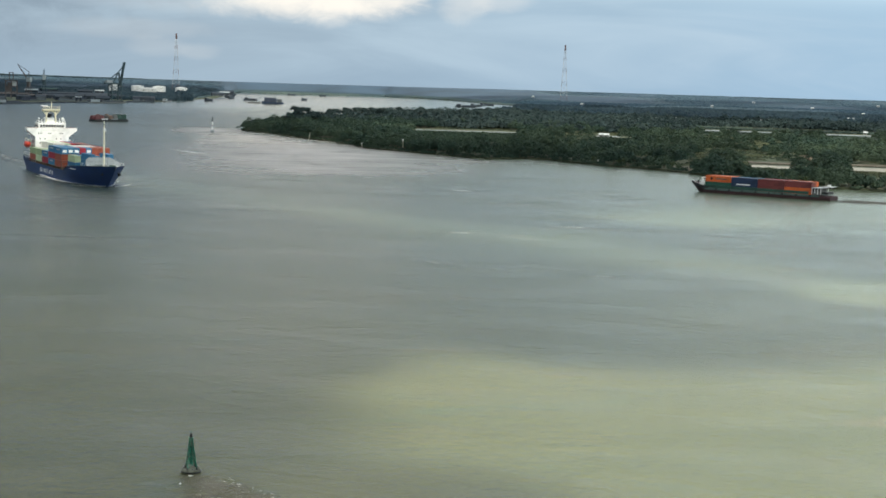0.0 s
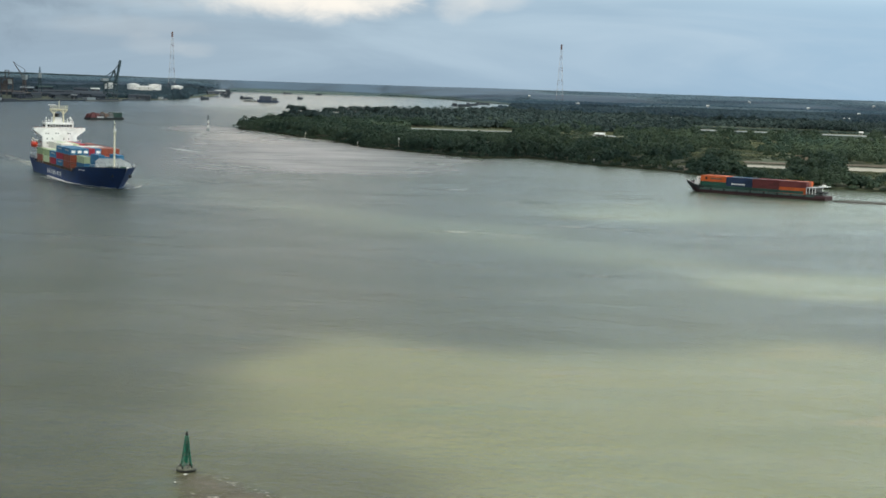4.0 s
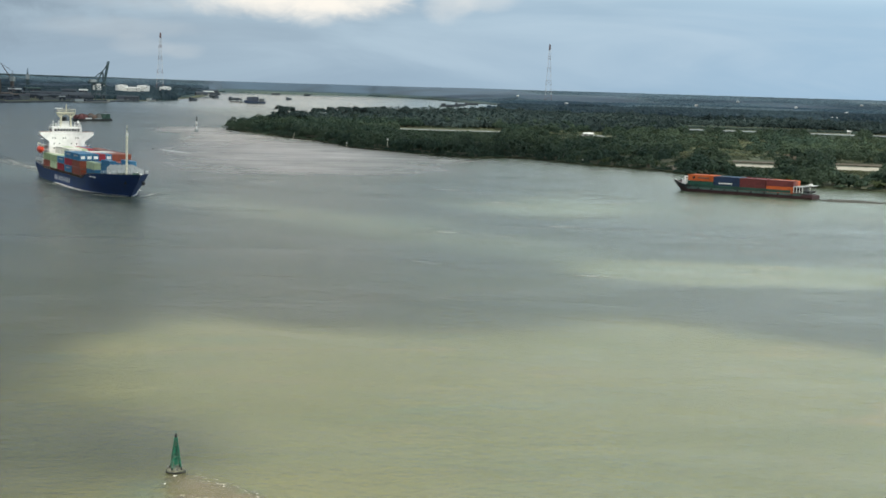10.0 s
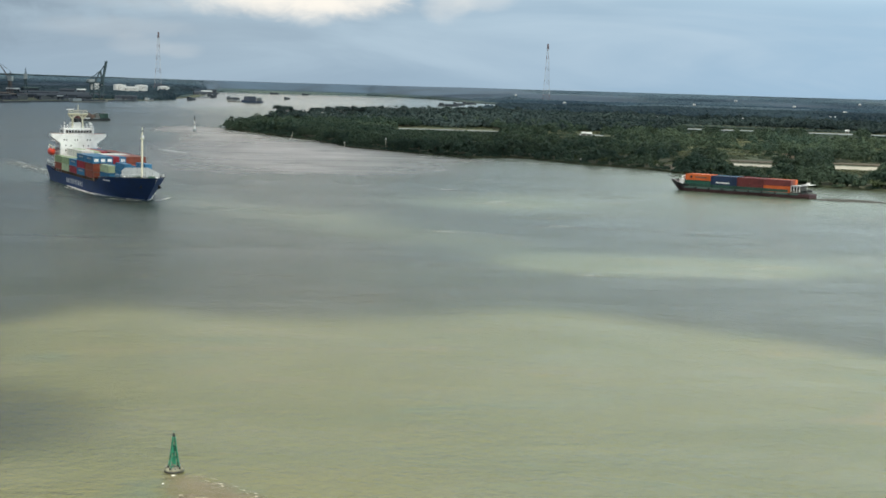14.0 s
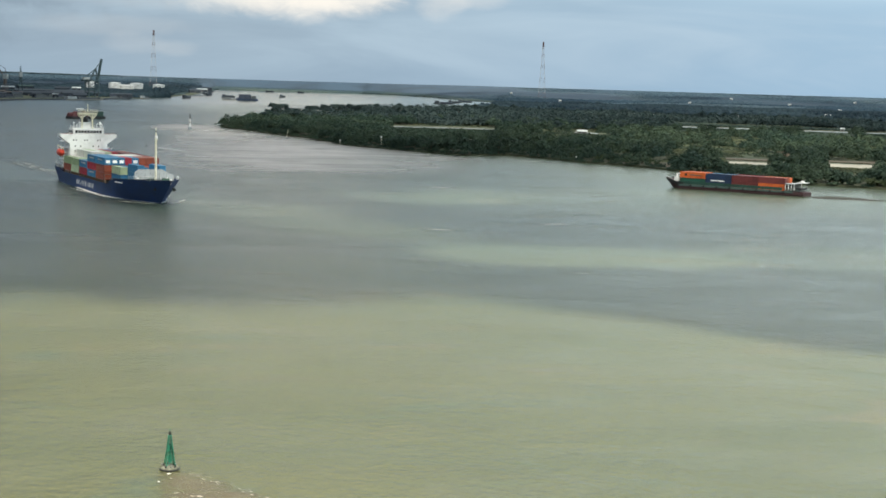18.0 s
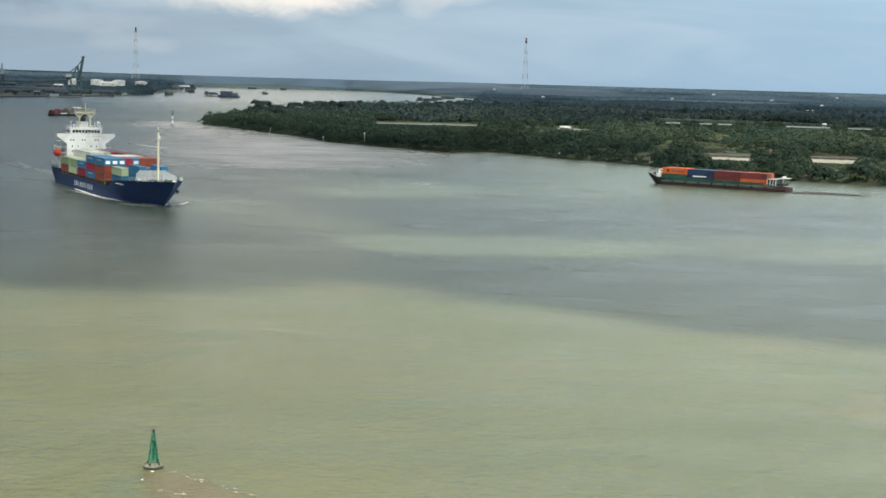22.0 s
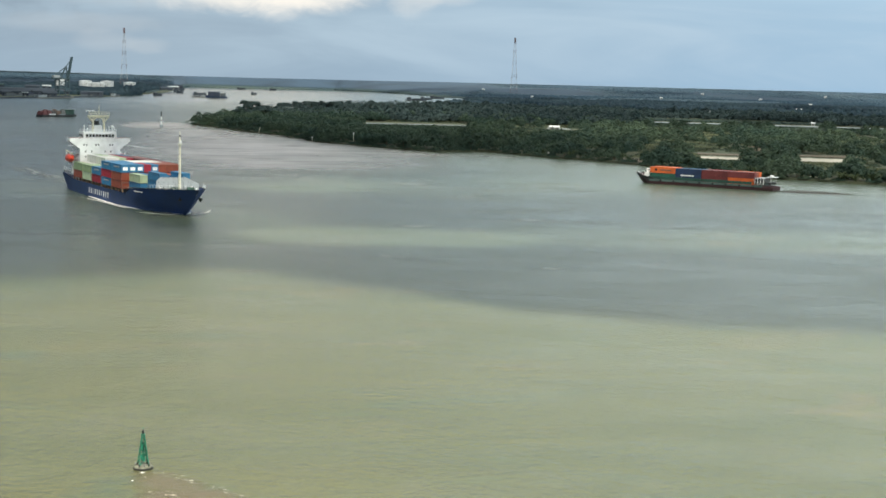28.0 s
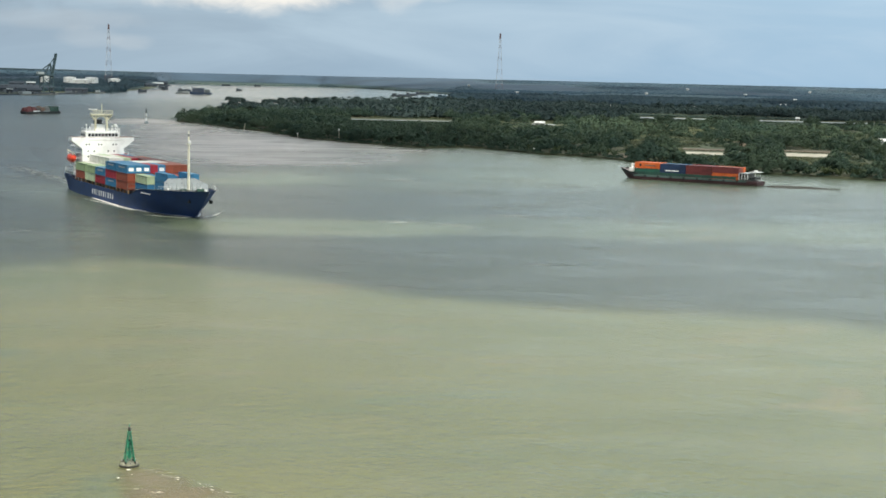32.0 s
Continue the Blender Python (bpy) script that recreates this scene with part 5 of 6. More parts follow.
# ---------------------------------------------------------------- buoy
def build_buoy():
    buoy = thing("channel_buoy", "green lattice channel buoy on a fouled round float", "buoy")
    part("float", skin(bmesh.new(), [[(r * math.cos(a), r * math.sin(a), z) for a in [i * math.pi / 14 for i in range(28)]] for r, z in ((0.6, -0.9), (0.94, -0.35), (1.03, -0.05), (1.06, 0.16), (1.03, 0.28), (0.94, 0.34), (0.5, 0.38))]), BUOY_FLOAT, buoy, "weed-stained float")
    part("rubber_band", skin(bmesh.new(), [[(r * math.cos(a), r * math.sin(a), z) for a in [i * math.pi / 14 for i in range(28)]] for r, z in ((1.02, -0.1), (1.13, -0.04), (1.13, 0.16), (1.04, 0.2))], caps=False), BLACK, buoy)
    legs = []
    for k in range(4):
        a = math.pi / 4 + k * math.pi / 2
        foot, head = Vector((0.76 * math.cos(a), 0.76 * math.sin(a), 0.33)), Vector((0.16 * math.cos(a), 0.16 * math.sin(a), 3.9))
        legs.append((foot, head))
        part("leg", rods([(foot, head)], 0.06, 6), BUOY_GREEN, buoy)
        part("foot_plate", boxed(foot.x - 0.09, foot.x + 0.09, foot.y - 0.09, foot.y + 0.09, 0.33, 0.62, 0.03), BLACK, buoy)
    for level, nxt in ((0.02, 0.3), (0.3, 0.55), (0.55, 0.78), (0.78, 1.0)):
        for k in range(4):
            (f0, h0), (f1, h1) = legs[k], legs[(k + 1) % 4]
            part("brace", rods([(f0.lerp(h0, level), f1.lerp(h1, nxt)), (f0.lerp(h0, nxt), f1.lerp(h1, nxt))], 0.038, 5), BUOY_DARK if k % 2 else BUOY_GREEN, buoy)
    # radar reflector plates and daymark panels between the legs
    for k, (z0, z1) in enumerate(((0.85, 1.75), (2.1, 3.0), (1.2, 2.3), (1.8, 2.8))):
        a = k * 2.1 + 0.4
        w = 0.60 - 0.13 * z0
        p = part("daymark_panel", boxed(-w * 0.5, w * 0.5, -0.02, 0.02, z0, z1, 0.01), BUOY_GREEN if k in (0, 3) else BUOY_DARK, buoy)
        p.rotation_euler = (0, 0, a)
    ladder = rods([((0.62, -0.15, 0.5), (0.2, -0.12, 3.6)), ((0.62, 0.15, 0.5), (0.2, 0.12, 3.6))] + [((0.62 - 0.42 * i / 10, -0.14, 0.5 + 0.31 * i), (0.62 - 0.42 * i / 10, 0.14, 0.5 + 0.31 * i)) for i in range(11)], 0.025, 4)
    part("ladder", ladder, BLACK, buoy)
    part("lantern_shelf", rod(bmesh.new(), (0, 0, 3.88), (0, 0, 3.96), 0.26, n=12), BUOY_GREEN, buoy)
    part("lantern", rod(rod(bmesh.new(), (0, 0, 3.96), (0, 0, 4.3), 0.14, n=10), (0, 0, 4.3), (0, 0, 4.42), 0.18, 0.05, n=10), BLACK, buoy, "dark lantern")
    part("bird_spike", rods([((0, 0, 4.4), (0, 0, 4.75))], 0.03, 5), BUOY_GREEN, buoy)
    for k in range(3):
        a = k * 2.09 + 0.5
        part("lifting_eye", boxed(0.9 * math.cos(a) - 0.08, 0.9 * math.cos(a) + 0.08, 0.9 * math.sin(a) - 0.08, 0.9 * math.sin(a) + 0.08, 0.4, 0.62, 0.02), STEEL, buoy)
    return buoy


BUOY = build_buoy()


# ---------------------------------------------------------------- marks in the river
def polar(turn, r):
    return r * math.sin(radians(turn)), r * math.cos(radians(turn))


def build_beacon():
    x, y = -189, 1233
    beacon = thing("river_beacon", "black, white and red banded beacon tower on a pile base", "beacon", pose(x, y, 0))
    part("pile_base", rod(rod(bmesh.new(), (0, 0, -2), (0, 0, 1.6), 1.5, 1.4, 12), (0, 0, 1.6), (0, 0, 2.1), 1.9, n=12), GREY, beacon, "weathered grey pile base")
    for z0, z1, m in ((2.1, 5.2, WHITE), (5.2, 6.3, TOWER_RED), (6.3, 8.8, WHITE), (8.8, 11.6, BLACK)):
        part("band", rod(bmesh.new(), (0, 0, z0), (0, 0, z1), 0.72 - z0 * 0.03, 0.72 - z1 * 0.03, 12), m, beacon)
    part("gallery", rod(bmesh.new(), (0, 0, 11.6), (0, 0, 11.8), 0.9, n=12), BLACK, beacon)
    part("lantern", rod(bmesh.new(), (0, 0, 11.8), (0, 0, 12.9), 0.3, 0.1, 8), BLACK, beacon)


def build_posts():
    for turn, r, high, lean, head in ((-5.15, 1158, 5.0, 12, 0.0), (-3.15, 1028, 3.2, -3, 0.6), (-1.62, 994, 7.6, 0, 0.65), (5.0, 934, 3.6, 0, 1.1), (5.7, 905, 2.4, 0, 0.5)):
        x, y = polar(turn, r)
        post = thing("bank_marker", "pale channel marker post on the bank", "marker post", pose(x, y, 0, 0, lean, 0), group="marker posts on the bank")
        part("pole", rod(bmesh.new(), (0, 0, -1), (0, 0, high), 0.17, 0.13, 8), CREAM, post)
        if head:
            part("board", boxed(-head * 0.7, head * 0.7, -0.12, 0.05, high - head, high + head * 0.6, 0.03), WHITE, post, "white marker board")


build_beacon()
build_posts()


# ---------------------------------------------------------------- pylons
def build_pylon(x, y, base, high, turn):
    tower = thing("pylon", "tall lattice transmission tower in red and grey", "pylon", pose(x, y, base, 0, 0, turn), group="river crossing pylons")

    def at(k, z):
        f = z / high
        w = 7.6 * (1 - f) ** 1.25 + 1.7
        return Vector((w * (-1 if k in (0, 3) else 1), w * (-1 if k < 2 else 1), z))

    levels = [0, 0.10, 0.19, 0.28, 0.36, 0.44, 0.52, 0.59, 0.66, 0.73, 0.79, 0.85, 0.90, 0.95, 1.0]
    for i, (a, b) in enumerate(zip(levels, levels[1:])):
        bars = []
        for k in range(4):
            j = (k + 1) % 4
            bars += [(at(k, a * high), at(k, b * high)), (at(k, a * high), at(j, b * high)), (at(k, b * high), at(j, b * high))]
        bm = bmesh.new()
        for n, (p, q) in enumerate(bars):
            rod(bm, p, q, 0.62 if n % 3 == 0 else 0.2, n=4)
        part("lattice_section", bm, TOWER_RED if i in (0, 3, 6, 9, 12, 13) else TOWER_GREY, tower)
    for z in (0.88, 0.94, 0.995):
        for side in (-1, 1):
            part("cross_arm", rods([(Vector((0, side * 1.6, z * high - 1.5)), Vector((0, side * 9, z * high))), (Vector((0, side * 1.6, z * high + 1.0)), Vector((0, side * 9, z * high)))], 0.4, 4), TOWER_RED, tower)
    part("mast_head", boxed(-1.6, 1.6, -1.6, 1.6, high * 0.91, high, 0.1), TOWER_RED, tower)


PYLON_R = 4000.0
for turn, lift in ((-10.06, 155.5), (4.33, 156.5)):
    px, py = polar(turn, PYLON_R)
    build_pylon(px, py, float(rise(np.array([PYLON_R]))[0]) - 1.5, lift - float(rise(np.array([PYLON_R]))[0]), -turn)


# ---------------------------------------------------------------- small craft
def build_far_barge():
    b = thing("moored_barge", "dark low barge with red and green deck cargo", "barge", pose(-321, 1452, 0, 0, 0, 54))
    rows = []
    for i in range(13):
        x = -21 + i * 42 / 12
        h = 4.8 * (1 - max(0, (abs(x) - 16) / 9) ** 2 * 0.6)
        rows.append([(x, -h * 0.9, -1), (x, -h, 0.3), (x, -h, 2.0), (x, h, 2.0), (x, h, 0.3), (x, h * 0.9, -1)])
    part("hull", skin(bmesh.new(), rows), BLACK, b, "black hull")
    for side in (-1, 1):
        part("white_strake", boxed(-13, -5, side * 4.85 - 0.06, side * 4.85 + 0.06, 1.8, 2.8), WHITE, b)
        part("white_strake", boxed(-1, 7, side * 4.85 - 0.06, side * 4.85 + 0.06, 1.8, 2.5), GREY, b)
    rnd = random.Random(4)
    for x, m in ((-17, BOX["maroon"]), (-11.5, BOX["maroon"]), (-6, PORT_RUST), (-0.5, RUST), (5, STEEL), (10.5, RAIL_GREEN)):
        for y in (-2.3, 2.3):
            part("cargo_heap", skin(bmesh.new(), [[(x - 2.6 * s, y - 2.2 * s, z), (x + 2.6 * s, y - 2.2 * s, z), (x + 2.6 * s, y + 2.2 * s, z), (x - 2.6 * s, y + 2.2 * s, z)] for z, s in ((1.9, 1), (2.6 + rnd.uniform(1.4, 2.6), 0.85), (5.4 + rnd.uniform(0, 1.6), 0.45))]), m, b)
    house = part("wheelhouse", boxed(13, 19, -3.4, 3.4, 2.0, 6.6, 0.1), RAIL_GREEN, b, "green wheelhouse")
    part("roof", boxed(12.5, 19.5, -3.8, 3.8, 6.6, 6.85, 0.05), GREY, house)
    for y in (-2.2, 0, 2.2):
        part("window", boxed(12.92, 13.0, y - 0.7, y + 0.7, 4.8, 6.0), DARK_GLASS, house)
    part("mast", rods([((16, 0, 6.8), (16, 0, 10.5)), ((8, 0, 4), (8, 0, 7.5))], 0.15), STEEL, b)


def small_boat(name, x, y, turn, length, wide, hull, cabin, label, tall=2.2, cargo=None, group=""):
    b = thing(name, label, "boat", pose(x, y, 0, 0, 0, turn), group=group)
    rows = []
    for i in range(11):
        u = -1 + i / 5
        h = wide / 2 * (1 - abs(u) ** 3 * 0.7)
        top = tall * 0.6 + 0.5 * tall * max(0, u) ** 2
        xx = u * length / 2
        rows.append([(xx, -h * 0.85, -0.6), (xx, -h, 0.3), (xx, -h, top), (xx, h, top), (xx, h, 0.3), (xx, h * 0.85, -0.6)])
    part("hull", skin(bmesh.new(), rows), hull, b)
    c = part("cabin", boxed(-length * 0.42, -length * 0.2, -wide * 0.34, wide * 0.34, tall * 0.6, tall * 1.9, 0.08), cabin, b)
    part("roof", boxed(-length * 0.44, -length * 0.18, -wide * 0.4, wide * 0.4, tall * 1.9, tall * 2.0, 0.04), WHITE if cabin is WHITE else GREY, c)
    if cargo:
        part("cargo", boxed(-length * 0.16, length * 0.38, -wide * 0.4, wide * 0.4, tall * 0.6, tall * cargo, 0.15), BOX["port_blue"] if cargo > 2 else PORT_ROOF, b)
    return b


build_far_barge()
TOW = small_boat("lighter", -356, 2834, 178, 26, 7, STEEL, GREY, "low dark lighter beside the river ship", 2.0, 1.2)
CRUISER = small_boat("loaded_river_ship", -322, 2828, 178, 40, 12, BOX["navy"], BOX["port_grey"], "navy blue river ship with high deck load", 4.2, 2.6)
for x, y, turn, length, wide in ((-405, 3148, 10, 28, 6), (-452, 4440, 5, 26, 8), (-318, 3401, 20, 13, 5), (-358, 4396, 0, 20, 6), (36, 3085, 4, 42, 7), (88, 3450, -6, 34, 7), (60, 3250, 10, 26, 6), (-470, 3330, 80, 36, 8), (-520, 3650, 30, 24, 6), (-450, 2890, 70, 30, 7), (-560, 4000, 60, 24, 6)):
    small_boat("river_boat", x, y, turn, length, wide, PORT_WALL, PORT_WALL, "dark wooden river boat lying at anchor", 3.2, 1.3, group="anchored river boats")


# ---------------------------------------------------------------- the port
def portal_crane(x, y, turn):
    """A quay crane with its boom raised."""
    c = thing("quay_crane", "dark steel quay crane with raised boom", "crane", pose(x, y, 0.9, 0, 0, turn))
    for sx in (-9, 9):
        for sy in (-7, 7):
            part("leg", boxed(sx - 0.9, sx + 0.9, sy - 0.9, sy + 0.9, 0, 27, 0.1), CRANE_BLUE, c)
        part("sill_beam", boxed(sx - 0.7, sx + 0.7, -7, 7, 6, 7.6, 0.1), CRANE_BLUE, c)
        part("portal_beam", boxed(sx - 0.8, sx + 0.8, -7, 7, 25, 27, 0.1), CRANE_BLUE, c)
    for sy in (-7, 7):
        part("cross_beam", boxed(-9, 9, sy - 0.7, sy + 0.7, 11, 12.6, 0.1), CRANE_BLUE, c)
        for x0, x1 in ((-9, 9), (9, -9)):
            part("diagonal", rods([((x0, sy, 12.5), (x1, sy, 25))], 0.5, 5), CRANE_BLUE, c)
    part("girder", boxed(-19, 12, -2.6, 2.6, 27, 29.6, 0.1), CRANE_BLUE, c)
    part("machine_house", boxed(-17, -6, -4.0, 4.0, 29.6, 34, 0.2), GREY, c, "pale machine house")
    boom = rods([((10, -2.2, 28), (17, -2.2, 64)), ((10, 2.2, 28), (17, 2.2, 64)), ((13.5, -2.2, 46), (13.5, 2.2, 46)), ((17, -2.2, 64), (17, 2.2, 64))], 1.5, 6)
    part("boom", boom, CRANE_BLUE, c, "raised boom")
    for sy in (-3, 3):
        part("apex_leg", rods([((9, sy, 29), (7, sy * 0.3, 49)), ((-4, sy, 29), (7, sy * 0.3, 49))], 0.75, 5), CRANE_BLUE, c)
        part("back_stay", rods([((7, sy * 0.3, 49), (-18, sy, 29.6)), ((7, sy * 0.3, 49), (16, sy * 0.6, 60))], 0.45, 5), CRANE_BLUE, c)
    part("cabin", boxed(9, 12, -2, 2, 23, 26, 0.1), WHITE, c)


def jib_crane(x, y, turn, high, reach, up, material):
    c = thing("jib_crane", "lattice jib crane on a portal at the quay", "crane", pose(x, y, 0.9, 0, 0, turn), group="jib cranes at the quay")
    for sx in (-4, 4):
        for sy in (-4, 4):
            part("leg", rods([((sx, sy, 0), (sx * 0.5, sy * 0.5, high * 0.45))], 0.6, 5), material, c)
    part("tower", boxed(-2.2, 2.2, -2.2, 2.2, high * 0.44, high * 0.8, 0.1), material, c)
    part("cab", boxed(-5, 3.2, -2.6, 2.6, high * 0.62, high * 0.8, 0.15), GREY, c)
    tip = (reach, 0, high * 0.7 + up)
    bars = [((2, -1.2, high * 0.7), tip), ((2, 1.2, high * 0.7), tip), ((2, 0, high * 0.7 + 2.4), tip)]
    part("jib", rods(bars, 0.45, 4), material, c)
    part("a_frame", rods([((0, -1.5, high * 0.8), (-1, 0, high)), ((0, 1.5, high * 0.8), (-1, 0, high)), ((-1, 0, high), tip)], 0.3, 4), material, c)


def hopper(x, y, turn):
    c = thing("bulk_unloader", "rusty brown bulk unloader frame on the quay", "crane", pose(x, y, 0.9, 0, 0, turn))
    for sx in (-9, 0, 9):
        for sy in (-6, 6):
            part("column", boxed(sx - 0.7, sx + 0.7, sy - 0.7, sy + 0.7, 0, 30), PORT_RUST, c)
    for z in (10, 19, 28):
        part("floor_frame", boxed(-10, 10, -7, 7, z, z + 1.4, 0.05), PORT_RUST, c)
    for k, (x0, x1, z0, z1) in enumerate(((-9, -1, 11.4, 19), (1, 8, 20.4, 28), (-6, 2, 20.4, 26))):
        part("bin", boxed(x0, x1, -5, 5, z0, z1, 0.3), PORT_RUST if k != 1 else WALL_PALE, c)
    part("head_frame", rods([((-3, -4, 29), (-3, -4, 42)), ((3, -4, 29), (3, -4, 42)), ((-3, 4, 29), (-3, 4, 42)), ((3, 4, 29), (3, 4, 42)), ((-3, -4, 42), (3, -4, 42)), ((-3, 4, 42), (3, 4, 42)), ((-3, -4, 42), (-3, 4, 42)), ((3, -4, 42), (3, 4, 42))], 0.6, 5), PORT_RUST, c)


def shed(name, x, y, turn, long, wide, eaves, ridge, roof, wall, label, base=0.9, group="", category="building"):
    s = thing(name, label, category, pose(x, y, base, 0, 0, turn), group=group)
    part("wall", boxed(-long / 2, long / 2, -wide / 2, wide / 2, -0.5, eaves), wall, s)
    bm = bmesh.new()
    skin(bm, [[(xx, -wide / 2 - 0.5, eaves - 0.1), (xx, 0, ridge), (xx, wide / 2 + 0.5, eaves - 0.1), (xx, wide / 2 + 0.5, eaves + 0.15), (xx, 0, ridge + 0.3), (xx, -wide / 2 - 0.5, eaves + 0.15)] for xx in (-long / 2 - 0.6, long / 2 + 0.6)])
    part("roof", bm, roof, s)
    part("door", boxed(-1.2, 1.2, -wide / 2 - 0.06, -wide / 2, 0, min(2.4, eaves * 0.8)), STEEL, s)
    if long < 40:
        for k in (-1, 1):
            part("window", boxed(k * long * 0.3 - 0.7, k * long * 0.3 + 0.7, -wide / 2 - 0.05, -wide / 2, eaves * 0.4, eaves * 0.75), DARK_GLASS, s)
    return s


def tank(x, y, base, r, high):
    t = thing("storage_tank", "white cylindrical storage tank", "tank", pose(x, y, base), group="white storage tanks")
    ring = [i * math.pi / 16 for i in range(32)]
    part("shell", skin(bmesh.new(), [[(r * math.cos(a), r * math.sin(a), z) for a in ring] for z in (-1, high)]), TANK_WHITE, t)
    part("roof", skin(bmesh.new(), [[(q * math.cos(a), q * math.sin(a), z) for a in ring] for q, z in ((r * 1.01, high - 0.2), (r * 1.01, high + 0.1), (r * 0.1, high + 1.8))]), TANK_WHITE, t)
    for k in (0.33, 0.66):
        part("stiffener_ring", skin(bmesh.new(), [[(q * math.cos(a), q * math.sin(a), z) for a in ring] for q, z in ((r, high * k), (r + 0.25, high * k + 0.05), (r + 0.25, high * k + 0.3), (r, high * k + 0.35))], caps=False), GREY, t)
    part("stair", rods([((r * math.cos(a) * 1.02, r * math.sin(a) * 1.02, high * i / 10), (r * math.cos(a + 0.16) * 1.02, r * math.sin(a + 0.16) * 1.02, high * (i + 1) / 10)) for i, a in enumerate([4.2 + 0.16 * j for j in range(10)])], 0.3, 4), STEEL, t)


def build_port():
    portal_crane(-566, 2607, 38)
    jib_crane(-700, 2560, 155, 44, 24, 26, PORT_RUST)
    jib_crane(-690, 2620, 110, 50, 9, 12, CRANE_BLUE)
    hopper(-712, 2500, 18)
    r = 3700
    for turn, wide, high in ((-11.44, 14.5, 13.5), (-10.66, 15.0, 13.5), (-9.86, 14.0, 12.0), (-12.32, 12.0, 16.0)):
        x, y = polar(turn, r)
        tank(x, y, float(rise(np.array([r]))[0]) - 0.3, wide, high)
    k = float(rise(np.array([3640.0]))[0])
    x, y = polar(-11.05, 3640)
    shed("tank_farm_store", x, y, 5, 36, 14, 9, 11, ROOF_WHITE, WALL_PALE, "pale low store between the tanks", k)
    rnd = random.Random(12)
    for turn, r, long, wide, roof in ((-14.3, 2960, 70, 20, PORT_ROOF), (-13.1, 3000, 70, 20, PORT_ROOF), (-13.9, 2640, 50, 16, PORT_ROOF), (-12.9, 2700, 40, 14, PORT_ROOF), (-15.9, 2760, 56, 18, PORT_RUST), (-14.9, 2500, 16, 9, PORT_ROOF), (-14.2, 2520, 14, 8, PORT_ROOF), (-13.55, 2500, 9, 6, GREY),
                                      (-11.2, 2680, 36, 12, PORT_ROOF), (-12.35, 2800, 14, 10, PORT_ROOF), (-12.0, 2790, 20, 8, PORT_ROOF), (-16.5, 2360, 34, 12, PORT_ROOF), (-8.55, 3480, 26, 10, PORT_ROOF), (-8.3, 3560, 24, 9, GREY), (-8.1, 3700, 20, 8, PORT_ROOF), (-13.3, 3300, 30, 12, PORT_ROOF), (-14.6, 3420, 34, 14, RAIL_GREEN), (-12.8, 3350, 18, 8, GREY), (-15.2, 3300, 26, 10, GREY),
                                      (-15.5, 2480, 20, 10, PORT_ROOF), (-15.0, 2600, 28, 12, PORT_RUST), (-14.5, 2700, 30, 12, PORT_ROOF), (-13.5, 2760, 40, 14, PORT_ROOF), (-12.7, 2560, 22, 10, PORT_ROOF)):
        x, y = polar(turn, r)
        shed("warehouse", x, y, -turn + rnd.uniform(-8, 25), long, wide, 4.5 + rnd.uniform(0, 2), 7 + rnd.uniform(0, 2), roof, PORT_WALL, "low port warehouse, haze painted into walls and roof", 0.9 + float(rise(np.array([float(r)]))[0]), group="port warehouses")
    # stacked boxes on the quay
    for i in range(26):
        turn, r = -16.4 + 5.4 * rnd.random(), 0
        r = 2330 + (turn + 16.4) * 62 + rnd.uniform(10, 60)
        x, y = polar(turn, r)
        if not inside(np.array([x]), np.array([y]), LAND)[0]:
            continue
        c = new("quay_container", None)
        c.matrix_world = pose(x, y, 0.9, 0, 0, rnd.choice((20, 25, 110)))
        tagged(c, "steel shipping container stacked on the quay", "container", "containers on the quay")
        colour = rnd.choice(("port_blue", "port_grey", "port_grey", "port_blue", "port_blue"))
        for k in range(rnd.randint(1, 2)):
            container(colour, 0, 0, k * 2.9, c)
    # moored hulls
    for x, y, turn, length, wide, hull, label in ((-550, 2410, 63, 95, 12, STEEL, "long dark barge moored at the quay"), (-628, 2150, 72, 60, 12, MAROON, "rust red coaster moored at the quay"), (-505, 2690, 85, 46, 9, STEEL, "dark lighter moored at the quay")):
        b = small_boat("moored_coaster", x + 14, y - 6, turn, length, wide, hull, GREY, label, 2.6, 1.4, group="vessels at the quay")
    # quay edge
    for (ax, ay), (bx, by) in zip(PORT[1:4], PORT[2:5]):
        d = Vector((bx - ax, by - ay, 0))
        q = tagged(new("quay_wall"), "grey concrete quay wall", "quay", kind="structure")
        q.matrix_world = pose((ax + bx) / 2, (ay + by) / 2, 0, 0, 0, math.degrees(math.atan2(d.y, d.x)))
        part("quay_slab", boxed(-d.length / 2, d.length / 2, -3.5, 4.0, -2, 1.8, 0.1), PORT_WALL, q)


build_port()


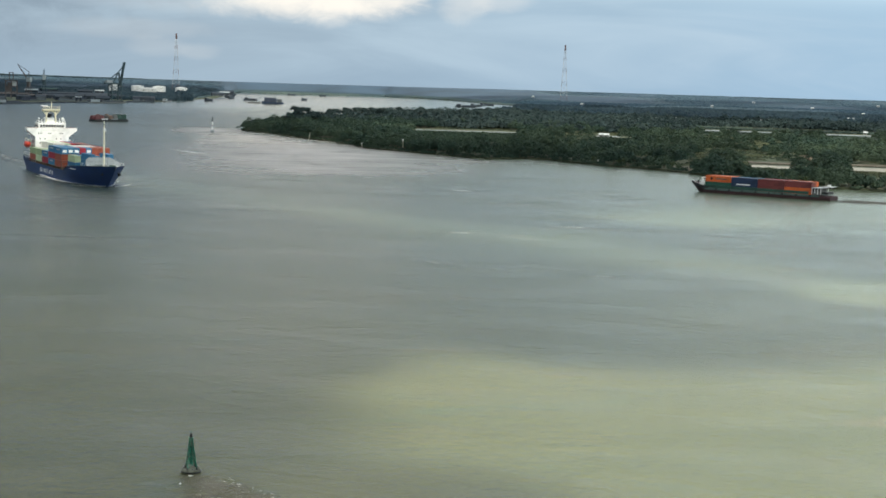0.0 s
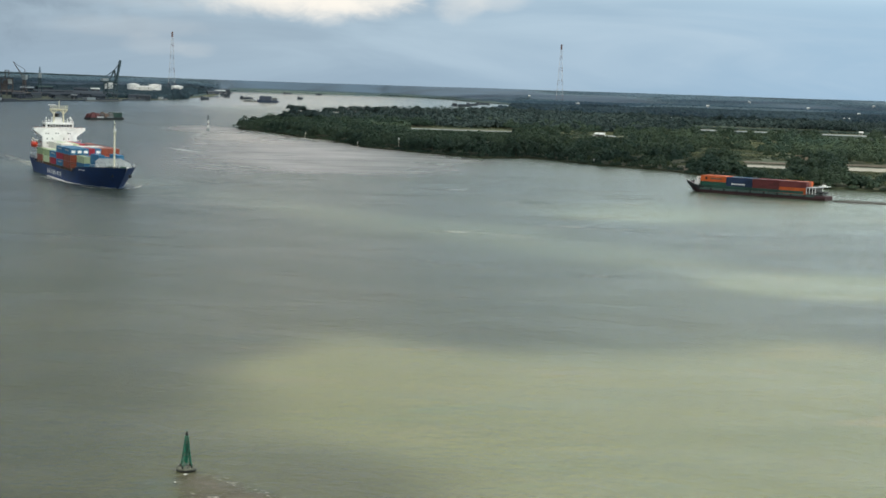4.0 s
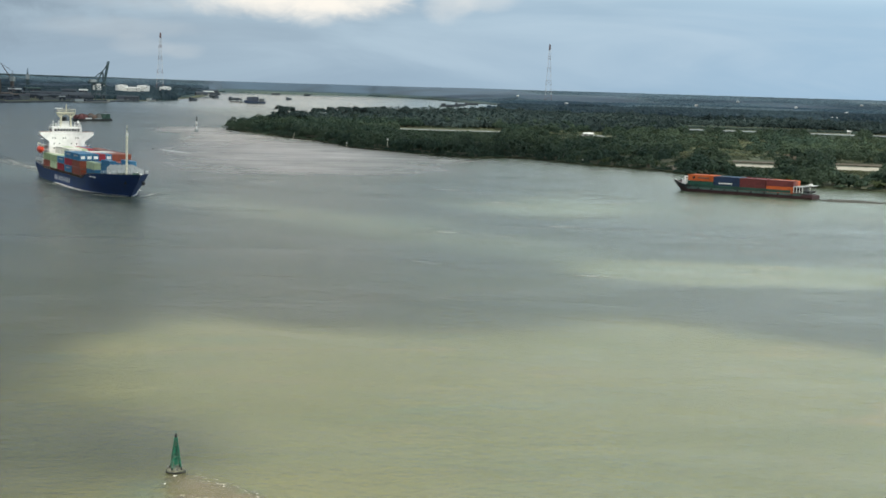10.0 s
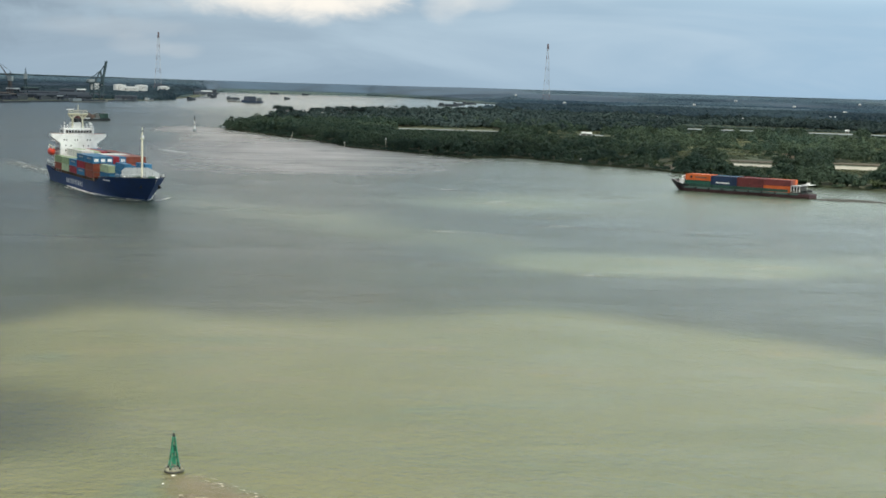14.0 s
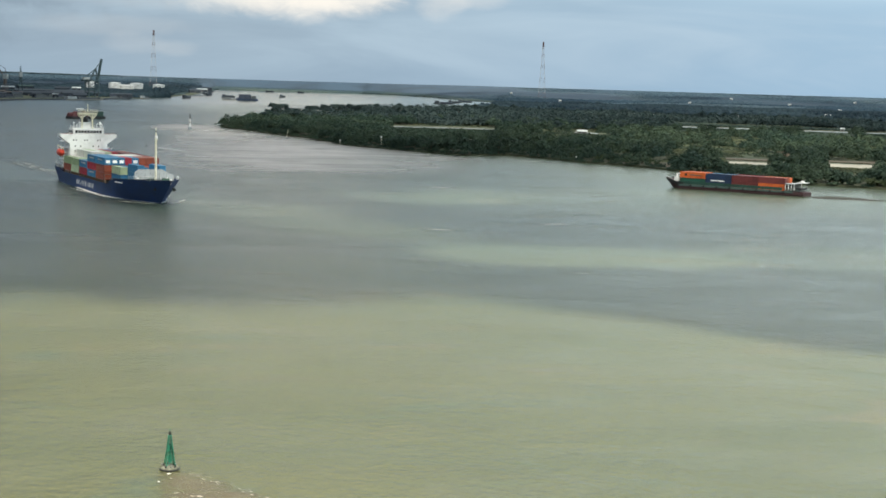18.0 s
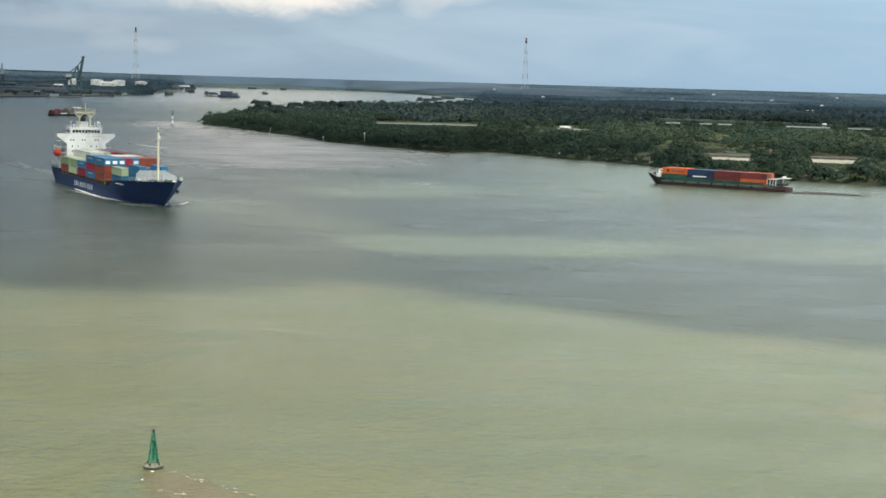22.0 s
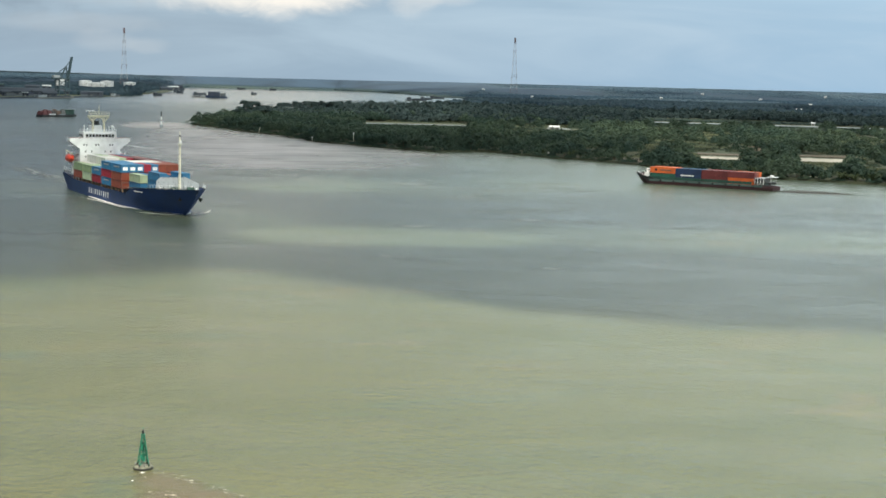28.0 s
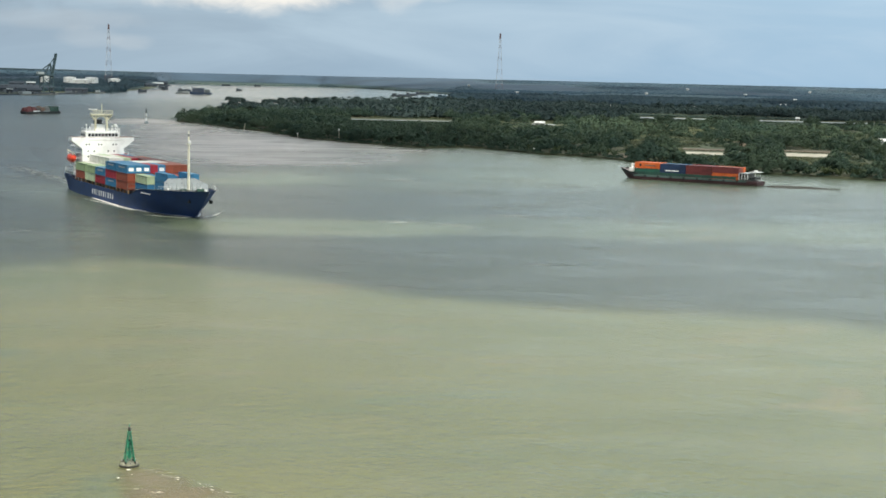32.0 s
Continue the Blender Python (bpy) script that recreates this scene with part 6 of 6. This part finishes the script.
# ---------------------------------------------------------------- houses and ponds on the delta land
def build_country():
    rnd = random.Random(31)
    for turn, r, z in ((5.82, 1388, 3), (5.95, 1386, 3), (7.71, 2121, 4), (8.38, 2122, 4), (10.73, 2493, 4), (8.98, 3100, 4), (12.25, 3140, 4), (12.80, 1404, 3), (12.95, 1408, 3), (14.78, 2700, 4), (7.22, 3007, 4), (1.05, 1530, 4), (5.02, 3600, 4), (15.19, 3500, 4), (17.22, 2986, 4),
                       (15.32, 1830, 3), (15.7, 4300, 4), (13.4, 3900, 4), (3.2, 4200, 4), (9.8, 3800, 4), (11.3, 4300, 4), (6.6, 1150, 2), (7.0, 1165, 2), (11.5, 2200, 4), (9.6, 2550, 4), (18.3, 2300, 4)):
        x, y = polar(turn, r)
        near = r < 1900
        base = 0.9 + float(rise(np.array([float(r)]))[0])
        lift = 0 if near else 3.4 if r < 3000 else 0.4
        shed("farmhouse", x, y, -turn + rnd.uniform(-30, 30), (3.2 if 1500 < r < 1900 else 4.5 if near else 4.5 if r > 3000 else 7) + rnd.uniform(0, 2), 4 + rnd.uniform(0, 2), 2.4 + lift, 3.6 + lift, ROOF_WHITE, WALL_PALE, "small house with a pale sheet metal roof", base, group="farmhouses among the trees", category="house")
    for turn, r in ((13.6, 985), (14.28, 997), (13.25, 1010)):
        x, y = polar(turn, r)
        shed("thatched_hut", x, y, -turn + 10, 6.5, 5.0, 1.9, 4.4, THATCH, THATCH, "thatched hut with a steep brown roof", group="thatched huts", category="hut")
    x, y = polar(18.75, 1150)
    shed("barn", x, y, -10, 22, 8, 3.0, 4.5, ROOF_WHITE, WALL_PALE, "long barn with a white sheet roof", category="barn")

    def strip(name, a0, a1, r0, r1, material, label, z, n=18, seed=0, category="pond"):
        rnd = random.Random(seed)
        bm = bmesh.new()
        pts = []
        for i in range(n + 1):
            a = a0 + (a1 - a0) * i / n
            pts.append((*polar(a, r0 + rnd.uniform(-3, 3)), z))
        for i in range(n, -1, -1):
            a = a0 + (a1 - a0) * i / n
            pts.append((*polar(a, r1 + rnd.uniform(-3, 3)), z))
        vs = [bm.verts.new(p) for p in pts]
        low = [bm.verts.new((p[0], p[1], p[2] - 0.3)) for p in pts]
        bm.faces.new(vs)
        for i in range(len(vs)):
            j = (i + 1) % len(vs)
            bm.faces.new((vs[i], vs[j], low[j], low[i]))
        bmesh.ops.recalc_face_normals(bm, faces=bm.faces)
        ob = part(name, bm, material)
        tagged(ob, label, category, kind="structure")

    # pond and ditch water as flat strips with the sky's reflection painted in
    strip("pond_1", -1.15, 2.65, 1430, 1443, POND_SHEEN, "fish pond, its sky reflection put in as pale grey", 1.3, seed=1)
    strip("pond_2", 5.6, 6.5, 1408, 1430, POND_SHEEN, "fish pond, its sky reflection put in as pale grey", 0.95, seed=2)
    strip("pond_3", 9.5, 20.0, 1750, 1790, POND_SHEEN, "long water ditch, sky reflection put in as pale grey", 0.95, 40, seed=3)
    strip("dry_pond_3", 14.8, 16.6, 928, 970, SAND, "dry pale pond floor", 0.95, seed=4, category="sand")
    strip("dry_pond", 11.25, 12.85, 915, 948, SAND, "dry sandy pond floor", 0.96, seed=5, category="sand")
    strip("dry_pond_2", 13.0, 13.7, 932, 962, SAND, "dry sandy pond floor", 0.96, seed=6, category="sand")
    strip("mud_flat", 8.45, 9.25, 850, 900, THATCH, "bare brown mud flat", 0.94, seed=7, category="mud")
    for k, (a0, a1, r0) in enumerate(((11.2, 12.85, 966), (14.8, 16.6, 985))):
        strip("dyke_%d" % (k + 1), a0, a1, r0, r0 + 22, THATCH, "brown earth dyke behind the pond", 1.4, seed=20 + k, category="dyke")


build_country()


# ---------------------------------------------------------------- foam, silt and painted glints on the water
def build_films():
    rnd = random.Random(77)
    wedge = [(-28.2, 166.4), (-26.0, 166.4), (-22.6, 164.6), (-18.6, 160.6), (-13.5, 156.0), (-7.0, 149.5), (-4.0, 143), (-9, 139), (-17, 141), (-23, 147), (-25.8, 153), (-27.0, 159), (-28.0, 163)]
    silt = patch("silt_plume", [(x + rnd.uniform(-0.4, 0.4), y + rnd.uniform(-0.4, 0.4)) for x, y in wedge], SILT, z=0.04)
    for k, points in enumerate(([(-29.2, 167.4), (-24.6, 167.6), (-20.0, 163.4), (-16.2, 158.4), (-20, 153), (-26.2, 153), (-28.6, 160)], [(-27.5, 160), (-21, 163), (-14, 157), (-9, 150), (-14, 144), (-22, 146), (-27, 152)])):
        f = patch("silt_plume", points, SILT, z=0.042 + 0.002 * k)
        tagged(f, "brown silt stirred up below the buoy", "silt", kind="stuff")
    tagged(silt, "brown silt stirred up below the buoy", "silt", kind="stuff")
    for x, y, turn, long, wide, seed in ((-150.2, 901, -56.5, 74, 3.0, 1), (-118, 842, -50, 36, 3.0, 2), (30, 508, -56, 25, 1.6, 3), (-79, 632, -65, 38, 2.0, 4), (-22, 700, -70, 14, 4.0, 5), (108, 482, -20, 12, 1.2, 8), (-66, 565, -40, 9, 1.3, 9), (-118, 790, -40, 30, 5, 10), (-150, 1010, -40, 40, 8, 11), (-170, 1120, -40, 50, 12, 12), (-130, 1080, -30, 44, 10, 13)):
        f = patch("foam_streak", oval(x, y, long / 2, wide if seed != 1 else 2.6, turn, 22, 0.12, seed), FAINT if seed != 1 else FOAM, z=0.05)
        tagged(f, "thin pale streak of foam on the river", "foam", kind="stuff")
    # pale sheets that paint the sky's glint below the point
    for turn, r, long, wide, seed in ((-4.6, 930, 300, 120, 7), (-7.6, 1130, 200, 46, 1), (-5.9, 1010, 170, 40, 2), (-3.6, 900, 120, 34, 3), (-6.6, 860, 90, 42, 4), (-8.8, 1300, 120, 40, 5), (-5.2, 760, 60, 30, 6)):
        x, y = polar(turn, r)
        f = patch("glint_sheet", oval(x, y, long, wide, 90 - turn, 36, 0.12, 300 + seed), GLINT_PAINT, z=0.02 + 0.001 * seed, rings=4)
        tagged(f, "pale sheet painting the bright sky's glint on the water", "ripples", kind="stuff")
    # pale films scattered over the river, painting the sheen of ruffled patches
    for i in range(46):
        r, turn = rnd.uniform(330, 900), rnd.uniform(-14, 17)
        x, y = polar(turn, r)
        if inside(np.array([x]), np.array([y]), LAND)[0] or math.hypot(x - 135, y - 652) < 60:
            continue
        long = rnd.uniform(0.02, 0.06) * r
        f = patch("ripple_sheen", oval(x, y, long, long * rnd.uniform(0.12, 0.3), rnd.uniform(-35, 35), 20, 0.2, 100 + i), rnd.choice((FAINT, WASH)), z=0.03 + 0.0005 * i)
        tagged(f, "pale film painting the sheen of ruffled water", "ripples", kind="stuff")
    for i in range(22):
        u = rnd.random() ** 1.2
        low = i % 5 == 0
        x, y = -25.2 + u * 10 + rnd.uniform(-0.9, 0.7), 165.8 - u * 8.6 + rnd.uniform(-1.2, 0.5)
        if low:
            x, y = -26.0 + u * 5, 158.2 - u * 2.5 + rnd.uniform(-0.4, 0.4)
        f = patch("foam_fleck", oval(x, y, rnd.uniform(0.25, 0.8), rnd.uniform(0.08, 0.25), rnd.uniform(-40, 10), 12, 0.3, i), FLECK, z=0.06)
        tagged(f, "pale foam fleck drifting from the buoy", "foam", kind="stuff")
    for x, y, a, b, seed in ((-27.3, 165.3, 0.8, 0.9, 61), (-26.6, 163.4, 0.6, 1.0, 62), (-27.8, 162.0, 0.4, 0.8, 63)):
        f = patch("foam_patch", oval(x, y, a, b, 0, 16, 0.25, seed), BROKEN, z=0.055)
        tagged(f, "broken foam in the lee of the buoy", "foam", kind="stuff")


build_films()


def build_mooring_float():
    """A small dark float at the head of the long foam streak."""
    f = thing("mooring_float", "small dark mooring float trailing a foam streak", "buoy", pose(-168.6, 929, 0))
    part("float", skin(bmesh.new(), [[(r * math.cos(a) * 1.3, r * math.sin(a), z) for a in [i * math.pi / 6 for i in range(12)]] for r, z in ((0.2, -0.3), (0.5, 0.0), (0.55, 0.25), (0.3, 0.45), (0.1, 0.5))]), BLACK, f)
    part("mooring_eye", rods([((0, 0, 0.45), (0, 0, 0.7))], 0.1, 6), STEEL, f)


build_mooring_float()


# ---------------------------------------------------------------- broken cloud drifting overhead
CLOUD_Z = 640.0
CLOUD_SHIFT = Vector((sun_way.x, sun_way.y, 0)) * (CLOUD_Z / sun_way.z)


def cloud_matter():
    """Thin white cloud: part of the light passes, and ragged thin rims let more through (UV x: thickness)."""
    m = bpy.data.materials.new("thin_cloud")
    m.use_nodes = True
    n = Nodes(m.node_tree)
    co = n.add("ShaderNodeTexCoord")
    thick = n.add("ShaderNodeSeparateXYZ", Vector=co.outputs["UV"]).outputs[0]
    torn = n.noise(co.outputs["Object"], 0.02, 5.0, 0.6)
    cover = n.ramp(n.math("ADD", thick, n.math("MULTIPLY_ADD", torn, 0.5, -0.25)), 0.1, 0.9)
    clear = n.add("ShaderNodeBsdfTransparent")
    white = n.add("ShaderNodeBsdfTranslucent", Color=rgb(0.42, 0.44, 0.47))
    s = n.add("ShaderNodeMixShader")
    n.put(s.inputs[0], n.math("MULTIPLY", cover, CLOUD_COVER))
    n.put(s.inputs[1], clear.outputs[0])
    n.put(s.inputs[2], white.outputs[0])
    n.add("ShaderNodeOutputMaterial", Surface=s.outputs[0])
    return m


CLOUD_COVER = 0.87


def soft(v, low, high):
    f = min(1.0, max(0.0, (v - low) / (high - low)))
    return f * f * (3 - 2 * f)


RIM_X = (-20, -12, -4, 8, 22, 42, 62, 84, 104, 122, 142, 160, 185, 215, 320)
RIM_Y = (200, 238, 252, 248, 236, 229, 236, 248, 242, 228, 206, 200, 188, 182, 120)


def thickness(x, y):
    """How thick the cloud is over a place of the plan: a broken deck with clear gaps and thin places added to light the
    scene.
    """
    wob = 9 * noise.noise((x * 0.013, y * 0.013, 1.0)) + 7 * noise.noise((x * 0.034, y * 0.034, 5.0))
    x, y = x + wob, y + 9 * noise.noise((x * 0.011, y * 0.016, 7.0)) + 7 * noise.noise((x * 0.03, y * 0.04, 9.0))
    # the gap over the near reach, its far rim scalloped and falling away to the east
    rim = float(np.interp(x, RIM_X, RIM_Y))
    edge = 20 + 8 * soft(x, 25, 60) * (1 - soft(x, 110, 140))
    gap = soft(x, -30, 18) * (1 - soft(y, rim - edge, rim + edge))
    gap *= 1 - 0.72 * math.exp(-((x - 8) / 17) ** 2 - ((y - 146) / 24) ** 2)
    # a second gap beyond a tongue of cloud, thinning out eastward
    second = 0.86 * (1 - soft(((x - 128) / 48) ** 2 + ((y - 334 - 0.1 * (x - 126)) / 40) ** 2, 0.2, 1.3))
    second = max(second, 0.4 * (1 - soft(((x - 86) / 36) ** 2 + ((y - 532) / 48) ** 2, 0.2, 1.3)), 0.50 * soft(x, 130, 170) * soft(y, 296, 322) * (1 - soft(y, 362, 405)) * (1 - soft(x, 330, 420)))
    second = max(second, 0.32 * soft(x, 10, 50) * (1 - soft(x, 85, 135)) * soft(y, 215, 250) * (1 - soft(y, 300, 345)))
    # thinner cloud over the green fields of the east bank
    fields = math.exp(-((x - 480) / 190) ** 2 - ((y - 1160) / 150) ** 2) * 0.6
    # thinned off the point to brighten the water there
    strait = math.exp(-((x + 150) / 110) ** 2 - ((y - 1130) / 150) ** 2) * 0.2
    # cloud thinned on purpose: sun for the ship's way, the barge and east bank
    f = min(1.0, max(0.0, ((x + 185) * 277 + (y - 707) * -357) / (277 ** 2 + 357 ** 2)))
    ship_sun_lane = (0.50 - 0.12 * f * f) * math.exp(-(((x + 185 - 277 * f) ** 2 + (y - 707 + 357 * f) ** 2) / 32 ** 2))
    east = 0.28 * soft(x, 40, 130) * soft(y, 440, 520) * (1 - soft(y, 800, 950))
    land = 0.40 * soft(x + 0.35 * (y - 900), -40, 160) * soft(y, 760, 1000)
    fields += ship_sun_lane + east + land + 0.2 * soft(x, 140, 190) * soft(y, 480, 560) * (1 - soft(y, 700, 800))
    rest = 0.85 + 0.3 * noise.noise((x * 0.004, y * 0.004, 4.0))
    rim_out = soft(x, -1500, -1300) * (1 - soft(x, 1250, 1450)) * soft(y, -160, -80) * (1 - soft(y, 4300, 4600))
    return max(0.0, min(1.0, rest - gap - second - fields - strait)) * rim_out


def build_clouds():
    """The deck in pieces, each a puffy layer with a level base."""
    matter = cloud_matter()
    made = []
    bands = [(-160, 520, 8), (520, 1400, 40), (1400, 4600, 80)]
    for y0, y1, step in bands:
        bm = bmesh.new()
        uv = bm.loops.layers.uv.new("UVMap")
        xs = [-1500 + i * step * 1.0 for i in range(int(2960 / step) + 1)] if step > 8 else [-620 + i * step for i in range(155)]
        ys = [y0 + j * step for j in range(int((y1 - y0) / step) + 1)]
        t = {(i, j): thickness(x, y) for i, x in enumerate(xs) for j, y in enumerate(ys)}
        top, low = {}, {}
        for (i, j), d in t.items():
            x, y = xs[i], ys[j]
            puff = 26 * d * (1 + 0.7 * noise.noise((x * 0.02, y * 0.02, 2.0)))
            top[i, j] = bm.verts.new((x, y, puff + 0.5))
            low[i, j] = bm.verts.new((x, y, -4 * d))
        depth = {}
        for key in t:
            depth[top[key]] = depth[low[key]] = t[key]
        for i in range(len(xs) - 1):
            for j in range(len(ys) - 1):
                ring = [(i, j), (i + 1, j), (i + 1, j + 1), (i, j + 1)]
                if max(t[k] for k in ring) < 0.02:
                    continue
                for face in (bm.faces.new([top[k] for k in ring]), bm.faces.new([low[k] for k in reversed(ring)])):
                    for loop in face.loops:
                        loop[uv].uv = (depth[loop.vert], 0)
        for v in [v for v in bm.verts if not v.link_faces]:
            bm.verts.remove(v)
        ob = part("cloud", bm, matter)
        for p in ob.data.polygons:
            p.use_smooth = True
        made.append(tagged(ob, "broken thin white cloud layer drifting over the river", "cloud", "drifting clouds", "structure"))
    return made


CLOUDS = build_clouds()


def motions():
    """The moving vessels, in metres and seconds."""
    rows = []
    for t in (0.0, 8.0, 16.0, 24.0, 32.0):
        rows.append((t, pose(SHIP_AT[0] + SHIP_SPEED[0] * t, SHIP_AT[1] + SHIP_SPEED[1] * t, 0.6, 0, 0, 90 - SHIP_TURN - 0.029 * t)))
    walk(SHIP, rows)
    walk(BARGE, [(t, pose(137.8 - 0.076 * t, 664.7 + 0.056 * t, 0, 0, 0, 90 + 54.5)) for t in (0.0, 16.0, 32.0)])
    walk(BUOY, [(t, pose(-27.5, 167.3, 0, a, b, 20)) for t, a, b in ((0.0, 0.6, -0.8), (4.0, -0.5, 0.4), (9.0, 0.8, -0.3), (14.0, -0.2, -0.9), (20.0, 0.7, 0.3), (26.0, -0.4, -0.5), (32.0, 0.4, 0.2))])
    for cloud in CLOUDS:
        walk(cloud, [(t, pose(CLOUD_SHIFT.x - 4.4 * t, CLOUD_SHIFT.y + 3.0 * t, CLOUD_Z)) for t in (0.0, 16.0, 32.0)])
    walk(TOW, [(t, pose(-356 - 0.38 * t, 2834, 0, 0, 0, 178)) for t in (0.0, 16.0, 32.0)])
    walk(CRUISER, [(t, pose(-322 - 0.38 * t, 2828, 0, 0, 0, 178)) for t in (0.0, 16.0, 32.0)])


SHIP_TURN = 153.3
SHIP_AT, SHIP_SPEED = (-157.6, 649.0), (2.442, -4.45)
motions()
